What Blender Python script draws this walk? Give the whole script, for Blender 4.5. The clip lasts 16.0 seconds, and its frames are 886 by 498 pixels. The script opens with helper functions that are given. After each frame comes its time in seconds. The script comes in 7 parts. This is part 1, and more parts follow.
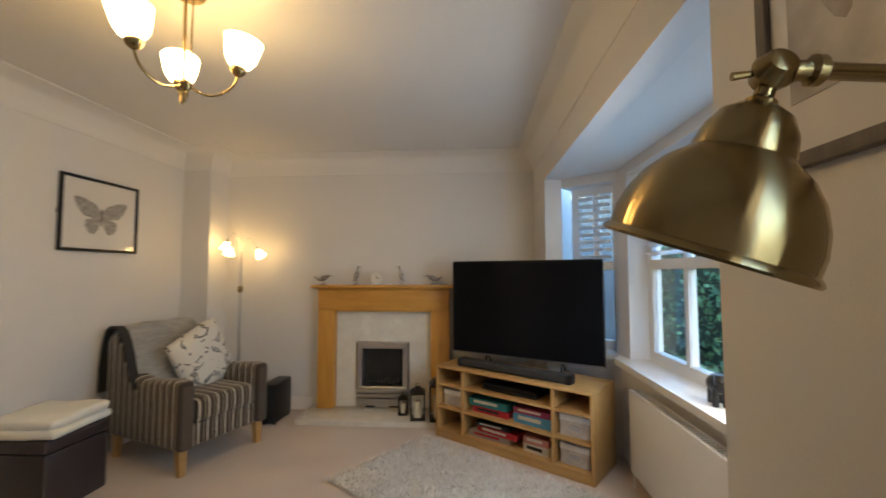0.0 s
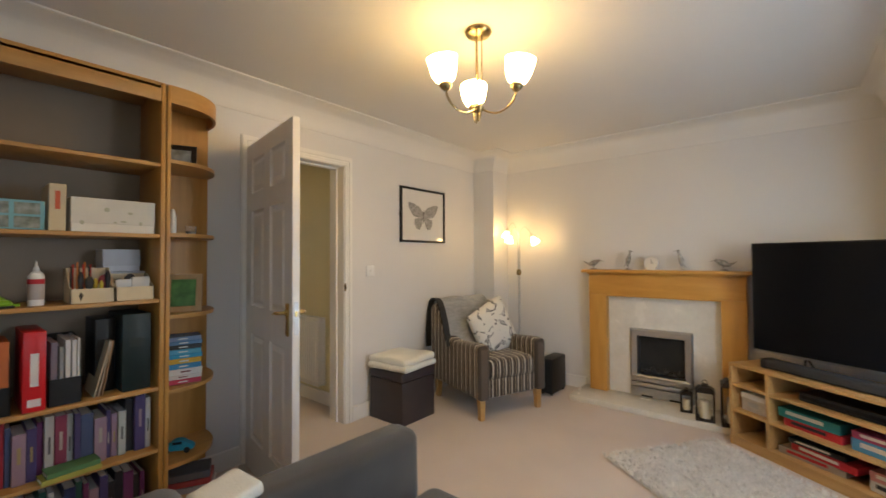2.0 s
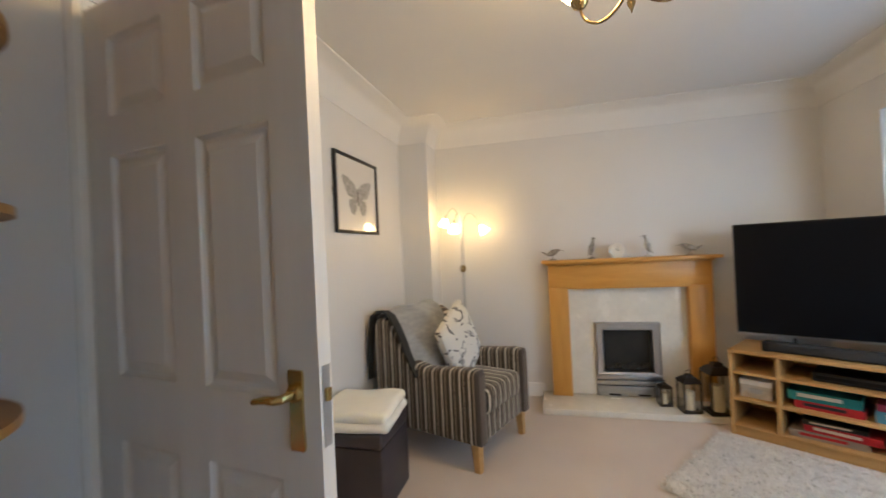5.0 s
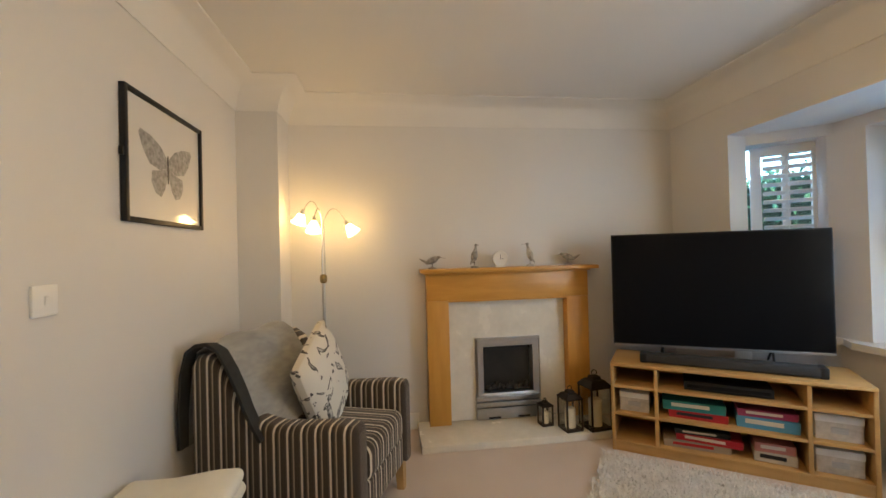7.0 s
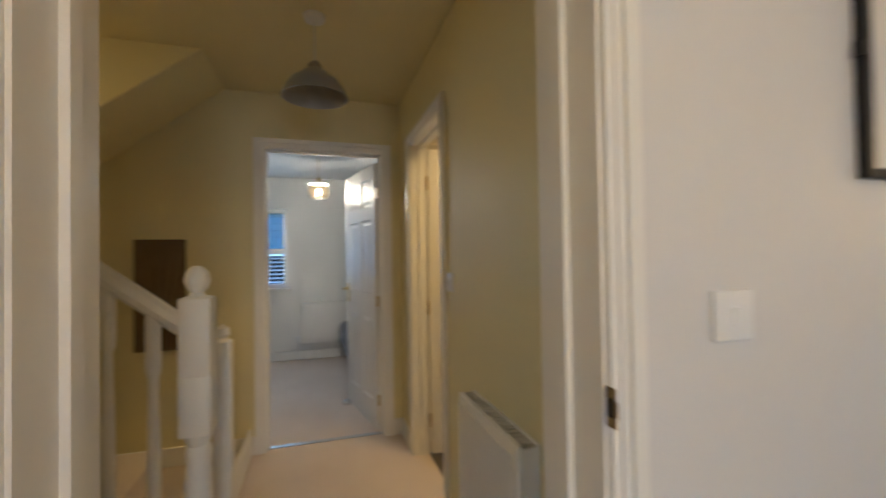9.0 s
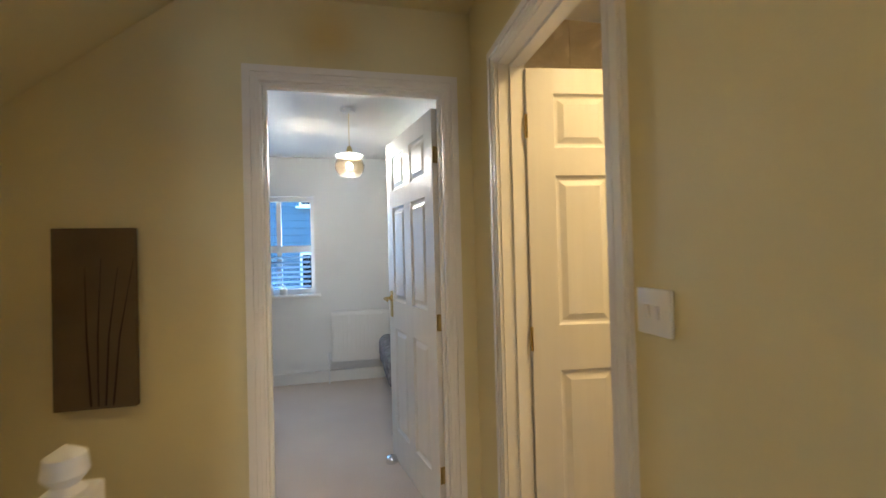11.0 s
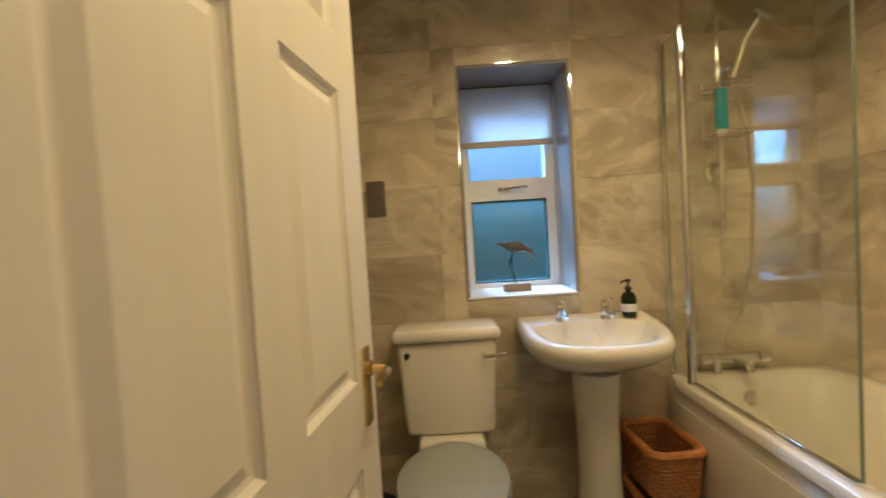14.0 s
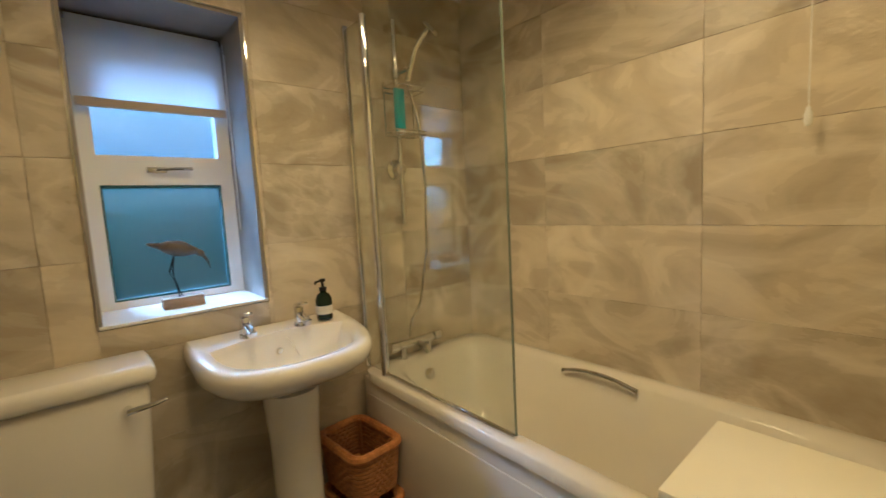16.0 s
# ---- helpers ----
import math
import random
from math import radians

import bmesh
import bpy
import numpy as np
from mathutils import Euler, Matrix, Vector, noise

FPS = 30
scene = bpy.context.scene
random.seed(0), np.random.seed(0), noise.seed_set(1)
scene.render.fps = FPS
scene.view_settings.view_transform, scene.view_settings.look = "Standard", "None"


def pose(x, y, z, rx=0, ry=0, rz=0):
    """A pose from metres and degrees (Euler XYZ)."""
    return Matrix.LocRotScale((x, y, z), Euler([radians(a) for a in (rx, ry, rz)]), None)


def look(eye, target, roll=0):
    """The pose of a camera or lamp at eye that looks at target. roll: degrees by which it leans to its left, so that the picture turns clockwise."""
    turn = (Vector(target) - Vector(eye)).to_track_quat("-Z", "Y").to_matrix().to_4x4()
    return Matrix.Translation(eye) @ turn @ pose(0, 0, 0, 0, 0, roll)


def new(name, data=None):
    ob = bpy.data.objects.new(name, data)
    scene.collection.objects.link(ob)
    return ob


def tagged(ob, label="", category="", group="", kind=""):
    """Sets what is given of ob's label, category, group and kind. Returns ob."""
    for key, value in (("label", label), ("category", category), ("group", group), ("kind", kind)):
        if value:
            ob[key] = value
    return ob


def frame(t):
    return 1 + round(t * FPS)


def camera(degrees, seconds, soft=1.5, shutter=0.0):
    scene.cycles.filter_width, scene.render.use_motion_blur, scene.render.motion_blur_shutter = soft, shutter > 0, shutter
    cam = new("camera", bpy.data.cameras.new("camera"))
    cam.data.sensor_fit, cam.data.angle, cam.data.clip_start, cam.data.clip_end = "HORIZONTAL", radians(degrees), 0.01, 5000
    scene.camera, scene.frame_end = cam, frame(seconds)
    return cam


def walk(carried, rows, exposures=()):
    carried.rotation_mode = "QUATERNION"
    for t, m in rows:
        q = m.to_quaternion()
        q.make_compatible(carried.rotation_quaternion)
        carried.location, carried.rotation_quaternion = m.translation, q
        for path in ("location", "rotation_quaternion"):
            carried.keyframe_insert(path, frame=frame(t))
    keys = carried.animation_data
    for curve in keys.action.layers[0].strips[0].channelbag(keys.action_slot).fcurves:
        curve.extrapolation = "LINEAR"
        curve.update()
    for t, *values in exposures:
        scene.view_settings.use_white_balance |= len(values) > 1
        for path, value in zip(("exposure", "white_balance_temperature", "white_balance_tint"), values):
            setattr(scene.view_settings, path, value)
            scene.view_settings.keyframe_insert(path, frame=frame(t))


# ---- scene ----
cam = camera(94.0, 16.0, soft=1.5, shutter=0.4)
PATH = [
    (0, (0.379, 0.47, 1.273), (0.244, 2.463, 1.385), -0.1),
    (0.5, (0.499, 0.403, 1.272), (-0.045, 2.325, 1.368), 0.1),
    (1, (0.553, 0.333, 1.268), (-0.327, 2.128, 1.339), 0.0),
    (1.5, (0.53, 0.311, 1.268), (-0.595, 1.965, 1.318), -0.0),
    (2, (0.417, 0.315, 1.271), (-0.861, 1.852, 1.315), -0.3),
    (2.5, (0.202, 0.339, 1.274), (-1.17, 1.793, 1.318), -0.5),
    (3, (-0.016, 0.362, 1.278), (-1.441, 1.765, 1.311), -0.8),
    (3.5, (-0.279, 0.423, 1.285), (-1.716, 1.814, 1.292), -1.4),
    (4, (-0.532, 0.458, 1.28), (-1.817, 1.99, 1.273), -2.8),
    (4.5, (-0.753, 0.516, 1.264), (-1.705, 2.275, 1.27), -3.2),
    (5, (-0.98, 0.675, 1.274), (-1.488, 2.609, 1.286), -2.7),
    (5.2, (-1.071, 0.732, 1.309), (-1.375, 2.709, 1.301), -2.2),
    (7.3, (-1.268, 1.375, 1.272), (-1.014, 3.358, 1.299), -1.5),
    (7.5, (-1.268, 1.442, 1.281), (-1.254, 3.441, 1.318), -0.8),
    (8, (-1.293, 1.642, 1.273), (-2.091, 3.475, 1.332), -0.5),
    (8.5, (-1.447, 1.783, 1.272), (-2.986, 3.061, 1.294), -1.1),
    (9, (-1.681, 1.868, 1.28), (-3.594, 2.449, 1.311), -0.9),
    (9.2, (-1.78, 1.914, 1.27), (-3.751, 2.249, 1.302), -1.2),
    (11.3, (-2.988, 1.905, 1.275), (-4.934, 2.368, 1.292), -1.6),
    (11.5, (-3.103, 1.903, 1.256), (-5.008, 2.511, 1.284), -1.6),
    (12, (-3.389, 1.93, 1.259), (-5.12, 2.932, 1.283), -2.4),
    (12.5, (-3.597, 2.057, 1.266), (-5.075, 3.404, 1.263), -2.6),
    (13, (-3.777, 2.192, 1.262), (-4.838, 3.887, 1.266), -3.2),
    (13.5, (-3.939, 2.296, 1.279), (-4.475, 4.222, 1.244), -3.6),
    (14, (-3.999, 2.392, 1.276), (-4.026, 4.39, 1.2), -3.5),
    (14.5, (-3.992, 2.507, 1.276), (-3.581, 4.461, 1.159), -3.3),
    (15, (-3.97, 2.578, 1.274), (-3.187, 4.412, 1.12), -2.9),
    (15.5, (-3.936, 2.614, 1.276), (-2.86, 4.29, 1.096), -2.9),
    (16, (-3.921, 2.62, 1.287), (-2.629, 4.134, 1.085), -3.0),
]
T = 8
EXPOSURE = [(0, 4.08, 5850, T), (1.0, 4.3, 5800, T), (2.5, 4.5, 5700, T), (4.5, 4.65, 5300, T), (5.2, 4.65, 5300, T), (7.3, 4.35, 6000, T), (9.2, 4.5, 5250, T),
            (11.3, 4.95, 5050, T), (12.5, 4.65, 4950, T), (14.0, 4.5, 4700, T), (16, 4.35, 4600, T)]
walk(cam, [(t, look(eye, target, roll)) for t, eye, target, roll in PATH], EXPOSURE)

# strengths of the lights
SKY = 0.11
DAY, BAY_W, FRONT_FILL_W = (1.0, 0.90, 0.76), 0.95, 0.25
DUSK, DUSK_W, BEDROOM_W = (0.36, 0.66, 1.0), 0.36, 0.16
WARM = (1.0, 0.60, 0.20)
SPOT_W = 1.1
SHADE_E, FLOORLAMP_E, LINING_E, PENDANT_E, STAIR_FILL_E = 2.4, 1.45, 0.3, 40.0, 1.75

# ---- world and light ----
world = bpy.data.worlds.new("sky")
scene.world = world
world.use_nodes = True
wn = world.node_tree
sky = wn.nodes.new("ShaderNodeTexSky")
sky.sky_type = "NISHITA"
sky.sun_disc = False
sky.sun_elevation = radians(9)
sky.ozone_density = 3.0
sky.sun_rotation = radians(200)
wn.nodes["Background"].inputs["Strength"].default_value = SKY
wn.links.new(sky.outputs["Color"], wn.nodes["Background"].inputs["Color"])


def lamp(name, kind, m, energy, color, **settings):
    data = bpy.data.lights.new(name, kind)
    data.energy, data.color = energy, color
    for key, value in settings.items():
        if key == "size":
            data.size = value
        elif key == "size_y":
            data.shape, data.size_y = "RECTANGLE", value
        elif key == "angle":
            data.angle = value
        elif key == "radius":
            data.shadow_soft_size = value
        elif key == "cone":
            data.spot_size, data.spot_blend = value, 0.7
    ob = new(name, data)
    ob.matrix_world = m
    return ob


lamp("overcast_sun", "SUN", pose(0, 0, 8, 50, 0, 200), 0.5, (0.62, 0.80, 1.0), angle=radians(25))
# daylight entering at the bay window
lamp("bay_daylight", "AREA", look((1.47, 2.05, 1.28), (0.0, 2.25, 0.45)), BAY_W, DAY, size=0.42, size_y=1.0)
lamp("bay_sky", "AREA", look((1.49, 2.5, 1.25), (0.5, 2.5, 1.45)), DUSK_W, DUSK, size=1.1, size_y=1.0)
# fill for the south end, set in an assumed front window out of view
lamp("front_fill", "AREA", look((0.985, 0.03, 1.32), (-1.2, 0.4, 0.9)), FRONT_FILL_W, DAY, size=0.8, size_y=1.1)
# daylight entering at the bedroom window
lamp("bedroom_daylight", "AREA", look((-7.24, 1.15, 1.40), (-5.0, 1.35, 1.25)), BEDROOM_W, DUSK, size=0.6, size_y=0.85)
# bathroom ceiling spots, out of view above
for i, (x, y) in enumerate(((-3.72, 2.88), (-3.60, 3.42), (-3.08, 3.08))):
    lamp("bathroom_spot", "SPOT", pose(x, y, 2.275), SPOT_W, WARM, radius=0.04, cone=radians(166))

# ---- materials ----


def surf(name, c1, c2=None, scale=6.0, rough=0.6, metal=0.0, bump=0.0, bscale=80.0, rnd=0.0, coat=0.0, stretch=(1, 1, 1),
         spots=0.0, rough_var=0.0, sheen=0.0, island=False, deep=0.004):
    """A surface with two-scale colour variation, relief and gloss variation."""
    m = bpy.data.materials.new(name)
    m.use_nodes = True
    nt = m.node_tree
    b = nt.nodes["Principled BSDF"]
    c2 = c2 or tuple(v * 0.88 for v in c1)
    tc = nt.nodes.new("ShaderNodeTexCoord")
    mp = nt.nodes.new("ShaderNodeMapping")
    mp.inputs["Scale"].default_value = stretch
    nt.links.new(tc.outputs["Object"], mp.inputs["Vector"])
    n1 = nt.nodes.new("ShaderNodeTexNoise")
    n1.inputs["Scale"].default_value, n1.inputs["Detail"].default_value = scale, 5
    nt.links.new(mp.outputs["Vector"], n1.inputs["Vector"])
    ramp = nt.nodes.new("ShaderNodeValToRGB")
    ramp.color_ramp.elements[0].position, ramp.color_ramp.elements[1].position = 0.32, 0.68
    ramp.color_ramp.elements[0].color, ramp.color_ramp.elements[1].color = (*c2, 1), (*c1, 1)
    nt.links.new(n1.outputs["Fac"], ramp.inputs["Fac"])
    col = ramp.outputs["Color"]
    n2 = nt.nodes.new("ShaderNodeTexNoise")
    n2.inputs["Scale"].default_value, n2.inputs["Detail"].default_value = bscale, 6
    nt.links.new(mp.outputs["Vector"], n2.inputs["Vector"])
    if spots:
        mx = nt.nodes.new("ShaderNodeMix")
        mx.data_type, mx.blend_type = "RGBA", "MULTIPLY"
        mx.inputs["Factor"].default_value = spots
        nt.links.new(col, mx.inputs["A"])
        nt.links.new(n2.outputs["Fac"], mx.inputs["B"])
        col = mx.outputs["Result"]
    if rnd:
        info = nt.nodes.new("ShaderNodeNewGeometry" if island else "ShaderNodeObjectInfo")
        mr = nt.nodes.new("ShaderNodeMapRange")
        mr.inputs["To Min"].default_value, mr.inputs["To Max"].default_value = 1 - rnd, 1 + rnd
        nt.links.new(info.outputs["Random Per Island" if island else "Random"], mr.inputs["Value"])
        hs = nt.nodes.new("ShaderNodeHueSaturation")
        nt.links.new(mr.outputs["Result"], hs.inputs["Value"])
        nt.links.new(col, hs.inputs["Color"])
        col = hs.outputs["Color"]
    nt.links.new(col, b.inputs["Base Color"])
    b.inputs["Roughness"].default_value = rough
    b.inputs["Metallic"].default_value = metal
    b.inputs["Coat Weight"].default_value = coat
    if sheen:
        b.inputs["Sheen Weight"].default_value = sheen
    if rough_var:
        mr2 = nt.nodes.new("ShaderNodeMapRange")
        mr2.inputs["To Min"].default_value, mr2.inputs["To Max"].default_value = max(0.02, rough - rough_var), rough + rough_var
        nt.links.new(n1.outputs["Fac"], mr2.inputs["Value"])
        nt.links.new(mr2.outputs["Result"], b.inputs["Roughness"])
    if bump:
        bp = nt.nodes.new("ShaderNodeBump")
        bp.inputs["Strength"].default_value, bp.inputs["Distance"].default_value = min(1.0, bump), deep
        nt.links.new(n2.outputs["Fac"], bp.inputs["Height"])
        nt.links.new(bp.outputs["Normal"], b.inputs["Normal"])
    return m


def glow(name, color, strength, rim=None):
    m = bpy.data.materials.new(name)
    m.use_nodes = True
    b = m.node_tree.nodes["Principled BSDF"]
    b.inputs["Base Color"].default_value = (*(rim or color), 1)
    b.inputs["Roughness"].default_value = 0.3
    b.inputs["Emission Color"].default_value = (*color, 1)
    b.inputs["Emission Strength"].default_value = strength
    return m


def glass(name, color=(1, 1, 1), rough=0.0, ior=1.45):
    m = bpy.data.materials.new(name)
    m.use_nodes = True
    b = m.node_tree.nodes["Principled BSDF"]
    b.inputs["Base Color"].default_value = (*color, 1)
    b.inputs["Transmission Weight"].default_value = 1.0
    b.inputs["Roughness"].default_value = rough
    b.inputs["IOR"].default_value = ior
    return m


def stripes(name, axis, period, bands, rough=0.9):
    """Woven cloth with bands of colour across one axis: bands are (start, colour)."""
    m = surf(name, (0.5, 0.5, 0.5), rough=rough, bump=0.4, bscale=500, sheen=0.2)
    nt = m.node_tree
    b = nt.nodes["Principled BSDF"]
    tc = nt.nodes.new("ShaderNodeTexCoord")
    sp = nt.nodes.new("ShaderNodeSeparateXYZ")
    nt.links.new(tc.outputs["Object"], sp.inputs["Vector"])
    dv = nt.nodes.new("ShaderNodeMath")
    dv.operation = "DIVIDE"
    dv.inputs[1].default_value = period
    nt.links.new(sp.outputs[axis], dv.inputs[0])
    fr = nt.nodes.new("ShaderNodeMath")
    fr.operation = "FRACT"
    nt.links.new(dv.outputs[0], fr.inputs[0])
    rp = nt.nodes.new("ShaderNodeValToRGB")
    rp.color_ramp.interpolation = "CONSTANT"
    while len(rp.color_ramp.elements) < len(bands):
        rp.color_ramp.elements.new(0.5)
    for e, (p, c) in zip(rp.color_ramp.elements, bands):
        e.position, e.color = p, (*c, 1)
    nt.links.new(fr.outputs[0], rp.inputs["Fac"])
    n = nt.nodes.new("ShaderNodeTexNoise")
    n.inputs["Scale"].default_value = 260
    nt.links.new(tc.outputs["Object"], n.inputs["Vector"])
    mx = nt.nodes.new("ShaderNodeMix")
    mx.data_type, mx.blend_type = "RGBA", "MULTIPLY"
    mx.inputs["Factor"].default_value = 0.35
    nt.links.new(rp.outputs["Color"], mx.inputs["A"])
    nt.links.new(n.outputs["Fac"], mx.inputs["B"])
    nt.links.new(mx.outputs["Result"], b.inputs["Base Color"])
    return m


WALL = surf("wall_paint_grey", (0.69, 0.675, 0.66), (0.67, 0.655, 0.64), 1.5, 0.5, bump=0.15, bscale=220, rough_var=0.06)
HALLWALL = surf("wall_paint_cream", (0.72, 0.655, 0.39), (0.695, 0.63, 0.37), 1.5, 0.55, bump=0.15, bscale=220)
BEDWALL = surf("wall_paint_white", (0.76, 0.75, 0.72), (0.73, 0.72, 0.69), 1.5, 0.6, bump=0.12, bscale=220)
CEIL = surf("ceiling_paint", (0.73, 0.715, 0.69), (0.705, 0.69, 0.665), 1.2, 0.7, bump=0.2, bscale=160)
GLOSS = surf("white_gloss_paint", (0.79, 0.77, 0.73), (0.78, 0.76, 0.72), 2, 0.42, bump=0.02, bscale=90)
DOORP = surf("door_white_paint", (0.76, 0.73, 0.68), (0.72, 0.69, 0.64), 3, 0.40, bump=0.05, bscale=90, stretch=(6, 6, 0.5), rough_var=0.04)
UPVC = surf("white_upvc", (0.80, 0.80, 0.80), (0.77, 0.77, 0.77), 4, 0.3)
CARPET = surf("beige_carpet", (0.80, 0.675, 0.57), (0.74, 0.615, 0.515), 2.2, 0.95, bump=1.0, bscale=420, spots=0.25, sheen=0.2)
OAK = surf("oak_veneer", (0.50, 0.275, 0.075), (0.41, 0.215, 0.055), 5, 0.42, bump=0.08, bscale=40, stretch=(6, 0.7, 6), rough_var=0.08)
OAKV = surf("oak_veneer_upright", (0.50, 0.265, 0.062), (0.42, 0.212, 0.046), 5, 0.4, bump=0.08, bscale=40, stretch=(7, 7, 0.7), rough_var=0.08)
BIRCH = surf("light_oak_veneer", (0.53, 0.325, 0.115), (0.46, 0.27, 0.09), 5, 0.45, bump=0.08, bscale=40, stretch=(0.7, 6, 6), rough_var=0.08)
MANTEL = surf("oak_mantel", (0.62, 0.32, 0.06), (0.54, 0.265, 0.045), 4, 0.38, bump=0.08, bscale=40, stretch=(1, 6, 6), rough_var=0.08)
MANTELV = surf("oak_mantel_upright", (0.62, 0.32, 0.06), (0.54, 0.265, 0.045), 4, 0.38, bump=0.08, bscale=40, stretch=(6, 6, 0.8), rough_var=0.08)
MARBLE = surf("cream_marble", (0.80, 0.76, 0.67), (0.73, 0.69, 0.60), 9, 0.25, bump=0.03, spots=0.12, bscale=30, rough_var=0.08)
STEEL = surf("brushed_steel", (0.55, 0.55, 0.55), (0.46, 0.46, 0.46), 60, 0.32, 1.0, bump=0.08, bscale=300, stretch=(0.3, 8, 8))
CHROME = surf("chrome", (0.78, 0.78, 0.78), (0.74, 0.74, 0.74), 4, 0.08, 1.0)
BRASS = surf("polished_brass", (0.70, 0.54, 0.22), (0.60, 0.45, 0.17), 12, 0.2, 1.0, rough_var=0.08)
ANTIQUE = surf("antique_brass", (0.37, 0.285, 0.135), (0.31, 0.235, 0.11), 9, 0.21, 1.0)
BLACK = surf("black_plastic", (0.011, 0.011, 0.012), (0.008, 0.008, 0.009), 5, 0.4)
SCREEN = surf("black_screen", (0.006, 0.006, 0.007), (0.005, 0.005, 0.006), 3, 0.16)
DARKBACK = surf("dark_firebox", (0.012, 0.011, 0.01), (0.02, 0.018, 0.016), 9, 0.8)
LEATHER = surf("brown_faux_leather", (0.045, 0.034, 0.038), (0.034, 0.026, 0.028), 6, 0.42, bump=0.35, bscale=260, rough_var=0.06)
SOFA = surf("charcoal_fabric", (0.075, 0.068, 0.062), (0.058, 0.053, 0.05), 7, 0.9, bump=0.5, bscale=380, sheen=0.3)
BLANKET = surf("cream_fleece", (0.80, 0.79, 0.72), (0.74, 0.73, 0.66), 10, 0.95, bump=0.7, bscale=170, sheen=0.3)
THROW = surf("grey_throw", (0.34, 0.345, 0.345), (0.25, 0.255, 0.255), 16, 0.95, bump=0.8, bscale=240, sheen=0.4, stretch=(1, 1, 3))
THROWDARK = surf("dark_throw_edge", (0.03, 0.032, 0.034), (0.02, 0.021, 0.022), 16, 0.95, bump=0.6, bscale=240)
RUG = surf("cream_shag", (0.86, 0.82, 0.76), (0.74, 0.70, 0.64), 14, 0.97, bump=0.6, bscale=90, spots=0.1, sheen=0.2, rnd=0.14, island=True)
CERAMIC = surf("white_ceramic", (0.80, 0.77, 0.71), (0.77, 0.74, 0.68), 3, 0.1, coat=0.5)
SEAT = surf("grey_white_seat", (0.40, 0.43, 0.47), (0.37, 0.40, 0.44), 3, 0.18)
ACRYLIC = surf("white_acrylic", (0.78, 0.74, 0.66), (0.75, 0.71, 0.63), 3, 0.16)
WICKER = surf("brown_wicker", (0.54, 0.24, 0.06), (0.31, 0.125, 0.03), 40, 0.6, bump=0.9, bscale=120, stretch=(1, 1, 4))
GROUT = surf("tile_grout", (0.54, 0.48, 0.37), (0.50, 0.44, 0.335), 30, 0.8, bump=0.3, bscale=300)
CANDLE = surf("cream_candle", (0.74, 0.66, 0.50), (0.70, 0.62, 0.46), 8, 0.5)
BRONZE = surf("dark_bronze_metal", (0.05, 0.04, 0.032), (0.035, 0.028, 0.022), 10, 0.4, 0.8)
CARD = surf("cream_card", (0.66, 0.56, 0.38), (0.60, 0.50, 0.33), 14, 0.75, bump=0.1)
PAPER = surf("white_paper", (0.74, 0.73, 0.70), (0.69, 0.68, 0.65), 12, 0.7)
GLASS = glass("clear_glass", (0.98, 1.0, 0.99))
PICGLASS = surf("picture_print_paper", (0.70, 0.68, 0.65), (0.66, 0.64, 0.61), 3, 0.12, coat=1.0)
FROST = glass("frosted_glass", (0.93, 1.0, 0.96), 0.36)
CLEARFROST = glass("lightly_frosted_glass", (0.86, 0.96, 0.97), 0.22)
SCREENGLASS = glass("shower_glass", (0.85, 0.89, 0.86), 0.0, 1.5)
SHADE = glow("lit_frosted_shade", (1.0, 0.60, 0.20), SHADE_E, (0.9, 0.88, 0.8))
SPOTSHADE = glow("lit_spot_shade", (1.0, 0.58, 0.18), FLOORLAMP_E, (0.9, 0.88, 0.8))
BULB = glow("lit_bulb", (1.0, 0.84, 0.62), PENDANT_E)
LINING = glow("shade_lining", (1.0, 0.62, 0.22), LINING_E, (0.9, 0.88, 0.8))
STAIR_FILL = glow("stair_fill_glow", (1.0, 0.66, 0.26), STAIR_FILL_E, (0.9, 0.88, 0.8))
GLOBE = glass("amber_globe_glass", (0.95, 0.84, 0.64), 0.10)


def brushed(m):
    """Fine turning marks round the lathe axis, which draw highlights out along the slope."""
    nt = m.node_tree
    b = nt.nodes["Principled BSDF"]
    b.inputs["Anisotropic"].default_value = 1.0
    b.inputs["Anisotropic Rotation"].default_value = 0.25
    tg = nt.nodes.new("ShaderNodeTangent")
    tg.direction_type, tg.axis = "RADIAL", "Z"
    nt.links.new(tg.outputs[0], b.inputs["Tangent"])


brushed(ANTIQUE)
SCREEN.node_tree.nodes["Principled BSDF"].inputs["Specular IOR Level"].default_value = 0.13
BLACK.node_tree.nodes["Principled BSDF"].inputs["Specular IOR Level"].default_value = 0.35


def translucent(m, share):
    """Lets part of the light through a thin cloth."""
    nt = m.node_tree
    b, out = nt.nodes["Principled BSDF"], nt.nodes["Material Output"]
    tr, mx = nt.nodes.new("ShaderNodeBsdfTranslucent"), nt.nodes.new("ShaderNodeMixShader")
    tr.inputs["Color"].default_value = (0.86, 0.88, 0.92, 1)
    mx.inputs["Fac"].default_value = share
    nt.links.new(b.outputs[0], mx.inputs[1])
    nt.links.new(tr.outputs[0], mx.inputs[2])
    nt.links.new(mx.outputs[0], out.inputs["Surface"])
    return m



def plain(name, c, rough=0.55):
    m = surf(name, c, tuple(v * 0.9 for v in c), 12, rough, bump=0.05, bscale=150)
    m.node_tree.nodes["Principled BSDF"].inputs["Specular IOR Level"].default_value = 0.3
    return m


_paints = {}


def paint(c, rough=0.55):
    key = (*c, rough)
    if key not in _paints:
        _paints[key] = plain("colour_%d" % len(_paints), c, rough)
    return _paints[key]


# ---- mesh helpers ----


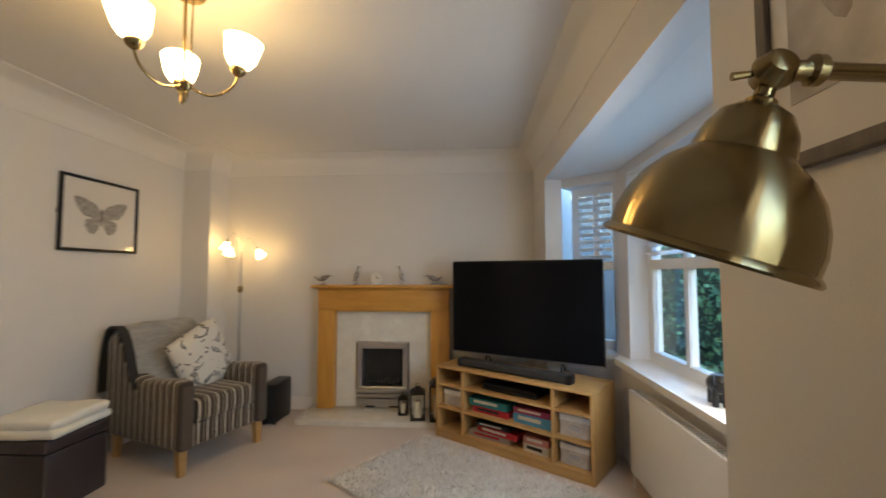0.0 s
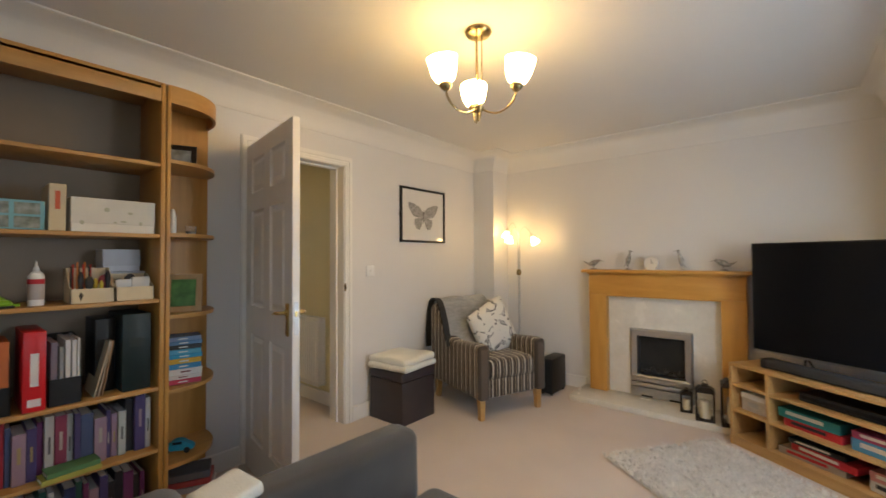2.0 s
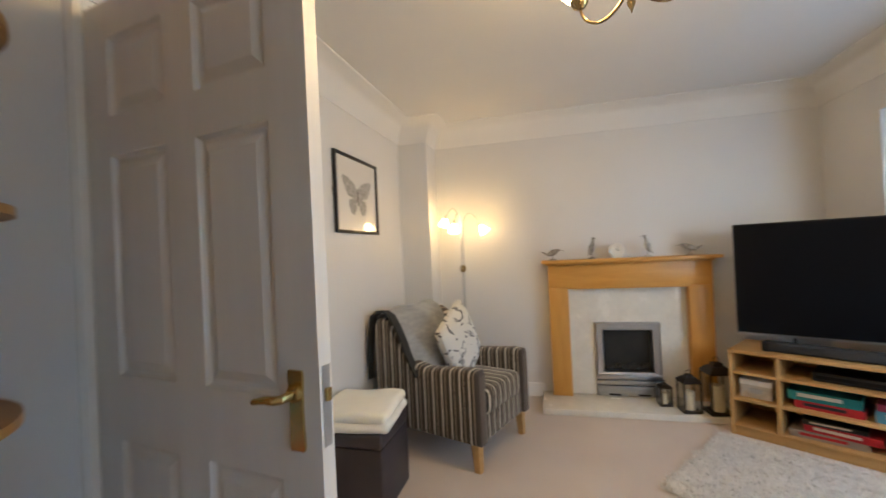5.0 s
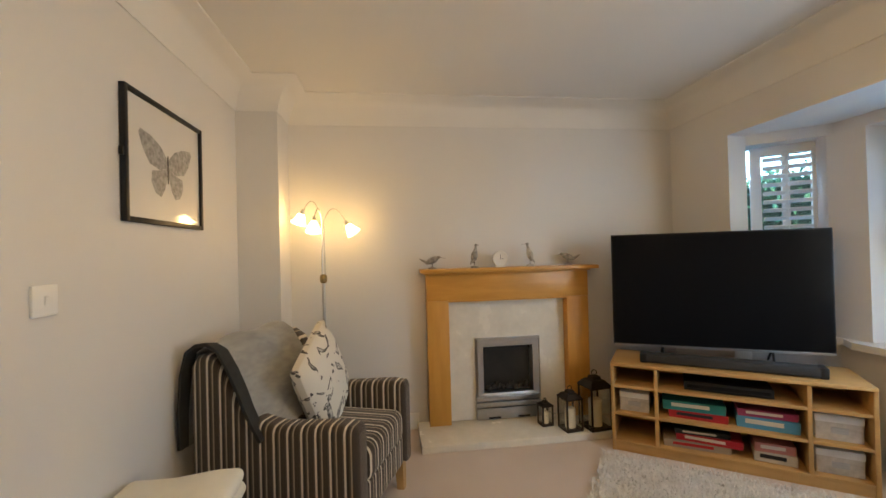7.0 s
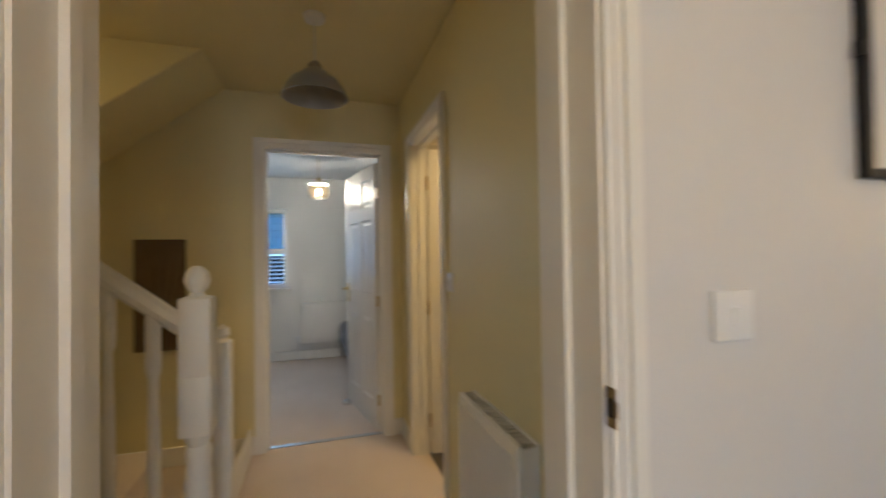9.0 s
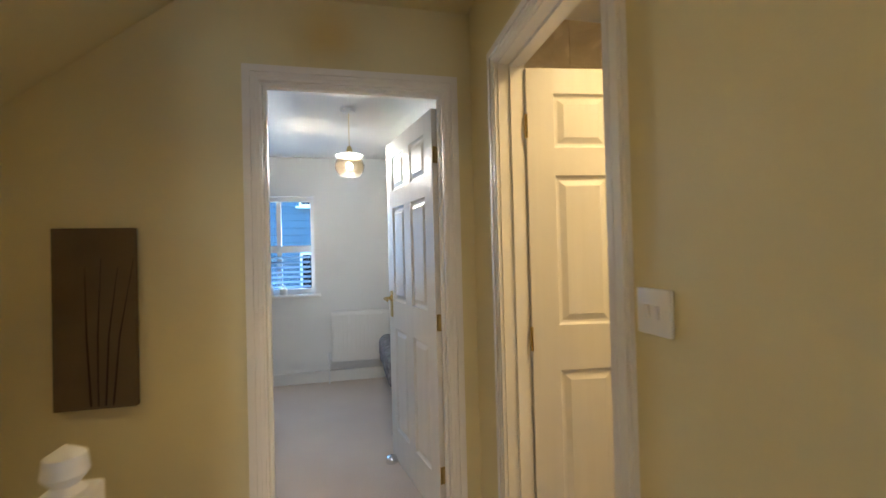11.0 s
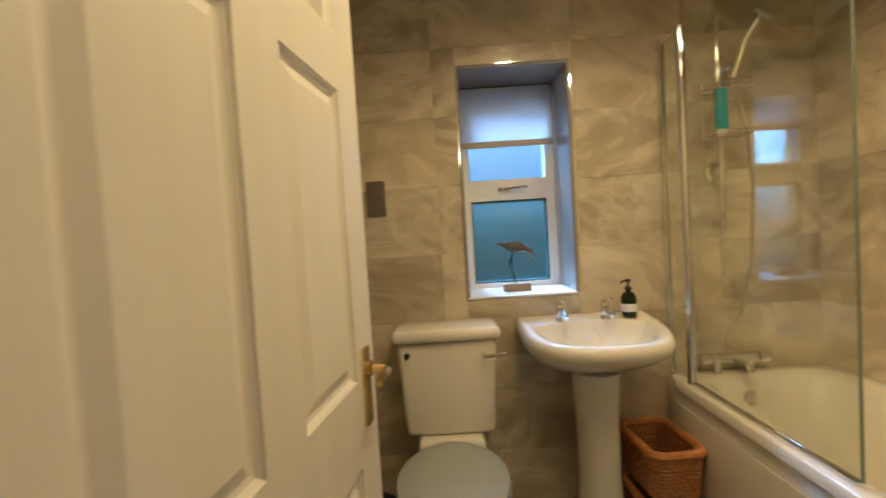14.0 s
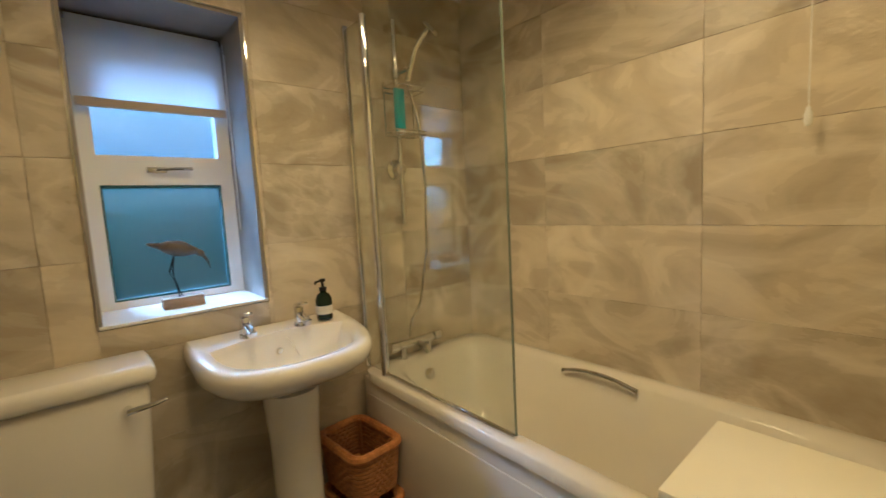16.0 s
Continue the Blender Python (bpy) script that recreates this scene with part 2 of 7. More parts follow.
def box(bm, x0, x1, y0, y1, z0, z1):
    v = [bm.verts.new(p) for p in ((x0, y0, z0), (x1, y0, z0), (x1, y1, z0), (x0, y1, z0), (x0, y0, z1), (x1, y0, z1), (x1, y1, z1), (x0, y1, z1))]
    for f in ((0, 3, 2, 1), (4, 5, 6, 7), (0, 1, 5, 4), (1, 2, 6, 5), (2, 3, 7, 6), (3, 0, 4, 7)):
        bm.faces.new([v[i] for i in f])
    return bm


def boxes(*rows):
    bm = bmesh.new()
    for r in rows:
        box(bm, *r)
    return bm


def rbox(x0, x1, y0, y1, z0, z1, bevel=0.01, seg=2):
    bm = box(bmesh.new(), x0, x1, y0, y1, z0, z1)
    bmesh.ops.bevel(bm, geom=list(bm.edges), offset=bevel, segments=seg, profile=0.5, affect="EDGES")
    return bm


def pillow(x0, x1, y0, y1, z0, z1, cuts=5, puff=1.0, corner=0.35):
    """A stuffed cushion: a box whose faces swell and whose corners draw in."""
    bm = box(bmesh.new(), -1, 1, -1, 1, -1, 1)
    bmesh.ops.subdivide_edges(bm, edges=list(bm.edges), cuts=cuts, use_grid_fill=True)
    cx, cy, cz = (x0 + x1) / 2, (y0 + y1) / 2, (z0 + z1) / 2
    hx, hy, hz = (x1 - x0) / 2, (y1 - y0) / 2, (z1 - z0) / 2
    for v in bm.verts:
        x, y, z = v.co
        t = 1 - corner * (x * x * y * y)
        k = max(0.0, (1 - x ** 4) * (1 - y ** 4)) ** 0.5
        v.co = (cx + x * hx * (0.96 + 0.04 * t), cy + y * hy * (0.96 + 0.04 * t), cz + z * hz * (1 - puff + puff * (0.25 + 0.75 * k)))
    return bm


def lathe(profile, seg=24, m=None, bm=None):
    bm = bm or bmesh.new()
    rings = []
    for r, z in profile:
        if r < 1e-5:
            rings.append([bm.verts.new((0, 0, z))])
        else:
            rings.append([bm.verts.new((r * math.cos(2 * math.pi * i / seg), r * math.sin(2 * math.pi * i / seg), z)) for i in range(seg)])
    made = [v for ring in rings for v in ring]
    for a, b in zip(rings, rings[1:]):
        for i in range(seg):
            j = (i + 1) % seg
            f = [a[i % len(a)], a[j % len(a)], b[j % len(b)], b[i % len(b)]]
            f = list(dict.fromkeys(f))
            if len(f) > 2:
                bm.faces.new(f)
    if m is not None:
        bmesh.ops.transform(bm, matrix=m, verts=made)
    return bm


def tube(points, r, seg=10, bm=None, radii=None):
    bm = bm or bmesh.new()
    pts = [Vector(p) for p in points]
    rings = []
    up = Vector((0, 0, 1))
    for i, p in enumerate(pts):
        d = (pts[min(i + 1, len(pts) - 1)] - pts[max(i - 1, 0)]).normalized()
        side = d.cross(up)
        if side.length < 1e-3:
            side = d.cross(Vector((0, 1, 0)))
        side.normalize()
        top = side.cross(d)
        rr = radii[i] if radii else r
        rings.append([bm.verts.new(p + rr * (math.cos(2 * math.pi * k / seg) * side + math.sin(2 * math.pi * k / seg) * top)) for k in range(seg)])
    for a, b in zip(rings, rings[1:]):
        for k in range(seg):
            bm.faces.new((a[k], a[(k + 1) % seg], b[(k + 1) % seg], b[k]))
    bm.faces.new(rings[0])
    bm.faces.new(rings[-1])
    return bm


def arc(p0, p1, p2, n=12):
    """Points on the bend from p0 by way of p1 to p2."""
    a, b, c = Vector(p0), Vector(p1), Vector(p2)
    return [(1 - t) ** 2 * a + 2 * t * (1 - t) * b + t * t * c for t in (i / n for i in range(n + 1))]


def prism(outline, z0, z1):
    """An upright block with the given outline."""
    bm = bmesh.new()
    lo = [bm.verts.new((x, y, z0)) for x, y in outline]
    hi = [bm.verts.new((x, y, z1)) for x, y in outline]
    bm.faces.new(lo[::-1])
    bm.faces.new(hi)
    for i in range(len(lo)):
        j = (i + 1) % len(lo)
        bm.faces.new((lo[i], lo[j], hi[j], hi[i]))
    return bm


def merge(*bms):
    out = bmesh.new()
    for bm in bms:
        me = bpy.data.meshes.new("tmp")
        bm.to_mesh(me)
        bm.free()
        out.from_mesh(me)
        bpy.data.meshes.remove(me)
    return out


def moved(bm, m):
    bmesh.ops.transform(bm, matrix=m, verts=list(bm.verts))
    return bm


def mesh_of(name, bm, material, smooth=35):
    bmesh.ops.recalc_face_normals(bm, faces=list(bm.faces))
    me = bpy.data.meshes.new(name)
    bm.to_mesh(me)
    bm.free()
    me.materials.append(material)
    if smooth:
        me.polygons.foreach_set("use_smooth", [True] * len(me.polygons))
        me.set_sharp_from_angle(angle=radians(smooth))
    return me


def part(name, bm, material, parent=None, label="", smooth=35, m=None):
    ob = new(name, mesh_of(name, bm, material, smooth))
    if parent is not None:
        ob.parent = parent
    if m is not None:
        ob.matrix_basis = m
    if label:
        tagged(ob, label)
    return ob


def thing(name, m, label, category, group="", kind=""):
    ob = new(name)
    ob.empty_display_size = 0.1
    ob.matrix_basis = m
    return tagged(ob, label, category, group, kind)


def solid(name, bm, material, label, category, group="", kind="", m=None, smooth=35):
    """A thing of one mesh."""
    return tagged(part(name, bm, material, None, "", smooth, m), label, category, group, kind)


def structure(name, bm, material, label, category, smooth=0):
    return solid(name, bm, material, label, category, kind="structure", smooth=smooth)

# ---- the building ----
LX0, LX1, LY0, LY1, LZ = -2.22, 0.96, -0.9, 4.30, 2.385   # living room
HX, HY = -4.65, 2.45                                      # end and side of the hall
BX0, BX1, BY0, BY1, BZ = -4.46, -2.40, 2.55, 4.175, 2.29  # bathroom
DX, DZ = -7.2, 2.285                                      # far wall and ceiling of the bedroom

structure("floor", boxes((-7.4, 1.75, -1.0, 4.6, -0.2, 0.0)), CARPET, "beige cut-pile carpet over the whole floor", "carpet")
structure("floor_bathroom", boxes((BX0, BX1, BY0, BY1, 0.0, 0.006)), surf("grey_vinyl", (0.10, 0.09, 0.08), (0.07, 0.062, 0.055), 6, 0.4, bump=0.1),
          "dark grey vinyl bathroom floor", "floor")
structure("wall_west", boxes((-2.40, LX0, LY0, 1.553, 0, LZ), (-2.40, LX0, 2.297, 4.42, 0, LZ), (-2.40, LX0, 1.553, 2.297, 2.0, LZ)), WALL,
          "pale grey painted living room wall with a doorway", "wall")
structure("wall_west_hall_face", boxes((-2.404, -2.40, -0.9, 1.493, 0, LZ), (-2.404, -2.40, 2.357, HY, 0, LZ), (-2.404, -2.40, 1.493, 2.357, 2.06, LZ)), HALLWALL,
          "cream painted hall side of the doorway wall", "wall")
structure("wall_north", boxes((LX0, 1.3, LY1, 4.42, 0, LZ)), WALL, "pale grey painted chimney wall", "wall")
structure("wall_pier", boxes((LX0, -1.965, 4.02, LY1, 0, LZ)), WALL, "boxed-in pier in the room corner", "wall")
structure("wall_east", boxes((LX1, 1.09, LY0, -0.44, 0, LZ), (LX1, 1.09, 0.50, 1.48, 0, LZ), (LX1, 1.09, -0.44, 0.50, 0, 0.70), (LX1, 1.09, -0.44, 0.50, 1.95, LZ), (LX1, 1.09, 3.74, LY1, 0, LZ), (LX1, 1.09, 1.48, 3.74, 2.0, LZ)), WALL,
          "cream-lit painted wall with the bay window opening", "wall")
structure("wall_south", boxes((-2.40, 1.09, LY0 - 0.1, LY0, 0, LZ)), WALL, "plain painted wall closing the living room", "wall")
structure("ceiling", boxes((-2.40, 1.09, LY0, 4.42, LZ, LZ + 0.1)), CEIL, "white painted living room ceiling", "ceiling")


def cove(path, closed=False):
    """Coved cornice swept along a path just under the ceiling; the room lies to its right."""
    prof = [(0.0, -0.182), (0.005, -0.182), (0.009, -0.172), (0.016, -0.138), (0.032, -0.098), (0.056, -0.062), (0.088, -0.034), (0.126, -0.016), (0.150, -0.010), (0.154, -0.006), (0.154, 0.0), (0.0, 0.0)]
    bm = bmesh.new()
    pts = [Vector((x, y, 0)) for x, y in path]
    rings = []
    for i, p in enumerate(pts):
        a = (pts[i] - pts[i - 1]).normalized() if i else (pts[1] - pts[0]).normalized()
        b = (pts[i + 1] - pts[i]).normalized() if i + 1 < len(pts) else a
        na, nb = Vector((a.y, -a.x, 0)), Vector((b.y, -b.x, 0))
        n = (na + nb) / (1 + na.dot(nb))
        rings.append([bm.verts.new((p.x + n.x * u, p.y + n.y * u, LZ + w)) for u, w in prof])
    for a, b in zip(rings, rings[1:]):
        for k in range(len(prof) - 1):
            bm.faces.new((a[k], a[k + 1], b[k + 1], b[k]))
    return bm


structure("cornice", cove([(LX0, LY0), (LX0, 4.02), (-1.965, 4.02), (-1.965, LY1), (LX1, LY1), (LX1, LY0)]), CEIL,
          "white coved plaster cornice", "cornice", smooth=40)


def skirting(name, runs, label="white gloss skirting board"):
    bm = merge(*[rbox(*r, 0.0, 0.115, 0.004, 1) for r in runs])
    return structure(name, bm, GLOSS, label, "skirting")


skirting("baseboard", [(LX0, LX0 + 0.016, LY0, 1.493), (LX0, LX0 + 0.016, 2.357, 4.02), (LX0 + 0.016, -1.949, 4.004, 4.02), (-1.965, -1.949, 4.02, LY1),
                       (-1.949, -1.09, LY1 - 0.016, LY1), (0.22, LX1, LY1 - 0.016, LY1), (LX1 - 0.016, LX1, LY0, 1.48), (LX1 - 0.016, LX1, 3.74, LY1 - 0.016)])
skirting("baseboard_hall", [(-3.52, -2.42, HY - 0.016, HY), (HX, -4.40, HY - 0.016, HY), (HX, HX + 0.016, 0.0, 1.465), (HX, HX + 0.016, 2.382, HY - 0.016)])
skirting("baseboard_bedroom", [(DX, DX + 0.016, -0.5, 3.9)])

# bay window: low wall, posts, head and soffit round the three lights
BAY = [(1.09, 3.74), (1.42, 3.46), (1.42, 1.76), (1.09, 1.48)]


def thick(i, t0, t1, s0=0.0, s1=1.0):
    """Outline of a strip along side i of the bay, from t0 to t1 behind its inner line."""
    a, b = Vector(BAY[i]), Vector(BAY[i + 1])
    d = (b - a)
    n = Vector((-d.y, d.x)).normalized()
    p, q = a + d * s0, a + d * s1
    return [tuple(p + n * t0), tuple(q + n * t0), tuple(q + n * t1), tuple(p + n * t1)]


for _i in range(3):
    structure("wall_bay_low", prism(thick(_i, 0, 0.2, -0.02, 1.02), 0, 0.66), WALL, "painted low wall under the bay window", "wall")
    structure("wall_bay_head", prism(thick(_i, 0, 0.2, -0.02, 1.02), 1.93, 2.06), WALL, "painted strip above the bay window", "wall")
structure("wall_bay_pier", prism([(1.40, 3.49), (1.42, 3.29), (1.56, 3.27), (1.62, 3.55), (1.46, 3.62)], 0.66, 1.93), WALL, "painted corner pier of the bay window", "wall")
structure("wall_bay_pier", prism([(1.40, 1.73), (1.46, 1.60), (1.62, 1.67), (1.56, 1.95), (1.42, 1.93)], 0.66, 1.93), WALL, "painted corner pier of the bay window", "wall")
structure("ceiling_bay", prism([(1.088, 3.81), (1.62, 3.64), (1.62, 1.58), (1.088, 1.41)], 2.0, 2.06), CEIL, "white painted bay soffit", "ceiling")


def sash(name, i, s0, s1, label, n=1, depth=0.12):
    """A white window light in side i of the bay, with upper and lower panes and lace of glazing bars."""
    a, b = Vector(BAY[i]), Vector(BAY[i + 1])
    d = b - a
    length = d.length * (s1 - s0)
    ang = math.degrees(math.atan2(d.y, d.x))
    o = a + d * s0
    win = thing(name, pose(o.x, o.y, 0, 0, 0, ang), label, "window", kind="structure")
    y0, y1 = depth, depth + 0.06
    part("window_frame", boxes((0, 0.06, y0, y1, 0.70, 1.93), (length - 0.06, length, y0, y1, 0.70, 1.93), (0.06, length - 0.06, y0, y1, 0.70, 0.765),
                               (0.06, length - 0.06, y0, y1, 1.87, 1.93), (0.06, length - 0.06, y0, y1, 1.29, 1.35)), UPVC, win)
    xs = [0.06 + (length - 0.12) * k / n for k in range(n + 1)]
    for x in xs[1:-1]:
        part("glazing_bar", boxes((x - 0.02, x + 0.02, y0 + 0.005, y1 - 0.005, 0.765, 1.29), (x - 0.02, x + 0.02, y0 + 0.005, y1 - 0.005, 1.35, 1.87)), UPVC, win)
    for x0, x1 in zip(xs, xs[1:]):
        for z0, z1 in ((0.765, 1.29), (1.35, 1.87)):
            pane = part("pane", boxes((x0, x1, y0 + 0.025, y0 + 0.031, z0, z1)), GLASS, win)
            pane.visible_shadow = False
        for k in range(9):
            part("louvre", moved(boxes((x0 + 0.006, x1 - 0.006, -0.022, 0.022, -0.003, 0.003)), pose(0, y0 - 0.03, 1.385 + 0.056 * k, -24, 0, 0)), UPVC, win, "white shutter louvre")
    return win


sash("window_1", 0, 0.06, 0.94, "white double-glazed side light of the bay", 2)
sash("window_2", 1, 0.11, 0.89, "white double-glazed front light of the bay", 3)
sash("window_3", 2, 0.06, 0.94, "white double-glazed side light of the bay", 2)
structure("window_sill", prism([(1.092, 3.69), (1.40, 3.43), (1.33, 3.33), (1.33, 1.89), (1.40, 1.79), (1.092, 1.53), (1.30, 1.48), (1.56, 1.68), (1.56, 3.54), (1.30, 3.75)], 0.66, 0.70),
          GLOSS, "deep white gloss bay window board", "sill")



def assumed_front_window():
    """A white front window south of the bay, unseen and assumed for its light."""
    w = thing("assumed_window", pose(1.0, -0.44, 0), "unseen white double-glazed front window, assumed beside the bay for its light", "window", kind="structure")
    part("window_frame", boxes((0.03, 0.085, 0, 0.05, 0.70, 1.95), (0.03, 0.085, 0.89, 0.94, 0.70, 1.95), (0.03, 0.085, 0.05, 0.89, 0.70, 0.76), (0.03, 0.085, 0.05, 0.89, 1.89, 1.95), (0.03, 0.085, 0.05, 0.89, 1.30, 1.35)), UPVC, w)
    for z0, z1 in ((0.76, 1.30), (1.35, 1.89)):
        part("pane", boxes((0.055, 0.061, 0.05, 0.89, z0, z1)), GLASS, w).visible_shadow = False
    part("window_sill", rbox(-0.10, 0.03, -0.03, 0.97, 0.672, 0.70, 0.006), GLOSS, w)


assumed_front_window()

# hall, stairwell, bathroom and bedroom shells
structure("wall_hall_end", boxes((HX - 0.1, HX, -0.9, 1.525, 0, LZ), (HX - 0.1, HX, 2.322, BY1 + 0.25, 0, LZ), (HX - 0.1, HX, 1.525, 2.322, 2.022, LZ)), HALLWALL,
          "cream painted end wall of the hall with the bedroom doorway", "wall")
structure("wall_hall_side", boxes((HX, -4.30, HY, BY0, 0, LZ), (-3.600, -2.404, HY, BY0, 0, LZ), (-4.30, -3.600, HY, BY0, 2.0, LZ)), HALLWALL,
          "cream painted hall wall with the bathroom doorway", "wall")
structure("wall_stairs", boxes((HX, -2.40, -1.0, -0.9, 0, LZ)), HALLWALL, "cream painted wall behind the stairs", "wall")
structure("ceiling_hall", boxes((HX - 0.1, -2.40, -1.0, BY0, LZ, LZ + 0.1)), HALLWALL, "hall ceiling in the same cream as the hall walls", "ceiling")
structure("wall_bathroom_west", boxes((HX, BX0 - 0.012, BY0, BY1 + 0.25, 0, LZ)), GROUT, "bathroom party wall behind the tiles", "wall")
WX0, WX1, WZ0, WZ1 = -3.917, -3.457, 0.99, 1.968
structure("wall_bathroom_north", boxes((BX0 - 0.012, WX0 - 0.012, BY1 + 0.012, 4.60, 0, LZ), (WX1 + 0.012, BX1, BY1 + 0.012, 4.60, 0, LZ),
                                       (WX0 - 0.012, WX1 + 0.012, BY1 + 0.012, 4.60, 0, WZ0 - 0.012), (WX0 - 0.012, WX1 + 0.012, BY1 + 0.012, 4.60, WZ1 + 0.012, LZ)),
          GROUT, "outer bathroom wall round the window recess", "wall")
structure("ceiling_bathroom", boxes((BX0 - 0.02, BX1, BY0, BY1 + 0.02, BZ, BZ + 0.05)), CEIL, "white painted bathroom ceiling", "ceiling")
BW = (0.79, 1.505, 0.90, 1.895)
structure("wall_bedroom_far", boxes((DX - 0.2, DX, -0.6, BW[0], 0, DZ), (DX - 0.2, DX, BW[1], 4.0, 0, DZ), (DX - 0.2, DX, BW[0], BW[1], 0, BW[2]), (DX - 0.2, DX, BW[0], BW[1], BW[3], DZ)),
          BEDWALL, "white painted bedroom wall with the window opening", "wall")
structure("wall_bedroom_near", boxes((HX - 0.104, HX - 0.1, -0.6, 1.465, 0, DZ), (HX - 0.104, HX - 0.1, 2.382, 3.9, 0, DZ), (HX - 0.104, HX - 0.1, 1.465, 2.382, 2.082, DZ)), BEDWALL,
          "white painted bedroom side of the doorway wall", "wall")
structure("wall_bedroom_sides", boxes((DX, HX - 0.104, -0.6, -0.5, 0, DZ), (DX, HX - 0.104, 3.9, 4.0, 0, DZ)), BEDWALL, "white painted bedroom side walls", "wall")
structure("ceiling_bedroom", boxes((DX - 0.2, HX - 0.1, -0.6, 4.0, DZ, LZ + 0.1)), BEDWALL, "white painted bedroom ceiling", "ceiling")


def doorway(name, m, width, depth, height, label):
    """Lining and architraves of a doorway: local x across the opening, y through the wall."""
    d = thing(name, m, label, "door frame", kind="structure")
    part("lining", boxes((0, 0.012, 0, depth, 0, height), (width - 0.012, width, 0, depth, 0, height), (0.012, width - 0.012, 0, depth, height - 0.012, height)), GLOSS, d)
    part("door_stop", boxes((0.012, 0.024, depth * 0.45, depth * 0.45 + 0.03, 0, height - 0.012), (width - 0.024, width - 0.012, depth * 0.45, depth * 0.45 + 0.03, 0, height - 0.012),
                            (0.024, width - 0.024, depth * 0.45, depth * 0.45 + 0.03, height - 0.024, height - 0.012)), GLOSS, d)
    for y, s in ((0, -1), (depth, 1)):
        def band(x0, x1, z0, z1, t):
            return (x0, x1, min(y, y + s * t), max(y, y + s * t), z0, z1)
        w = 0.066
        part("architrave", merge(boxes(band(-w + 0.006, 0.006, 0, height + w - 0.006, 0.012), band(width - 0.006, width + w - 0.006, 0, height + w - 0.006, 0.012), band(0.006, width - 0.006, height - 0.006, height + w - 0.006, 0.012)),
                                 boxes(band(-w + 0.012, -0.028, 0, height + w - 0.012, 0.020), band(width + 0.028, width + w - 0.012, 0, height + w - 0.012, 0.020), band(-0.028, width + 0.028, height + 0.028, height + w - 0.012, 0.020)),
                                 boxes(band(-0.020, -0.010, 0, height + 0.02, 0.016), band(width + 0.010, width + 0.020, 0, height + 0.02, 0.016), band(-0.010, width + 0.010, height + 0.010, height + 0.020, 0.016))), GLOSS, d)
    return d


doorway("door_frame_1", pose(-2.22, 1.553, 0, 0, 0, 90), 0.744, 0.18, 2.0, "white gloss living room door lining and architrave")
doorway("door_frame_2", pose(HX, 1.525, 0, 0, 0, 90), 0.797, 0.1, 2.022, "white gloss bedroom door lining and architrave")
doorway("door_frame_3", pose(-4.30, HY, 0, 0, 0, 0), 0.70, 0.1, 2.0, "white gloss bathroom door lining and architrave")


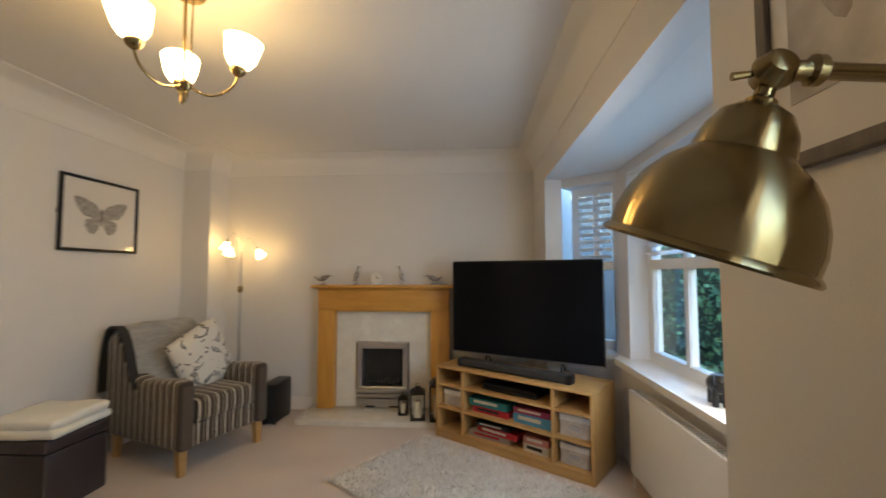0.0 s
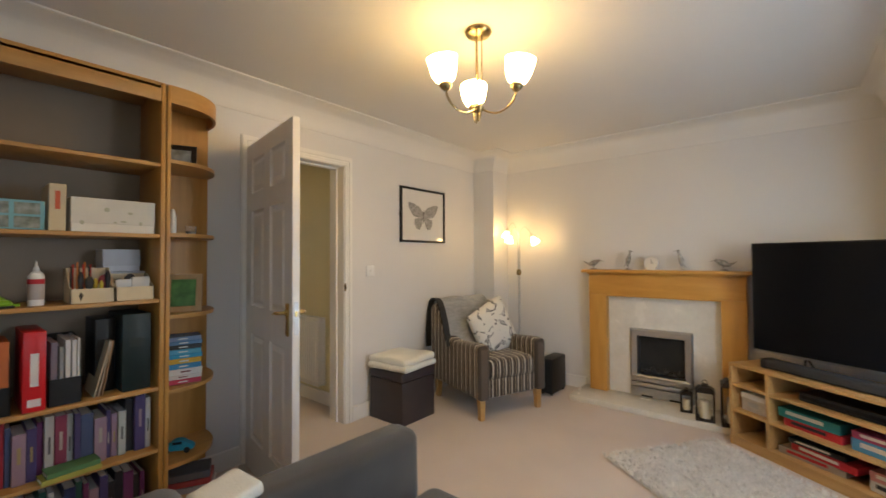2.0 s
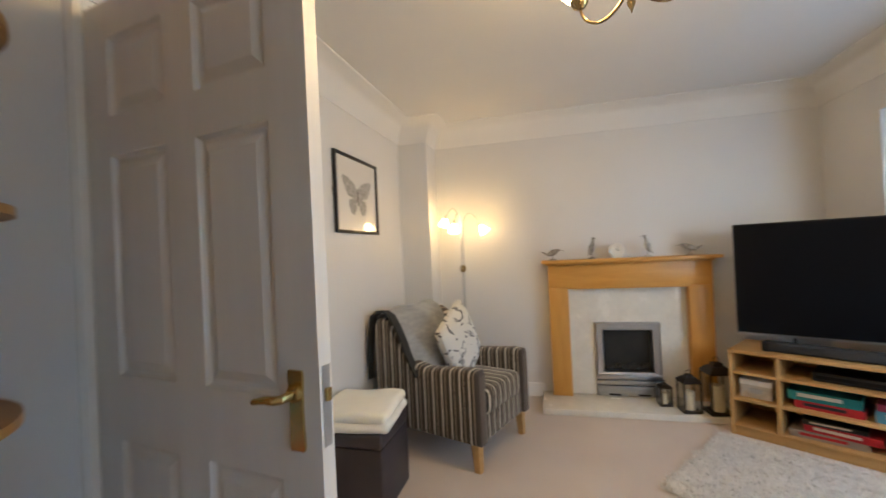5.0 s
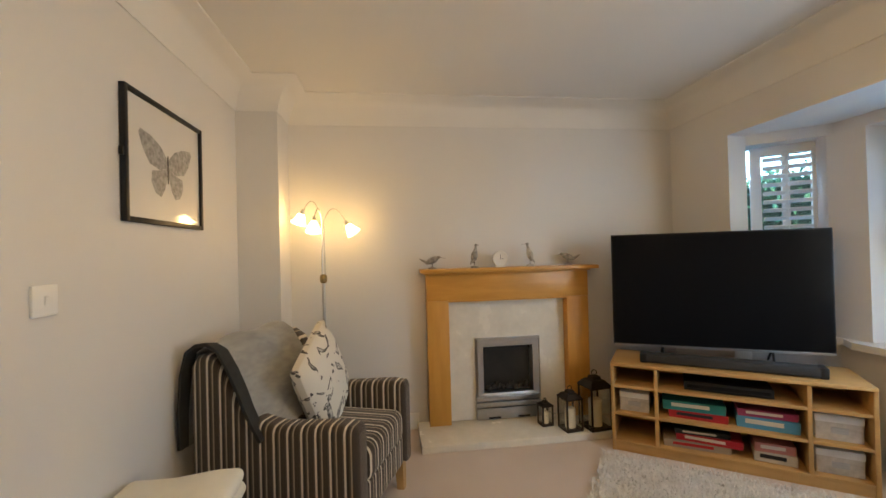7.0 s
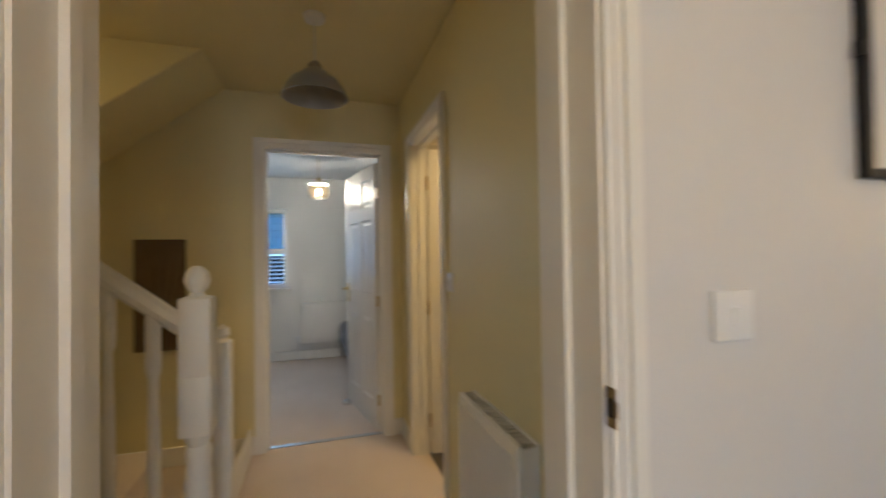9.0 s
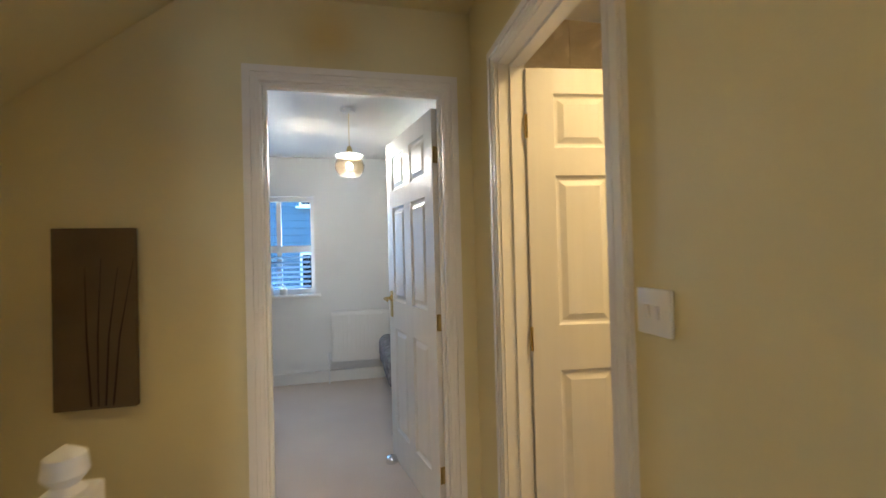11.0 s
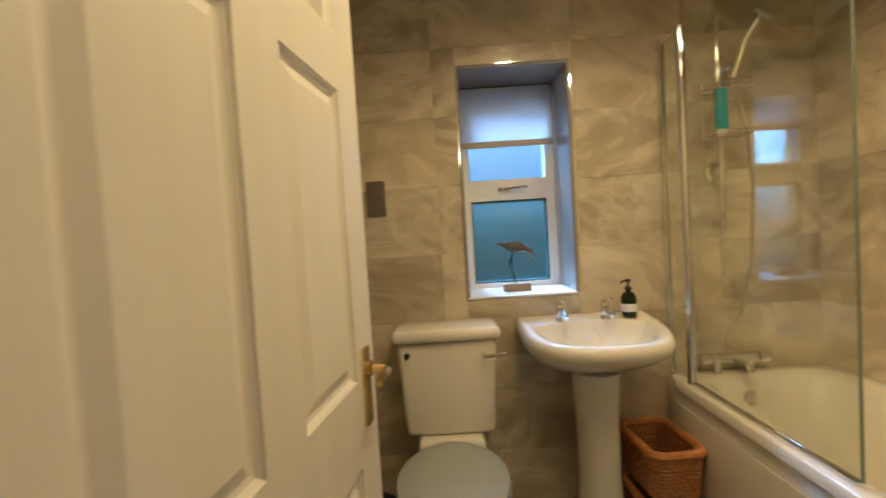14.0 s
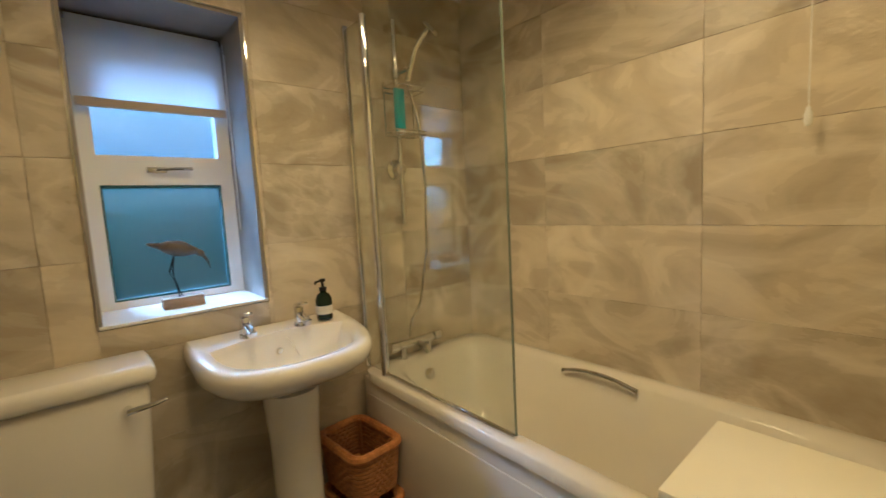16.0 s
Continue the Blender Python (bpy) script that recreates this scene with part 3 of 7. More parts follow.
def door(name, m, width, label, swing, metal=BRASS, handle_low=True):
    """A six-panel moulded door: hinge edge at the origin, leaf along x, thickness along y from 0 to 0.036."""
    H, T = 1.972, 0.036
    d = thing(name, m, label, "door", kind="structure")
    st = 0.105
    pw = (width - 3 * st) / 2
    xs = ((st, st + pw), (2 * st + pw, 2 * st + 2 * pw))
    zs = ((0.20, 0.823), (0.992, 1.562), (1.668, 1.875))
    rails = (0.006, 0.20, 0.823, 0.992, 1.562, 1.668, 1.875, H)
    rows = [(0, st, 0, T, 0.006, H), (st + pw, 2 * st + pw, 0, T, 0.006, H), (width - st, width, 0, T, 0.006, H)]
    for x0, x1 in xs:
        rows += [(x0, x1, 0, T, rails[k], rails[k + 1]) for k in (0, 2, 4, 6)]
    part("leaf", boxes(*rows), DOORP, d, smooth=0)
    for x0, x1 in xs:
        for z0, z1 in zs:
            bm = bmesh.new()
            for y, s in ((0.0, 1), (T, -1)):
                loops = []
                for inset, dep in ((0, 0.0), (0.002, 0.005), (0.008, 0.011), (0.016, 0.0125), (0.020, 0.0115), (0.040, 0.002), (0.043, 0.002)):
                    yy = y + s * dep
                    loops.append([bm.verts.new(p) for p in ((x0 + inset, yy, z0 + inset), (x1 - inset, yy, z0 + inset), (x1 - inset, yy, z1 - inset), (x0 + inset, yy, z1 - inset))])
                for a, b in zip(loops, loops[1:]):
                    for k in range(4):
                        bm.faces.new((a[k], a[(k + 1) % 4], b[(k + 1) % 4], b[k]))
                bm.faces.new(loops[-1])
            part("panel", bm, DOORP, d, smooth=0)
    # back plate with a waisted middle and rounded ends
    plate_outline = [(k * (0.017 + 0.004 * abs(v) ** 2) * max(0.0, 1 - max(0.0, abs(v) - 0.78) ** 2 / 0.0484) ** 0.5, 0.088 * v)
                     for k, vs in ((1, [i / 12 for i in range(-11, 12)]), (-1, [i / 12 for i in range(11, -12, -1)])) for v in vs]
    for y, s in ((0.0, -1), (T, 1)):
        hx = width - 0.058
        plate = part("handle_plate", merge(moved(prism(plate_outline, min(0, s * 0.006), max(0, s * 0.006)), Matrix.Translation((hx, y, 0.97)) @ Matrix(((1, 0, 0, 0), (0, 0, 1, 0), (0, 1, 0, 0), (0, 0, 0, 1)))),
                                           moved(lathe([(0.0, 0), (0.018, 0), (0.016, 0.010), (0.010, 0.012)], 16), Matrix.Translation((hx, y + s * 0.005, 1.005)) @ pose(0, 0, 0, 90 if s < 0 else -90, 0, 0))), metal, d, "long brass back plate")
        part("lever", tube([(hx, y + s * 0.004, 1.005), (hx, y + s * 0.045, 1.005), (hx - 0.010, y + s * 0.051, 1.004), (hx - 0.032, y + s * 0.052, 1.004), (hx - 0.066, y + s * 0.050, 0.996)], 0.008, 10,
                           radii=[0.010, 0.009, 0.009, 0.008, 0.006]), metal, plate, "brass lever handle")
    part("latch", boxes((width, width + 0.0015, 0.007, T - 0.007, 0.90, 1.06)), STEEL, d, "steel latch plate")
    part("latch_bolt", boxes((width + 0.0015, width + 0.009, 0.012, T - 0.012, 0.99, 1.015)), metal, d)
    for z in (0.22, 0.945, 1.75):
        part("hinge", merge(tube([(-0.003, swing * 0.018 + 0.018, z - 0.045), (-0.003, swing * 0.018 + 0.018, z + 0.045)], 0.006, 8),
                            boxes((-0.0025, -0.0005, 0.004, T - 0.004, z - 0.04, z + 0.04))), metal, d, "brass butt hinge")
    return d


# living room door stands open into the room, bathroom door into the bathroom, bedroom door into the bedroom
door("door_1", pose(-2.178, 1.553, 0, 0, 0, -9.5) @ Matrix.Translation((0, -0.036, 0)), 0.765, "white six-panel door standing open into the living room", 1)
_sp = thing("strike_plate", pose(-2.20, 2.2845, 1.05), "small brass strike plate on the door lining", "strike plate")
part("plate", rbox(-0.011, 0.011, -0.003, 0, -0.030, 0.030, 0.001, 1), ANTIQUE, _sp)
part("lip", rbox(0.009, 0.016, -0.005, -0.001, -0.012, 0.012, 0.001, 1), ANTIQUE, _sp)
# Near-black patch on the plate paints the latch hole's shade.
part("keep", boxes((-0.006, 0.006, -0.0036, -0.0028, -0.014, 0.014)), DARKBACK, _sp, "near-black patch for the shade in the latch hole")
door("door_2", pose(HX - 0.108, 2.312, 0, 0, 0, 192.5), 0.745, "white six-panel bedroom door standing wide open", -1)
door("door_3", pose(-4.272, BY0 + 0.006, 0, 0, 0, 83), 0.748, "white six-panel bathroom door standing open", -1)
structure("threshold", boxes((HX - 0.07, HX - 0.035, 1.54, 2.307, 0.0, 0.006)), STEEL, "brass-coloured carpet threshold strip", "threshold")

# ---- living room ----


def portal(x0, x1, a, b, y0, y1, z0, zt, z1):
    """A slab with an opening cut up from its lower edge."""
    o = [(x0, z0), (a, z0), (a, zt), (b, zt), (b, z0), (x1, z0), (x1, z1), (x0, z1)]
    return moved(prism(o, -y1, -y0), Matrix(((1, 0, 0, 0), (0, 0, -1, 0), (0, 1, 0, 0), (0, 0, 0, 1))))


def fireplace():
    f = thing("fireplace_surround", pose(-0.42, 0, 0), "oak fireplace surround with a mantel shelf and marble hearth", "fireplace")
    part("leg", rbox(-0.60, -0.445, 4.19, 4.298, 0.047, 0.93, 0.004), MANTELV, f)
    part("leg", rbox(0.435, 0.60, 4.19, 4.298, 0.047, 0.93, 0.004), MANTELV, f)
    part("frieze", rbox(-0.60, 0.60, 4.186, 4.298, 0.93, 1.118, 0.004), MANTEL, f)
    part("moulding", merge(rbox(-0.615, 0.615, 4.165, 4.298, 1.118, 1.132, 0.004), boxes((-0.447, 0.437, 4.19, 4.2, 0.918, 0.93))), MANTEL, f)
    part("mantel_shelf", rbox(-0.645, 0.655, 4.115, 4.298, 1.132, 1.158, 0.006), MANTEL, f)
    part("hearth", rbox(-0.68, 0.68, 3.895, 4.298, 0.0, 0.047, 0.006), MARBLE, f, "cream marble hearth slab")
    part("back_panel", portal(-0.443, 0.433, -0.249, 0.229, 4.262, 4.299, 0.048, 0.64, 0.925),
         MARBLE, f, "pale marble back panel", 0)
    g = thing("gas_fire", pose(-0.43, 0, 0.048), "brushed steel inset gas fire with a black opening", "fire")
    x0, x1, z1 = -0.242, 0.242, 0.592
    bm = bmesh.new()
    loops = []
    for ins, y in ((0.0, 4.262), (0.0, 4.238), (0.012, 4.228), (0.055, 4.235), (0.062, 4.262), (0.066, 4.295)):
        loops.append([bm.verts.new(p) for p in ((x0 + ins, y, 0.17 + ins * 0.4), (x1 - ins, y, 0.17 + ins * 0.4), (x1 - ins, y, z1 - ins * 1.1), (x0 + ins, y, z1 - ins * 1.1))])
    for a, b in zip(loops, loops[1:]):
        for k in range(4):
            bm.faces.new((a[k], a[(k + 1) % 4], b[(k + 1) % 4], b[k]))
    part("trim", bm, STEEL, g, smooth=20)
    part("firebox", merge(boxes((x0 + 0.06, x1 - 0.06, 4.292, 4.296, 0.18, 0.54)), boxes((x0 + 0.066, x1 - 0.066, 4.268, 4.275, 0.50, 0.53))), DARKBACK, g, "near-black firebox")
    coals = [moved(lathe([(0, -0.02), (0.02, -0.012), (0.026, 0.004), (0.016, 0.018), (0, 0.022)], 7), pose(-0.14 + 0.035 * i, 4.275 + 0.008 * (i % 2), 0.215 + 0.012 * (i % 3), 20 * i, 13 * i, 40 * i)) for i in range(9)]
    grey = surf("grey_coal", (0.05, 0.045, 0.04), (0.02, 0.018, 0.016), 30, 0.9, bump=0.6)
    for c in coals:
        part("coal", c, grey, g)
    for z in (0.135, 0.09):
        part("louvre", rbox(x0, x1, 4.232, 4.262, z, z + 0.034, 0.006), STEEL, g)
    part("ash_cover", rbox(x0, x1, 4.232, 4.262, 0.0, 0.082, 0.006), STEEL, g)
    # Near-black strips on the cover paint the shade inside its finger slots.
    for x in (-0.11, 0.11):
        part("slot_shade", boxes((x - 0.045, x + 0.045, 4.2295, 4.2325, 0.006, 0.02)), DARKBACK, g)


fireplace()


def bird(x, kind, turn, tint):
    """A small painted bird figure on a base."""
    pts = []
    if kind == "leaning":
        body = lathe([(0, -0.055), (0.010, -0.05), (0.020, -0.025), (0.025, 0.005), (0.02, 0.032), (0.010, 0.045), (0, 0.05)], 14, pose(0, 0, 0.062, 0, 68, 0))
        head = lathe([(0, -0.014), (0.011, -0.008), (0.014, 0), (0.011, 0.009), (0, 0.014)], 12, pose(0.045, 0, 0.082))
        beak = tube([(0.055, 0, 0.082), (0.098, 0, 0.074)], 0.004, 6, radii=[0.004, 0.001])
        tail = tube([(-0.045, 0, 0.05), (-0.09, 0, 0.075)], 0.01, 6, radii=[0.011, 0.004])
    else:
        body = lathe([(0, -0.055), (0.011, -0.045), (0.022, -0.02), (0.024, 0.01), (0.016, 0.035), (0.010, 0.055), (0.009, 0.075), (0, 0.08)], 14, pose(0, 0, 0.085, 0, 14, 0))
        head = lathe([(0, -0.013), (0.010, -0.008), (0.012, 0), (0.010, 0.008), (0, 0.012)], 12, pose(0.018, 0, 0.163))
        beak = tube([(0.026, 0, 0.165), (0.062 if kind == "long" else 0.045, 0, 0.160)], 0.003, 6, radii=[0.004, 0.001])
        tail = tube([(-0.02, 0, 0.05), (-0.035, 0, 0.025)], 0.008, 6, radii=[0.009, 0.003])
    legs = merge(tube([(0.005, 0.007, 0.012), (0.0, 0.006, 0.045)], 0.0025, 6), tube([(-0.005, -0.007, 0.012), (0.0, -0.006, 0.045)], 0.0025, 6))
    base = lathe([(0, 0), (0.03, 0), (0.028, 0.010), (0.012, 0.014), (0, 0.014)], 16)
    solid("bird_figure", merge(body, head, beak, tail, legs, base), tint, "grey and white painted bird figure on the mantel shelf", "ornament", "bird figures", m=pose(x, 4.20, 1.158, 0, 0, turn))


_BIRD = surf("painted_bird", (0.42, 0.39, 0.35), (0.10, 0.09, 0.085), 38, 0.5, bump=0.1)
_BIRDL = surf("painted_pale_bird", (0.62, 0.60, 0.56), (0.20, 0.19, 0.18), 30, 0.5, bump=0.1)
bird(-0.975, "leaning", 5, _BIRD)
bird(-0.67, "upright", 20, _BIRD)
bird(-0.255, "long", 175, _BIRDL)
bird(0.035, "leaning", 172, _BIRD)
_c = thing("mantel_clock", pose(-0.48, 4.20, 1.158), "round white clock standing on the mantel shelf", "clock")
part("case", moved(lathe([(0, -0.014), (0.052, -0.014), (0.058, -0.006), (0.058, 0.006), (0.052, 0.012), (0.046, 0.010), (0, 0.010)], 30), pose(0, 0, 0.06, 90, 0, 0)), CERAMIC, _c)
part("foot", rbox(-0.035, 0.035, -0.018, 0.018, 0, 0.012, 0.003), CERAMIC, _c)
part("clock_hand", boxes((-0.0015, 0.0015, -0.0125, -0.0115, 0.06, 0.092), (0.0, 0.022, -0.0125, -0.0115, 0.0585, 0.0615)), BLACK, _c, "thin dark clock pointers")


def lantern(x, y, w, h):
    t = thing("candle_lantern", pose(x, y, 0.047, 0, 0, 8), "dark metal candle lantern with a cream candle", "lantern", "lanterns on the hearth")
    a, b = w / 2, h * 0.70
    part("base", rbox(-a, a, -a, a, 0, 0.014, 0.003), BRONZE, t)
    for sx in (-1, 1):
        for sy in (-1, 1):
            part("post", boxes((sx * a - 0.006 * (sx > 0) * 2 + 0.001, sx * a + 0.012 * (sx < 0) - 0.001, sy * a - 0.012 * (sy > 0) + 0.001, sy * a + 0.012 * (sy < 0) - 0.001, 0.014, b)), BRONZE, t)
    r = a * 1.42
    part("roof", moved(lathe([(r, b), (r * 1.02, b + 0.01), (r * 0.62, b + h * 0.12), (r * 0.40, b + h * 0.13), (r * 0.36, b + h * 0.18), (0, b + h * 0.2)], 4), pose(0, 0, 0, 0, 0, 45)), BRONZE, t, smooth=0)
    ring = [(math.cos(i * math.pi / 8) * h * 0.05, 0, b + h * 0.23 + math.sin(i * math.pi / 8) * h * 0.05) for i in range(17)]
    part("ring", tube(ring, 0.003, 6), BRONZE, t)
    for k in range(4):
        p = part("pane", moved(boxes((-a + 0.012, a - 0.012, -a + 0.004, -a + 0.006, 0.014, b)), pose(0, 0, 0, 0, 0, 90 * k)), GLASS, t)
        p.visible_shadow = False
    part("candle", lathe([(0, 0.015), (w * 0.27, 0.015), (w * 0.27, b * 0.68), (w * 0.24, b * 0.70), (0, b * 0.69)], 20), CANDLE, t, "cream pillar candle")
    part("wick", tube([(0, 0, b * 0.69), (0.002, 0, b * 0.74)], 0.0015, 5), BLACK, t)


lantern(-0.215, 4.085, 0.085, 0.19)
lantern(-0.075, 3.985, 0.125, 0.30)
lantern(0.105, 3.985, 0.16, 0.40)


def floor_lamp():
    t = thing("floor_lamp", pose(-1.712, 4.10, 0), "brushed steel floor lamp with three lit glass shades", "lamp")
    part("base", lathe([(0, 0), (0.125, 0), (0.125, 0.008), (0.11, 0.016), (0.02, 0.024), (0, 0.024)], 32), STEEL, t)
    part("pole", tube([(0, 0, 0.02), (0, 0, 1.12)], 0.011, 12), STEEL, t)
    part("knob", lathe([(0, 1.09), (0.016, 1.092), (0.024, 1.105), (0.024, 1.135), (0.016, 1.15), (0, 1.152)], 18), ANTIQUE, t)
    part("upper_pole", merge(*[tube([(0.012 * math.cos(a), 0.012 * math.sin(a), 1.14), (0.010 * math.cos(a), 0.010 * math.sin(a), 1.47)], 0.0045, 8) for a in (0, 2.1, 4.2)]), STEEL, t)
    for end, peak, tilt in (((-0.125, -0.01, 1.560), 1.75, (150, 25)), ((-0.035, -0.11, 1.50), 1.68, (270, 20)), ((0.165, -0.02, 1.480), 1.70, (-10, 35))):
        e = Vector(end)
        arm = part("arm", tube(arc((0, 0, 1.46), (e.x * 0.35, e.y * 0.35, peak), end, 14), 0.004, 8), STEEL, t)
        sh = pose(e.x, e.y, e.z) @ pose(0, 0, 0, 0, 0, tilt[0]) @ pose(0, 0, 0, 0, -tilt[1], 0)
        part("shade", moved(lathe([(0.012, 0.0), (0.020, -0.012), (0.030, -0.035), (0.042, -0.065), (0.050, -0.078)], 22), sh), SPOTSHADE, t, "lit bell-shaped frosted glass shade")
        part("shade_lining", moved(lathe([(0.0495, -0.078), (0.046, -0.076), (0.026, -0.034), (0.012, -0.006)], 22), sh), LINING, t)
        part("lamp_holder", moved(lathe([(0, 0.028), (0.012, 0.024), (0.016, 0.0), (0.018, -0.008), (0.0, -0.008)], 14), sh), STEEL, t)


floor_lamp()

_s = thing("subwoofer", pose(-1.315, 4.03, 0), "black subwoofer standing on the carpet by the wall", "speaker")
part("cabinet", rbox(-0.062, 0.062, -0.15, 0.15, 0.012, 0.335, 0.012), BLACK, _s)
part("grille", rbox(-0.050, 0.050, -0.158, -0.150, 0.03, 0.32, 0.003), surf("speaker_cloth", (0.012, 0.012, 0.012), None, 30, 0.95, bump=0.6, bscale=600), _s)
for _x in (-0.045, 0.045):
    for _y in (-0.13, 0.12):
        part("foot", lathe([(0, 0), (0.012, 0), (0.012, 0.012), (0, 0.012)], 10, pose(_x, _y, 0)), BLACK, _s)

_BANDS = [(0.0, (0.055, 0.038, 0.026)), (0.34, (0.40, 0.33, 0.23)), (0.44, (0.10, 0.075, 0.05)), (0.54, (0.035, 0.025, 0.018)), (0.74, (0.80, 0.72, 0.58)), (0.89, (0.10, 0.075, 0.055))]
STRIPE_X = stripes("striped_cloth_across", "X", 0.064, _BANDS)
STRIPE_Y = stripes("striped_cloth_along", "Y", 0.064, _BANDS)


def armchair():
    t = thing("armchair", pose(-1.655, 3.40, 0, 0, 0, 69.5), "brown and cream striped fabric armchair with oak legs", "chair")
    side = [(-0.385, 0.165), (-0.385, 0.555), (-0.372, 0.585), (-0.30, 0.592), (-0.02, 0.568), (0.07, 0.585), (0.14, 0.64), (0.20, 0.74), (0.25, 0.82), (0.31, 0.86), (0.37, 0.85), (0.405, 0.80), (0.40, 0.165)]
    for s in (-1, 1):
        bm = bmesh.new()
        a = [bm.verts.new((s * 0.232, y, z)) for y, z in side]
        b = [bm.verts.new((s * 0.348, y, z)) for y, z in side]
        bm.faces.new(a)
        bm.faces.new(b)
        for i in range(len(side)):
            j = (i + 1) % len(side)
            bm.faces.new((a[i], a[j], b[j], b[i]))
        bmesh.ops.recalc_face_normals(bm, faces=list(bm.faces))
        bmesh.ops.bevel(bm, geom=[e for e in bm.edges if abs(e.verts[0].co.x - e.verts[1].co.x) < 1e-4], offset=0.032, segments=4, profile=0.5, affect="EDGES", clamp_overlap=True)
        part("arm", bm, STRIPE_Y, t, smooth=50)
    part("seat_base", rbox(-0.235, 0.235, -0.372, 0.36, 0.165, 0.31, 0.012), STRIPE_X, t, smooth=50)
    bm = rbox(-0.228, 0.228, -0.385, 0.20, 0.30, 0.455, 0.045, 4)
    for v in bm.verts:
        if v.co.z > 0.4:
            v.co.z += 0.022 * max(0, 1 - (v.co.x / 0.23) ** 2)
    part("seat_cushion", bm, STRIPE_X, t, smooth=60)
    bm = rbox(-0.232, 0.232, 0.0, 0.19, 0.0, 0.50, 0.05, 4)
    part("backrest", moved(bm, pose(0, 0.16, 0.375, -10, 0, 0)), STRIPE_X, t, smooth=60)
    part("back_panel", rbox(-0.235, 0.235, 0.33, 0.40, 0.165, 0.83, 0.03, 3), STRIPE_X, t, smooth=60)
    for i, x in enumerate((-0.12, 0.0, 0.12)):
        part("button", lathe([(0, -0.386), (0.011, -0.385), (0.008, -0.378)], 10, None), STRIPE_X, t, m=pose(x, 0, 0.33, -90, 0, 0) @ pose(0, 0, 0, 180, 0, 0))
    for x in (-0.29, 0.29):
        for y, k in ((-0.33, -1), (0.34, 1)):
            bm = boxes((x - 0.026, x + 0.026, y - 0.026, y + 0.026, 0, 0.168))
            for v in bm.verts:
                if v.co.z < 0.01:
                    v.co.x = x + (v.co.x - x) * 0.74
                    v.co.y = y + (v.co.y - y) * 0.74 + k * 0.008
            part("leg", bm, BIRCH, t, "tapered light oak leg", smooth=0)
    return t


armchair()
_CH = pose(-1.655, 3.40, 0, 0, 0, 69.5)


def throw():
    """A blanket draped over the chair's back, hanging to the seat and down behind."""
    prof = [(0.452, 0.44), (0.448, 0.60), (0.442, 0.76), (0.415, 0.86), (0.36, 0.895), (0.30, 0.895), (0.245, 0.865), (0.19, 0.785), (0.14, 0.70), (0.10, 0.62), (0.065, 0.56), (0.03, 0.505)]
    x0, x1, n = -0.362, 0.19, 16

    def sheet(xa, xb, lift, name, mat, parent, nx):
        bm = bmesh.new()
        rows = []
        for i in range(nx + 1):
            x = xa + (xb - xa) * i / nx
            k = (x - x0) / (x1 - x0)
            rows.append([bm.verts.new((x + 0.010 * math.sin(9 * z + 3 * k), y - 0.006 * math.sin(14 * k + 6 * z) - lift * 0.4, z + lift + 0.012 * k + 0.006 * math.sin(11 * k + 9 * y))) for y, z in prof])
        for a, b in zip(rows, rows[1:]):
            for j in range(len(prof) - 1):
                bm.faces.new((a[j], a[j + 1], b[j + 1], b[j]))
        bmesh.ops.recalc_face_normals(bm, faces=list(bm.faces))
        bmesh.ops.solidify(bm, geom=list(bm.faces), thickness=0.014)
        return part(name, bm, mat, parent, smooth=80)

    t = thing("throw_blanket", _CH, "grey woollen throw with a dark edge, draped over the armchair back", "blanket")
    sheet(x0 + 0.045, x1, 0.004, "cloth", THROW, t, n)
    sheet(x0 - 0.004, x0 + 0.05, 0.010, "border", THROWDARK, t, 3)


throw()
_cu = surf("printed_cushion", (0.74, 0.71, 0.64), (0.60, 0.57, 0.51), 9, 0.85, bump=0.3, bscale=300)


def cushion_print():
    """White cloth with dark brushed leaf shapes."""
    nt = _cu.node_tree
    b = nt.nodes["Principled BSDF"]
    tc = nt.nodes.new("ShaderNodeTexCoord")
    n = nt.nodes.new("ShaderNodeTexNoise")
    n.inputs["Scale"].default_value, n.inputs["Detail"].default_value, n.inputs["Distortion"].default_value = 7.5, 2.0, 2.2
    nt.links.new(tc.outputs["Object"], n.inputs["Vector"])
    r = nt.nodes.new("ShaderNodeValToRGB")
    r.color_ramp.elements[0].position, r.color_ramp.elements[0].color = 0.0, (0.72, 0.69, 0.62, 1)
    r.color_ramp.elements[1].position, r.color_ramp.elements[1].color = 0.565, (0.72, 0.69, 0.62, 1)
    for p, c in ((0.58, (0.09, 0.085, 0.08, 1)), (0.615, (0.10, 0.095, 0.09, 1)), (0.63, (0.33, 0.32, 0.31, 1)), (0.70, (0.60, 0.57, 0.52, 1))):
        e = r.color_ramp.elements.new(p)
        e.color = c
    nt.links.new(n.outputs["Fac"], r.inputs["Fac"])
    nt.links.new(r.outputs["Color"], b.inputs["Base Color"])


cushion_print()
solid("cushion", pillow(-0.225, 0.225, -0.225, 0.225, -0.075, 0.075, 7), _cu, "white cushion with a dark brushed leaf print on the armchair", "cushion",
      m=_CH @ pose(0.08, 0.0, 0.635, 63, 66, -16), smooth=80)

# footstool with a folded fleece
_o = thing("storage_footstool", pose(-2.003, 2.70, 0), "brown faux leather cube footstool against the wall", "footstool")
part("box", rbox(-0.185, 0.185, -0.185, 0.185, 0.0, 0.325, 0.008), LEATHER, _o)
part("lid", rbox(-0.19, 0.19, -0.19, 0.19, 0.328, 0.40, 0.016, 3), LEATHER, _o)


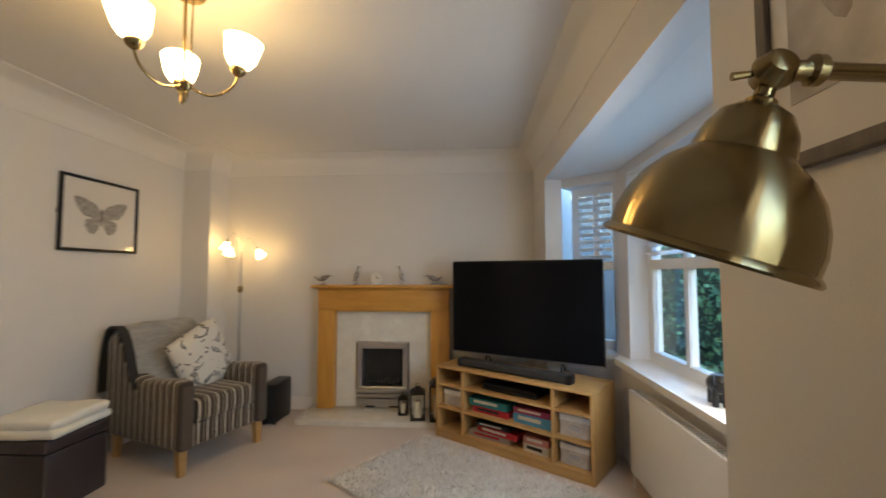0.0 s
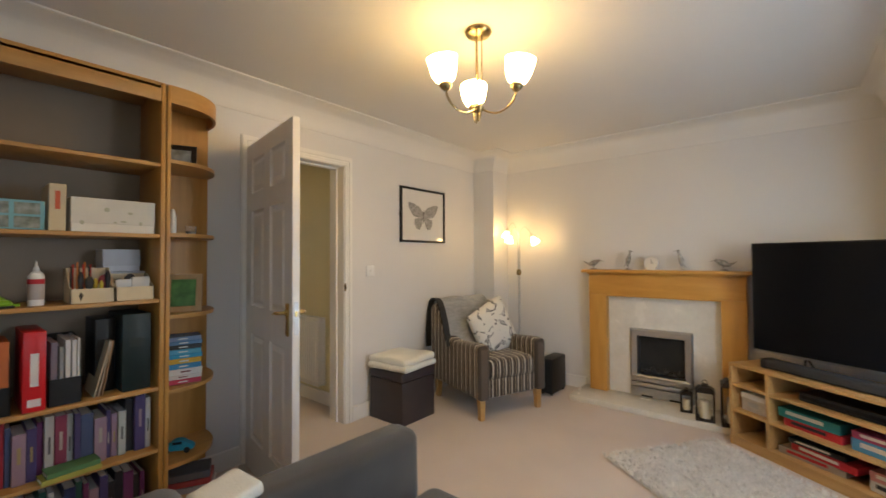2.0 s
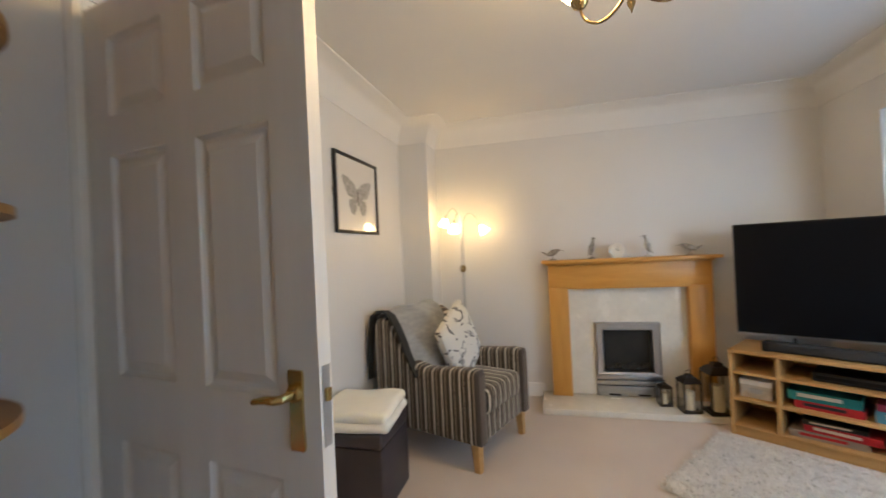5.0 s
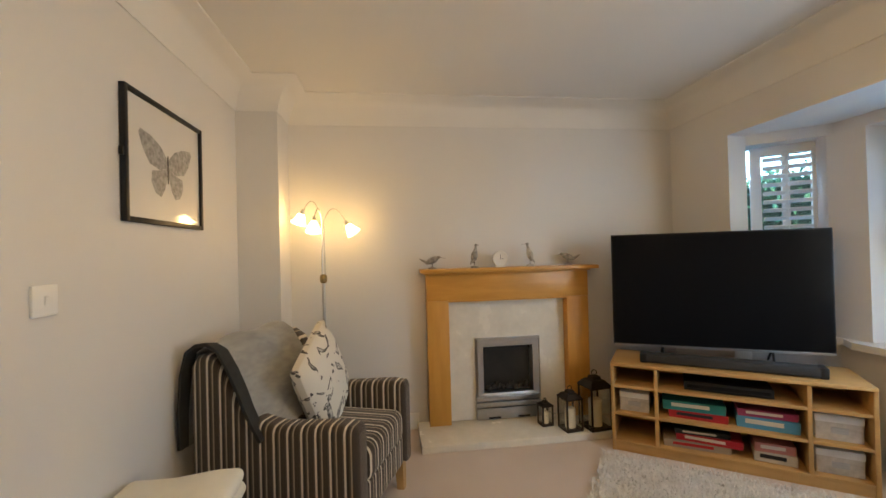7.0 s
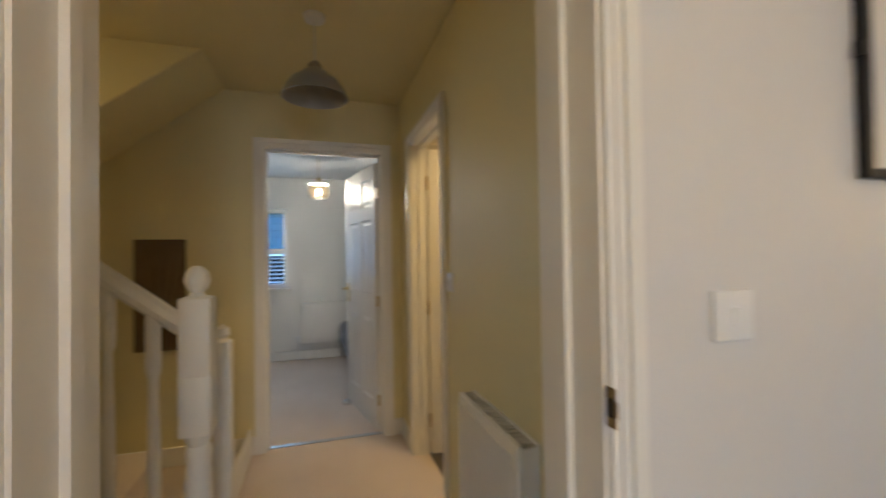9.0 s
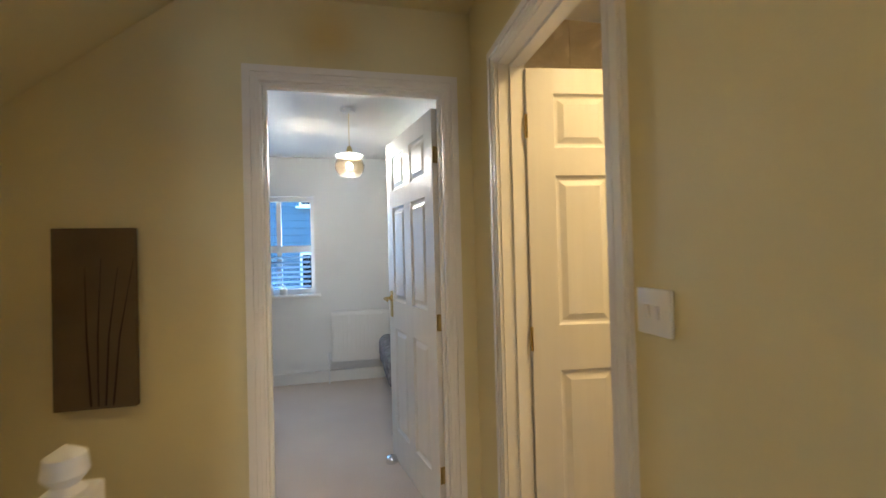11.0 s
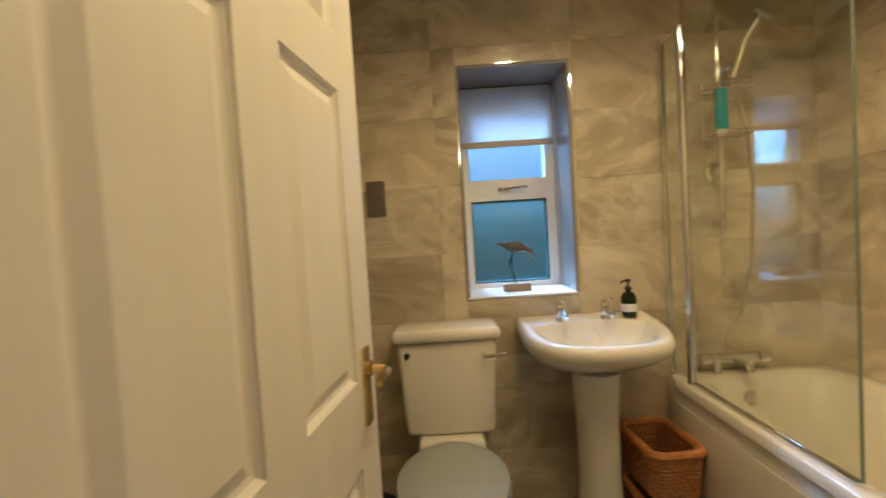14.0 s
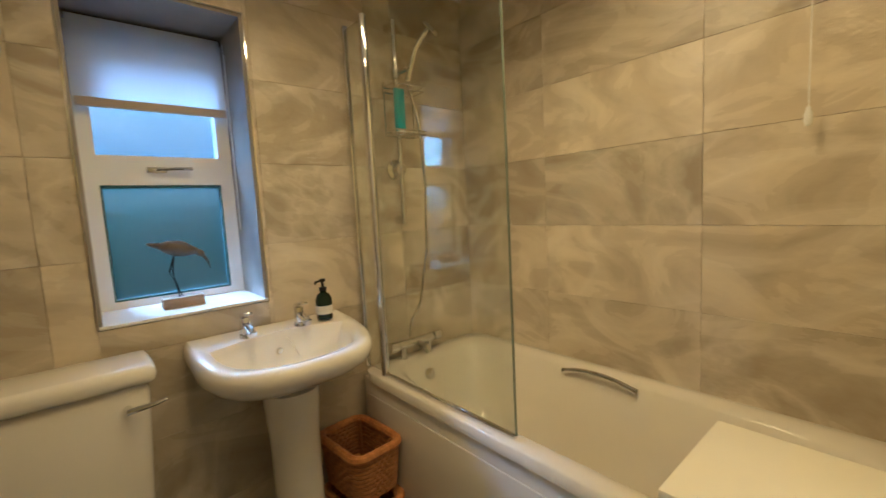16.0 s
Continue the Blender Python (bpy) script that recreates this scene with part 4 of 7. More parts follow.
def fold(w, d, h, seed):
    """A folded blanket: soft flat layers with a rolled edge."""
    bm = rbox(-w, w, -d, d, 0, h, h * 0.46, 4)
    bmesh.ops.subdivide_edges(bm, edges=[e for e in bm.edges if e.calc_length() > 0.1], cuts=7, use_grid_fill=True)
    for v in bm.verts:
        v.co.z += 0.010 * noise.noise((v.co.x * 7 + seed, v.co.y * 7, seed)) * (0.3 + v.co.z / h)
        v.co.x += 0.008 * noise.noise((v.co.y * 9, v.co.z * 20, seed + 4))
        v.co.y += 0.008 * noise.noise((v.co.x * 9, v.co.z * 20, seed + 8))
    return bm


_b = thing("folded_blanket", pose(-2.0, 2.70, 0.402, 0, 0, 4), "cream fleece blanket folded on the footstool", "blanket")
for _i, (_w, _d, _h, _z) in enumerate(((0.200, 0.205, 0.050, 0.0), (0.192, 0.195, 0.056, 0.044))):
    part("fold", fold(_w, _d, _h, _i * 3.7), BLANKET, _b, m=pose(0, 0, _z, 0, 0, 3 - 3 * _i), smooth=80)

# television corner
TVM = pose(0.098, 3.755, 0, 0, 0, -35.8)


def tv_unit():
    t = thing("tv_unit", TVM, "light oak open-shelved television unit across the corner", "tv unit")
    L, D, H, s = 1.235, 0.40, 0.55, 0.02
    part("top", rbox(0, L, -0.004, D, H - s, H, 0.003), BIRCH, t)
    part("side_panel", rbox(0, s, 0, D, 0, H - s, 0.002), BIRCH, t)
    part("side_panel", rbox(L - s, L, 0, D, 0, H - s, 0.002), BIRCH, t)
    xs = (s, 0.245, 0.962, L - s)
    for x in xs[1:3]:
        part("divider", rbox(x, x + s, 0.002, D - 0.01, 0.066, H - s, 0.002), BIRCH, t)
    part("bottom", rbox(s, L - s, 0.002, D - 0.01, 0.048, 0.066, 0.002), BIRCH, t)
    part("plinth", rbox(s, L - s, 0.006, 0.024, 0, 0.048, 0.002), BIRCH, t)
    part("back_board", boxes((s, L - s, D - 0.01, D - 0.004, 0.03, H - s)), OAKV, t)
    for x0, x1 in ((s, 0.245), (0.265, 0.962), (0.982, L - s)):
        for z in (0.225, 0.395):
            part("shelf", rbox(x0, x1, 0.004, D - 0.01, z, z + 0.018, 0.002), BIRCH, t)


tv_unit()


def carton(name, m, w, d, h, c, label, band=None, category="box", group=""):
    """A lidded card box with a coloured print on its front."""
    t = thing(name, m, label, category, group)
    part("tray", rbox(-w / 2, w / 2, 0, d, 0, h * 0.92, 0.002, 1), paint(c), t)
    part("lid", rbox(-w / 2 - 0.0015, w / 2 + 0.0015, -0.0015, d + 0.0015, h * 0.25, h, 0.002, 1), paint(tuple(v * 0.9 for v in c)), t)
    if band:
        part("print", boxes((-w * 0.36, w * 0.25, -0.0028, -0.0016, h * 0.42, h * 0.80)), paint(band), t)
    return t


def on_unit(x, z, turn=0.0, y=0.05):
    return TVM @ pose(x, y, z, 0, 0, turn)


RED, TEAL, NAVY, SKYB, CREAM, DARK, GREY, YEL = (0.42, 0.02, 0.025), (0.03, 0.20, 0.19), (0.02, 0.04, 0.11), (0.10, 0.30, 0.46), (0.62, 0.55, 0.43), (0.02, 0.02, 0.022), (0.28, 0.28, 0.28), (0.62, 0.42, 0.05)
GAMES = "board game boxes"
carton("board_game", on_unit(0.47, 0.243), 0.30, 0.27, 0.045, RED, "red board game box stacked on the unit shelf", DARK, "board game", GAMES)
carton("board_game", on_unit(0.45, 0.289, 2), 0.32, 0.27, 0.055, TEAL, "green board game box on top of the stack", CREAM, "board game", GAMES)
carton("board_game", on_unit(0.80, 0.243, -2), 0.28, 0.27, 0.065, SKYB, "blue board game box on the unit shelf", CREAM, "board game", GAMES)
carton("board_game", on_unit(0.80, 0.309, 1), 0.27, 0.26, 0.04, (0.30, 0.04, 0.10), "dark pink board game box on top of the stack", CREAM, "board game", GAMES)
carton("board_game", on_unit(0.46, 0.067, 3), 0.34, 0.27, 0.042, (0.34, 0.27, 0.2), "brown board game box on the bottom shelf", RED, "board game", GAMES)
carton("board_game", on_unit(0.52, 0.110, -2), 0.33, 0.27, 0.042, RED, "red board game box on the bottom shelf", CREAM, "board game", GAMES)
carton("board_game", on_unit(0.49, 0.153, 4), 0.28, 0.25, 0.028, DARK, "black board game box on the bottom shelf", CREAM, "board game", GAMES)
carton("board_game", on_unit(0.83, 0.067, -3), 0.19, 0.25, 0.055, CREAM, "cream game box on the bottom shelf", DARK, "board game", GAMES)
carton("board_game", on_unit(0.83, 0.123, 2), 0.18, 0.24, 0.05, (0.5, 0.2, 0.16), "red and white game box on the bottom shelf", CREAM, "board game", GAMES)
_p = thing("media_player", on_unit(0.62, 0.413), "slim black media player on the top shelf", "media player")
part("case", rbox(-0.215, 0.215, 0.0, 0.25, 0.006, 0.055, 0.004), BLACK, _p)
part("front_strip", boxes((-0.20, 0.20, -0.002, 0.0, 0.022, 0.04)), SCREEN, _p)
for _x in (-0.18, 0.18):
    part("foot", boxes((_x - 0.012, _x + 0.012, 0.02, 0.045, 0.0, 0.006)), BLACK, _p)
for _x, _z, _w, _h in ((0.13, 0.243, 0.165, 0.115), (1.097, 0.243, 0.19, 0.13), (1.097, 0.067, 0.19, 0.125)):
    _k = thing("storage_box", on_unit(_x, _z), "white card storage box with a grey label plate", "box", "storage boxes")
    part("body", rbox(-_w / 2, _w / 2, 0, 0.27, 0, _h, 0.003), surf("box_print", (0.64, 0.60, 0.54), (0.46, 0.42, 0.37), 26, 0.7), _k)
    part("lid", rbox(-_w / 2 - 0.003, _w / 2 + 0.003, -0.003, 0.273, _h * 0.72, _h + 0.003, 0.003), PAPER, _k)
    part("label_plate", rbox(-0.035, 0.035, -0.007, -0.003, _h * 0.3, _h * 0.55, 0.001, 1), STEEL, _k)


def television():
    t = thing("television", pose(0.226, 3.93, 0, 0, 0, -28.0), "large black flat television on two feet", "television")
    W, z0, z1 = 1.195, 0.618, 1.362
    part("bezel", merge(rbox(0, W, 0.0, 0.028, z0, z1, 0.004), rbox(0.18, W - 0.18, 0.028, 0.065, z0 + 0.04, z1 - 0.2, 0.01)), BLACK, t)
    part("screen", boxes((0.008, W - 0.008, -0.002, 0.0, z0 + 0.018, z1 - 0.008)), SCREEN, t, "dark switched-off screen")
    part("lower_trim", boxes((0.004, W - 0.004, -0.004, -0.0005, z0, z0 + 0.012)), STEEL, t)
    for x in (0.30, W - 0.30):
        part("foot", merge(tube([(x, 0.02, z0 + 0.02), (x, 0.0, 0.553), (x, -0.075, 0.553)], 0.007, 8), tube([(x, 0.02, z0 + 0.02), (x, 0.10, 0.553)], 0.007, 8)), BLACK, t)


television()
_sb = thing("soundbar", TVM @ pose(0.62, 0.06, 0.551), "long dark grey soundbar on the television unit", "speaker")
part("body", rbox(-0.45, 0.45, 0.0, 0.085, 0.004, 0.06, 0.012, 3), surf("soundbar_cloth", (0.035, 0.034, 0.034), None, 40, 0.9, bump=0.6, bscale=500), _sb)
for _x in (-0.43, 0.43):
    part("end_cap", rbox(_x - 0.022, _x + 0.022, -0.001, 0.086, 0.0, 0.062, 0.010, 2), BLACK, _sb)

# shaggy rug lying square to the unit
RUGM = pose(-0.49, 3.00, 0, 0, 0, -35.8)


def rug():
    t = thing("shaggy_rug", RUGM, "cream shaggy rug on the carpet before the television unit", "rug")
    w, d = 1.75, 0.86
    nx, ny = 70, 36
    bm = bmesh.new()
    g = []
    for i in range(nx + 1):
        row = []
        for j in range(ny + 1):
            e = 0.010 if i in (0, nx) or j in (0, ny) else 0.0
            x, y = w * i / nx, d * j / ny
            row.append(bm.verts.new((x + e * noise.noise((y * 9, 1, 2)), y + e * noise.noise((x * 9, 5, 2)), 0.004 if e else 0.018 + 0.007 * noise.noise((x * 11, y * 11, 0)))))
        g.append(row)
    for i in range(nx):
        for j in range(ny):
            bm.faces.new((g[i][j], g[i + 1][j], g[i + 1][j + 1], g[i][j + 1]))
    part("backing", bm, RUG, t, smooth=80)
    rnd = random.Random(7)
    verts, faces = [], []
    for k in range(15000):
        x, y = rnd.uniform(-0.008, w + 0.008), rnd.uniform(-0.008, d + 0.008)
        lean, ang, h, r = rnd.uniform(0.006, 0.030), rnd.uniform(0, 6.283), rnd.uniform(0.024, 0.042), rnd.uniform(0.002, 0.0045)
        dx, dy = lean * math.cos(ang), lean * math.sin(ang)
        n = len(verts)
        verts += [(x - r * math.sin(ang), y + r * math.cos(ang), 0.012), (x + r * math.sin(ang), y - r * math.cos(ang), 0.012),
                  (x + dx * 0.6 + r * 0.8 * math.sin(ang), y + dy * 0.6 - r * 0.8 * math.cos(ang), h * 0.85), (x + dx * 0.6 - r * 0.8 * math.sin(ang), y + dy * 0.6 + r * 0.8 * math.cos(ang), h * 0.85),
                  (x + dx * 1.3, y + dy * 1.3, h)]
        faces += [(n, n + 1, n + 2, n + 3), (n + 3, n + 2, n + 4)]
    me = bpy.data.meshes.new("shag")
    me.from_pydata(verts, [], faces)
    me.materials.append(RUG)
    ob = tagged(new("shag", me), "matted cream wool pile", kind="stuff")
    ob.parent = t


rug()


def framed(name, m, w, h, fw, wood, label, art):
    """A framed print: local x across, z up, facing -y; art(thing) adds the picture."""
    t = thing(name, m, label, "picture")
    d = 0.022
    part("picture_frame", merge(rbox(-w / 2, -w / 2 + fw, -d, 0, -h / 2, h / 2, 0.003), rbox(w / 2 - fw, w / 2, -d, 0, -h / 2, h / 2, 0.003),
                                rbox(-w / 2 + fw * 0.9, w / 2 - fw * 0.9, -d + 0.001, 0, h / 2 - fw, h / 2, 0.003), rbox(-w / 2 + fw * 0.9, w / 2 - fw * 0.9, -d + 0.001, 0, -h / 2, -h / 2 + fw, 0.003)), wood, t)
    part("mount", boxes((-w / 2 + fw, w / 2 - fw, -0.010, -0.004, -h / 2 + fw, h / 2 - fw)), PICGLASS, t, "white mount behind glass")
    art(t)
    return t


def butterfly(t):
    up = [(0.004, 0.03), (0.05, 0.072), (0.12, 0.098), (0.180, 0.105), (0.190, 0.088), (0.165, 0.035), (0.125, -0.008), (0.06, -0.02), (0.004, -0.005)]
    low = [(0.004, -0.006), (0.06, -0.021), (0.11, -0.03), (0.116, -0.07), (0.09, -0.11), (0.05, -0.12), (0.022, -0.085), (0.004, -0.035)]
    up, low = [(x * 1.1, z * 1.1) for x, z in up], [(x * 1.1, z * 1.1) for x, z in low]
    ink = surf("grey_ink", (0.38, 0.37, 0.355), (0.19, 0.18, 0.17), 60, 0.3, coat=1.0)
    for s in (-1, 1):
        for name, outline in (("upper_wing", up), ("lower_wing", low)):
            bm = bmesh.new()
            bm.faces.new([bm.verts.new((s * x, -0.0108, z)) for x, z in outline])
            part(name, bm, ink, t, "grey printed butterfly wing")
    part("print_body", boxes((-0.004, 0.004, -0.0118, -0.0105, -0.07, 0.05)), paint((0.12, 0.11, 0.1)), t)


framed("picture_butterfly", pose(-2.218, 3.187, 1.668, 0, 0, 90), 0.612, 0.502, 0.020, BLACK, "black-framed butterfly print on the wall", butterfly)
part("picture_clip", boxes((-0.316, -0.306, -0.018, -0.004, -0.015, 0.015)), BLACK, bpy.data.objects["picture_butterfly"])


def abstract(t):
    ink = surf("brown_wash", (0.62, 0.57, 0.49), (0.30, 0.26, 0.21), 6, 0.3, coat=1.0, spots=0.25, bscale=20)
    part("print_sheet", boxes((-0.242, 0.242, -0.0115, -0.0102, -0.215, 0.262)), ink, t, "sepia abstract print")
    dark = surf("sepia_ink", (0.22, 0.18, 0.14), (0.36, 0.31, 0.25), 30, 0.3, coat=1.0)
    rnd = random.Random(12)
    for k in range(9):
        w, h = rnd.uniform(0.02, 0.06), rnd.uniform(0.03, 0.11)
        part("ink_blot", lathe([(0, 0.0008), (w * 0.5, 0.0008), (w * 0.9, 0.0004), (w, 0.0)], 11, pose(rnd.uniform(-0.17, 0.17), -0.0116, rnd.uniform(-0.08, 0.14), 90, 0, 0) @ pose(0, 0, 0, 0, 0, rnd.uniform(-30, 30)) @ Matrix.Diagonal((1, h / w, 1, 1))), dark, t)


framed("picture_sepia", pose(0.958, 0.985, 1.78, 0, 0, -90), 0.62, 0.66, 0.026, surf("grey_wood", (0.16, 0.135, 0.11), (0.11, 0.09, 0.075), 8, 0.5, stretch=(6, 6, 1)),
       "grey wooden frame with a sepia print", abstract)


def switch_plate(m, rockers, label):
    t = thing("light_switch", m, label, "light switch")
    w = 0.043 if rockers < 3 else 0.073
    part("plate", rbox(-w, w, -0.010, 0, -0.043, 0.043, 0.003), UPVC, t)
    for i in range(rockers):
        x = (i - (rockers - 1) / 2) * 0.026
        part("rocker", moved(rbox(-0.0065, 0.0065, -0.004, 0.002, -0.013, 0.013, 0.001, 1), pose(x, -0.011, 0, 7, 0, 0)), UPVC, t)


switch_plate(pose(-2.22, 2.545, 1.17, 0, 0, 90), 1, "white single light switch on the grey wall")


def chandelier():
    t = thing("ceiling_light", pose(-0.725, 1.967, 0), "antique brass ceiling light with three lit glass shades", "lamp")
    part("ceiling_rose", lathe([(0, LZ), (0.062, LZ), (0.066, LZ - 0.012), (0.058, LZ - 0.024), (0.02, LZ - 0.030), (0, LZ - 0.03)], 30), ANTIQUE, t)
    for a in (0.4, 2.5, 4.6):
        part("rod", tube([(0.018 * math.cos(a), 0.018 * math.sin(a), LZ - 0.02), (0.013 * math.cos(a), 0.013 * math.sin(a), 1.995)], 0.0035, 8), ANTIQUE, t)
    part("hub", lathe([(0, 2.02), (0.016, 2.018), (0.026, 2.005), (0.020, 1.988), (0.010, 1.975), (0.012, 1.962), (0.005, 1.945), (0, 1.93)], 20), ANTIQUE, t)
    for deg in (132, 252, 12):
        a = radians(deg)
        c, s = math.cos(a), math.sin(a)
        pts = arc((0.015 * c, 0.015 * s, 1.998), (0.10 * c, 0.10 * s, 1.925), (0.172 * c, 0.172 * s, 2.005), 10) + arc((0.172 * c, 0.172 * s, 2.005), (0.190 * c, 0.190 * s, 2.03), (0.190 * c, 0.190 * s, 2.06), 5)[1:]
        part("arm", tube(pts, 0.005, 8), ANTIQUE, t)
        lean = pose(0.19 * c, 0.19 * s, 2.06) @ Matrix.Rotation(radians(9), 4, Vector((-s, c, 0)))
        part("cup", lathe([(0, -0.015), (0.012, -0.012), (0.026, 0.002), (0.030, 0.018), (0.027, 0.026), (0, 0.022)], 20), ANTIQUE, t, m=lean)
        part("shade", lathe([(0.026, 0.022), (0.042, 0.034), (0.055, 0.056), (0.063, 0.085), (0.068, 0.115), (0.072, 0.136)], 26), SHADE, t, "lit frosted glass bell shade", m=lean)
        part("shade_lining", lathe([(0.0715, 0.1362), (0.069, 0.136), (0.060, 0.085), (0.049, 0.055), (0.0, 0.03)], 26), LINING, t, m=lean)


chandelier()


def reading_lamp():
    t = thing("reading_lamp", pose(0.617, 0.917, 0), "antique brass dome reading lamp on a floor stand", "lamp")
    axis = Vector((0.29, -0.197, 0.937)).normalized()
    m = Matrix.Translation((0, 0, 1.29)) @ Vector((0, 0, 1)).rotation_difference(axis).to_matrix().to_4x4()
    part("shade", lathe([(0.094, 0.004), (0.099, 0.0), (0.101, 0.003), (0.099, 0.007), (0.0955, 0.010), (0.095, 0.028), (0.090, 0.050), (0.080, 0.072), (0.066, 0.090), (0.050, 0.103), (0.046, 0.107),
                               (0.0455, 0.112), (0.041, 0.130), (0.032, 0.146), (0.018, 0.155), (0.0, 0.157), (0.0, 0.150), (0.03, 0.138), (0.042, 0.108), (0.06, 0.090), (0.084, 0.056), (0.094, 0.004)], 64), ANTIQUE, t, "antique brass dome shade", m=m)
    part("neck", moved(lathe([(0, 0.153), (0.012, 0.154), (0.014, 0.160), (0.009, 0.164), (0.008, 0.180), (0, 0.181)], 18), m), ANTIQUE, t)
    jp = m @ Vector((0, 0, 0.188))
    part("joint", merge(moved(lathe([(0, -0.019), (0.014, -0.015), (0.020, 0), (0.014, 0.015), (0, 0.019)], 20), Matrix.Translation(jp) @ pose(0, 0, 0, 70, 10, 0)),
                        tube([jp + Vector((-0.036, 0.004, -0.002)), jp + Vector((-0.012, 0.002, 0.0))], 0.004, 8, radii=[0.0045, 0.003])), ANTIQUE, t)
    end = Vector((0.285, 0.0, 1.470))
    part("arm", tube([jp + Vector((0.015, 0, 0)), jp + Vector((0.03, 0, 0)), jp + Vector((0.034, 0, 0)), jp + Vector((0.042, 0, -0.001)), jp + Vector((0.048, 0, -0.001)), end], 0.0085, 14, radii=[0.010, 0.010, 0.015, 0.015, 0.0085, 0.0085]), ANTIQUE, t)
    part("pole", tube([(0.285, 0, 0.02), (0.285, 0, 1.485)], 0.009, 14), ANTIQUE, t)
    part("base", lathe([(0, 0), (0.13, 0), (0.13, 0.010), (0.11, 0.020), (0.02, 0.026), (0, 0.026)], 36, pose(0.20, 0, 0)), ANTIQUE, t)


reading_lamp()


def sofa():
    t = thing("sofa", pose(0.05, 1.05, 0), "charcoal fabric sofa seen over its arm", "sofa")
    for x in (-0.885, 0.70):
        bm = rbox(x, x + 0.155, -0.42, 0.455, 0.06, 0.635, 0.05, 4)
        bmesh.ops.subdivide_edges(bm, edges=[e for e in bm.edges if e.calc_length() > 0.4], cuts=8, use_grid_fill=True)
        for v in bm.verts:
            k = (v.co.y + 0.42) / 0.875
            v.co.z -= (0.020 * k * k + 0.012 * (1 - k)) * max(0.0, (v.co.z - 0.3) / 0.335)
            v.co.x += 0.004 * noise.noise(v.co * 9)
        part("arm", bm, SOFA, t, smooth=70)
    part("base", rbox(-0.68, 0.67, -0.40, 0.42, 0.06, 0.30, 0.02, 2), SOFA, t)
    part("backrest", rbox(-0.885, 0.87, -0.50, -0.34, 0.06, 0.70, 0.05, 4), SOFA, t, smooth=70)
    for x in (-0.665, 0.0):
        part("seat_cushion", rbox(x, x + 0.655, -0.32, 0.44, 0.30, 0.445, 0.05, 4), SOFA, t, smooth=70)
    for x in (-0.78, 0.76):
        for y in (-0.42, 0.38):
            part("foot", lathe([(0, 0), (0.018, 0), (0.024, 0.062), (0, 0.062)], 12, pose(x, y, 0)), BIRCH, t)


sofa()
solid("sofa_throw", moved(fold(0.07, 0.075, 0.034, 2.2), pose(-0.745, 0.80, 0.628, 0, 0, 8)), BLANKET, "cream fleece folded on the sofa arm", "blanket", smooth=80)

# radiator under the bay window


def radiator(name, m, length, z0, z1, label, ribs=0):
    """A panel radiator: local x along it, front towards -y."""
    t = thing(name, m, label, "radiator")
    part("front_panel", rbox(0, length, -0.012, 0.0, z0, z1, 0.005), GLOSS, t)
    part("rear_panel", rbox(0, length, 0.05, 0.06, z0, z1, 0.004), GLOSS, t)
    part("top_grille", merge(boxes((0.004, length - 0.004, 0.0, 0.006, z1 - 0.006, z1 - 0.001), (0.004, length - 0.004, 0.045, 0.05, z1 - 0.006, z1 - 0.001)),
                             boxes(*[(x, x + 0.004, 0.006, 0.045, z1 - 0.006, z1 - 0.002) for x in np.arange(0.01, length - 0.01, 0.025).tolist()])), GLOSS, t, smooth=0)
    for x in (0.0, length - 0.004):
        part("end_panel", boxes((x, x + 0.004, 0.0, 0.05, z0 + 0.01, z1 - 0.007)), GLOSS, t)
    for k in range(ribs):
        x = length * (k + 0.5) / ribs
        part("rib", rbox(x - length / ribs * 0.3, x + length / ribs * 0.3, -0.018, -0.012, z0 + 0.04, z1 - 0.035, 0.005, 1), GLOSS, t)
    part("valve", merge(tube([(-0.03, 0.02, 0.0), (-0.03, 0.02, z0 + 0.03)], 0.008, 8), tube([(-0.03, 0.02, z0 + 0.03), (0.004, 0.02, z0 + 0.03)], 0.008, 8),
                        lathe([(0, 0), (0.017, 0.0), (0.019, 0.05), (0.012, 0.06), (0, 0.06)], 14, pose(-0.03, 0.02, z0 + 0.03))), UPVC, t)
    part("bracket", boxes((length * 0.2, length * 0.2 + 0.02, 0.06, 0.10, z0 + 0.1, z1 - 0.1), (length * 0.8, length * 0.8 + 0.02, 0.06, 0.10, z0 + 0.1, z1 - 0.1)), GLOSS, t)


radiator("radiator_bay", pose(1.315, 3.02, 0, 0, 0, -90), 1.3, 0.11, 0.585, "white flat-panel radiator under the bay window board")
_e = merge(lathe([(0, -0.06), (0.028, -0.05), (0.042, -0.015), (0.042, 0.02), (0.03, 0.05), (0, 0.06)], 16, pose(0, 0, 0.088, 90, 0, 90)),
           lathe([(0, -0.025), (0.022, -0.018), (0.028, 0.0), (0.02, 0.02), (0, 0.026)], 14, pose(-0.06, 0, 0.118)),
           tube([(-0.08, 0, 0.112), (-0.10, 0, 0.085), (-0.098, 0, 0.045), (-0.108, 0, 0.03)], 0.008, 8, radii=[0.012, 0.009, 0.007, 0.005]),
           *[tube([(x, y, 0), (x, y, 0.075)], 0.013, 10) for x in (-0.035, 0.035) for y in (-0.02, 0.02)],
           *[rbox(-0.066, -0.045, s * 0.024 - 0.003, s * 0.024 + 0.003, 0.095, 0.135, 0.002, 1) for s in (-1, 1)])
solid("elephant_figure", _e, surf("black_carving", (0.02, 0.018, 0.017), None, 20, 0.35), "small black carved elephant on the window board", "ornament", m=pose(1.44, 2.36, 0.701, 0, 0, 75))

# ---- bookcase along the west wall ----
SHELF_Z = (0.06, 0.362, 0.651, 1.066, 1.374, 1.715)


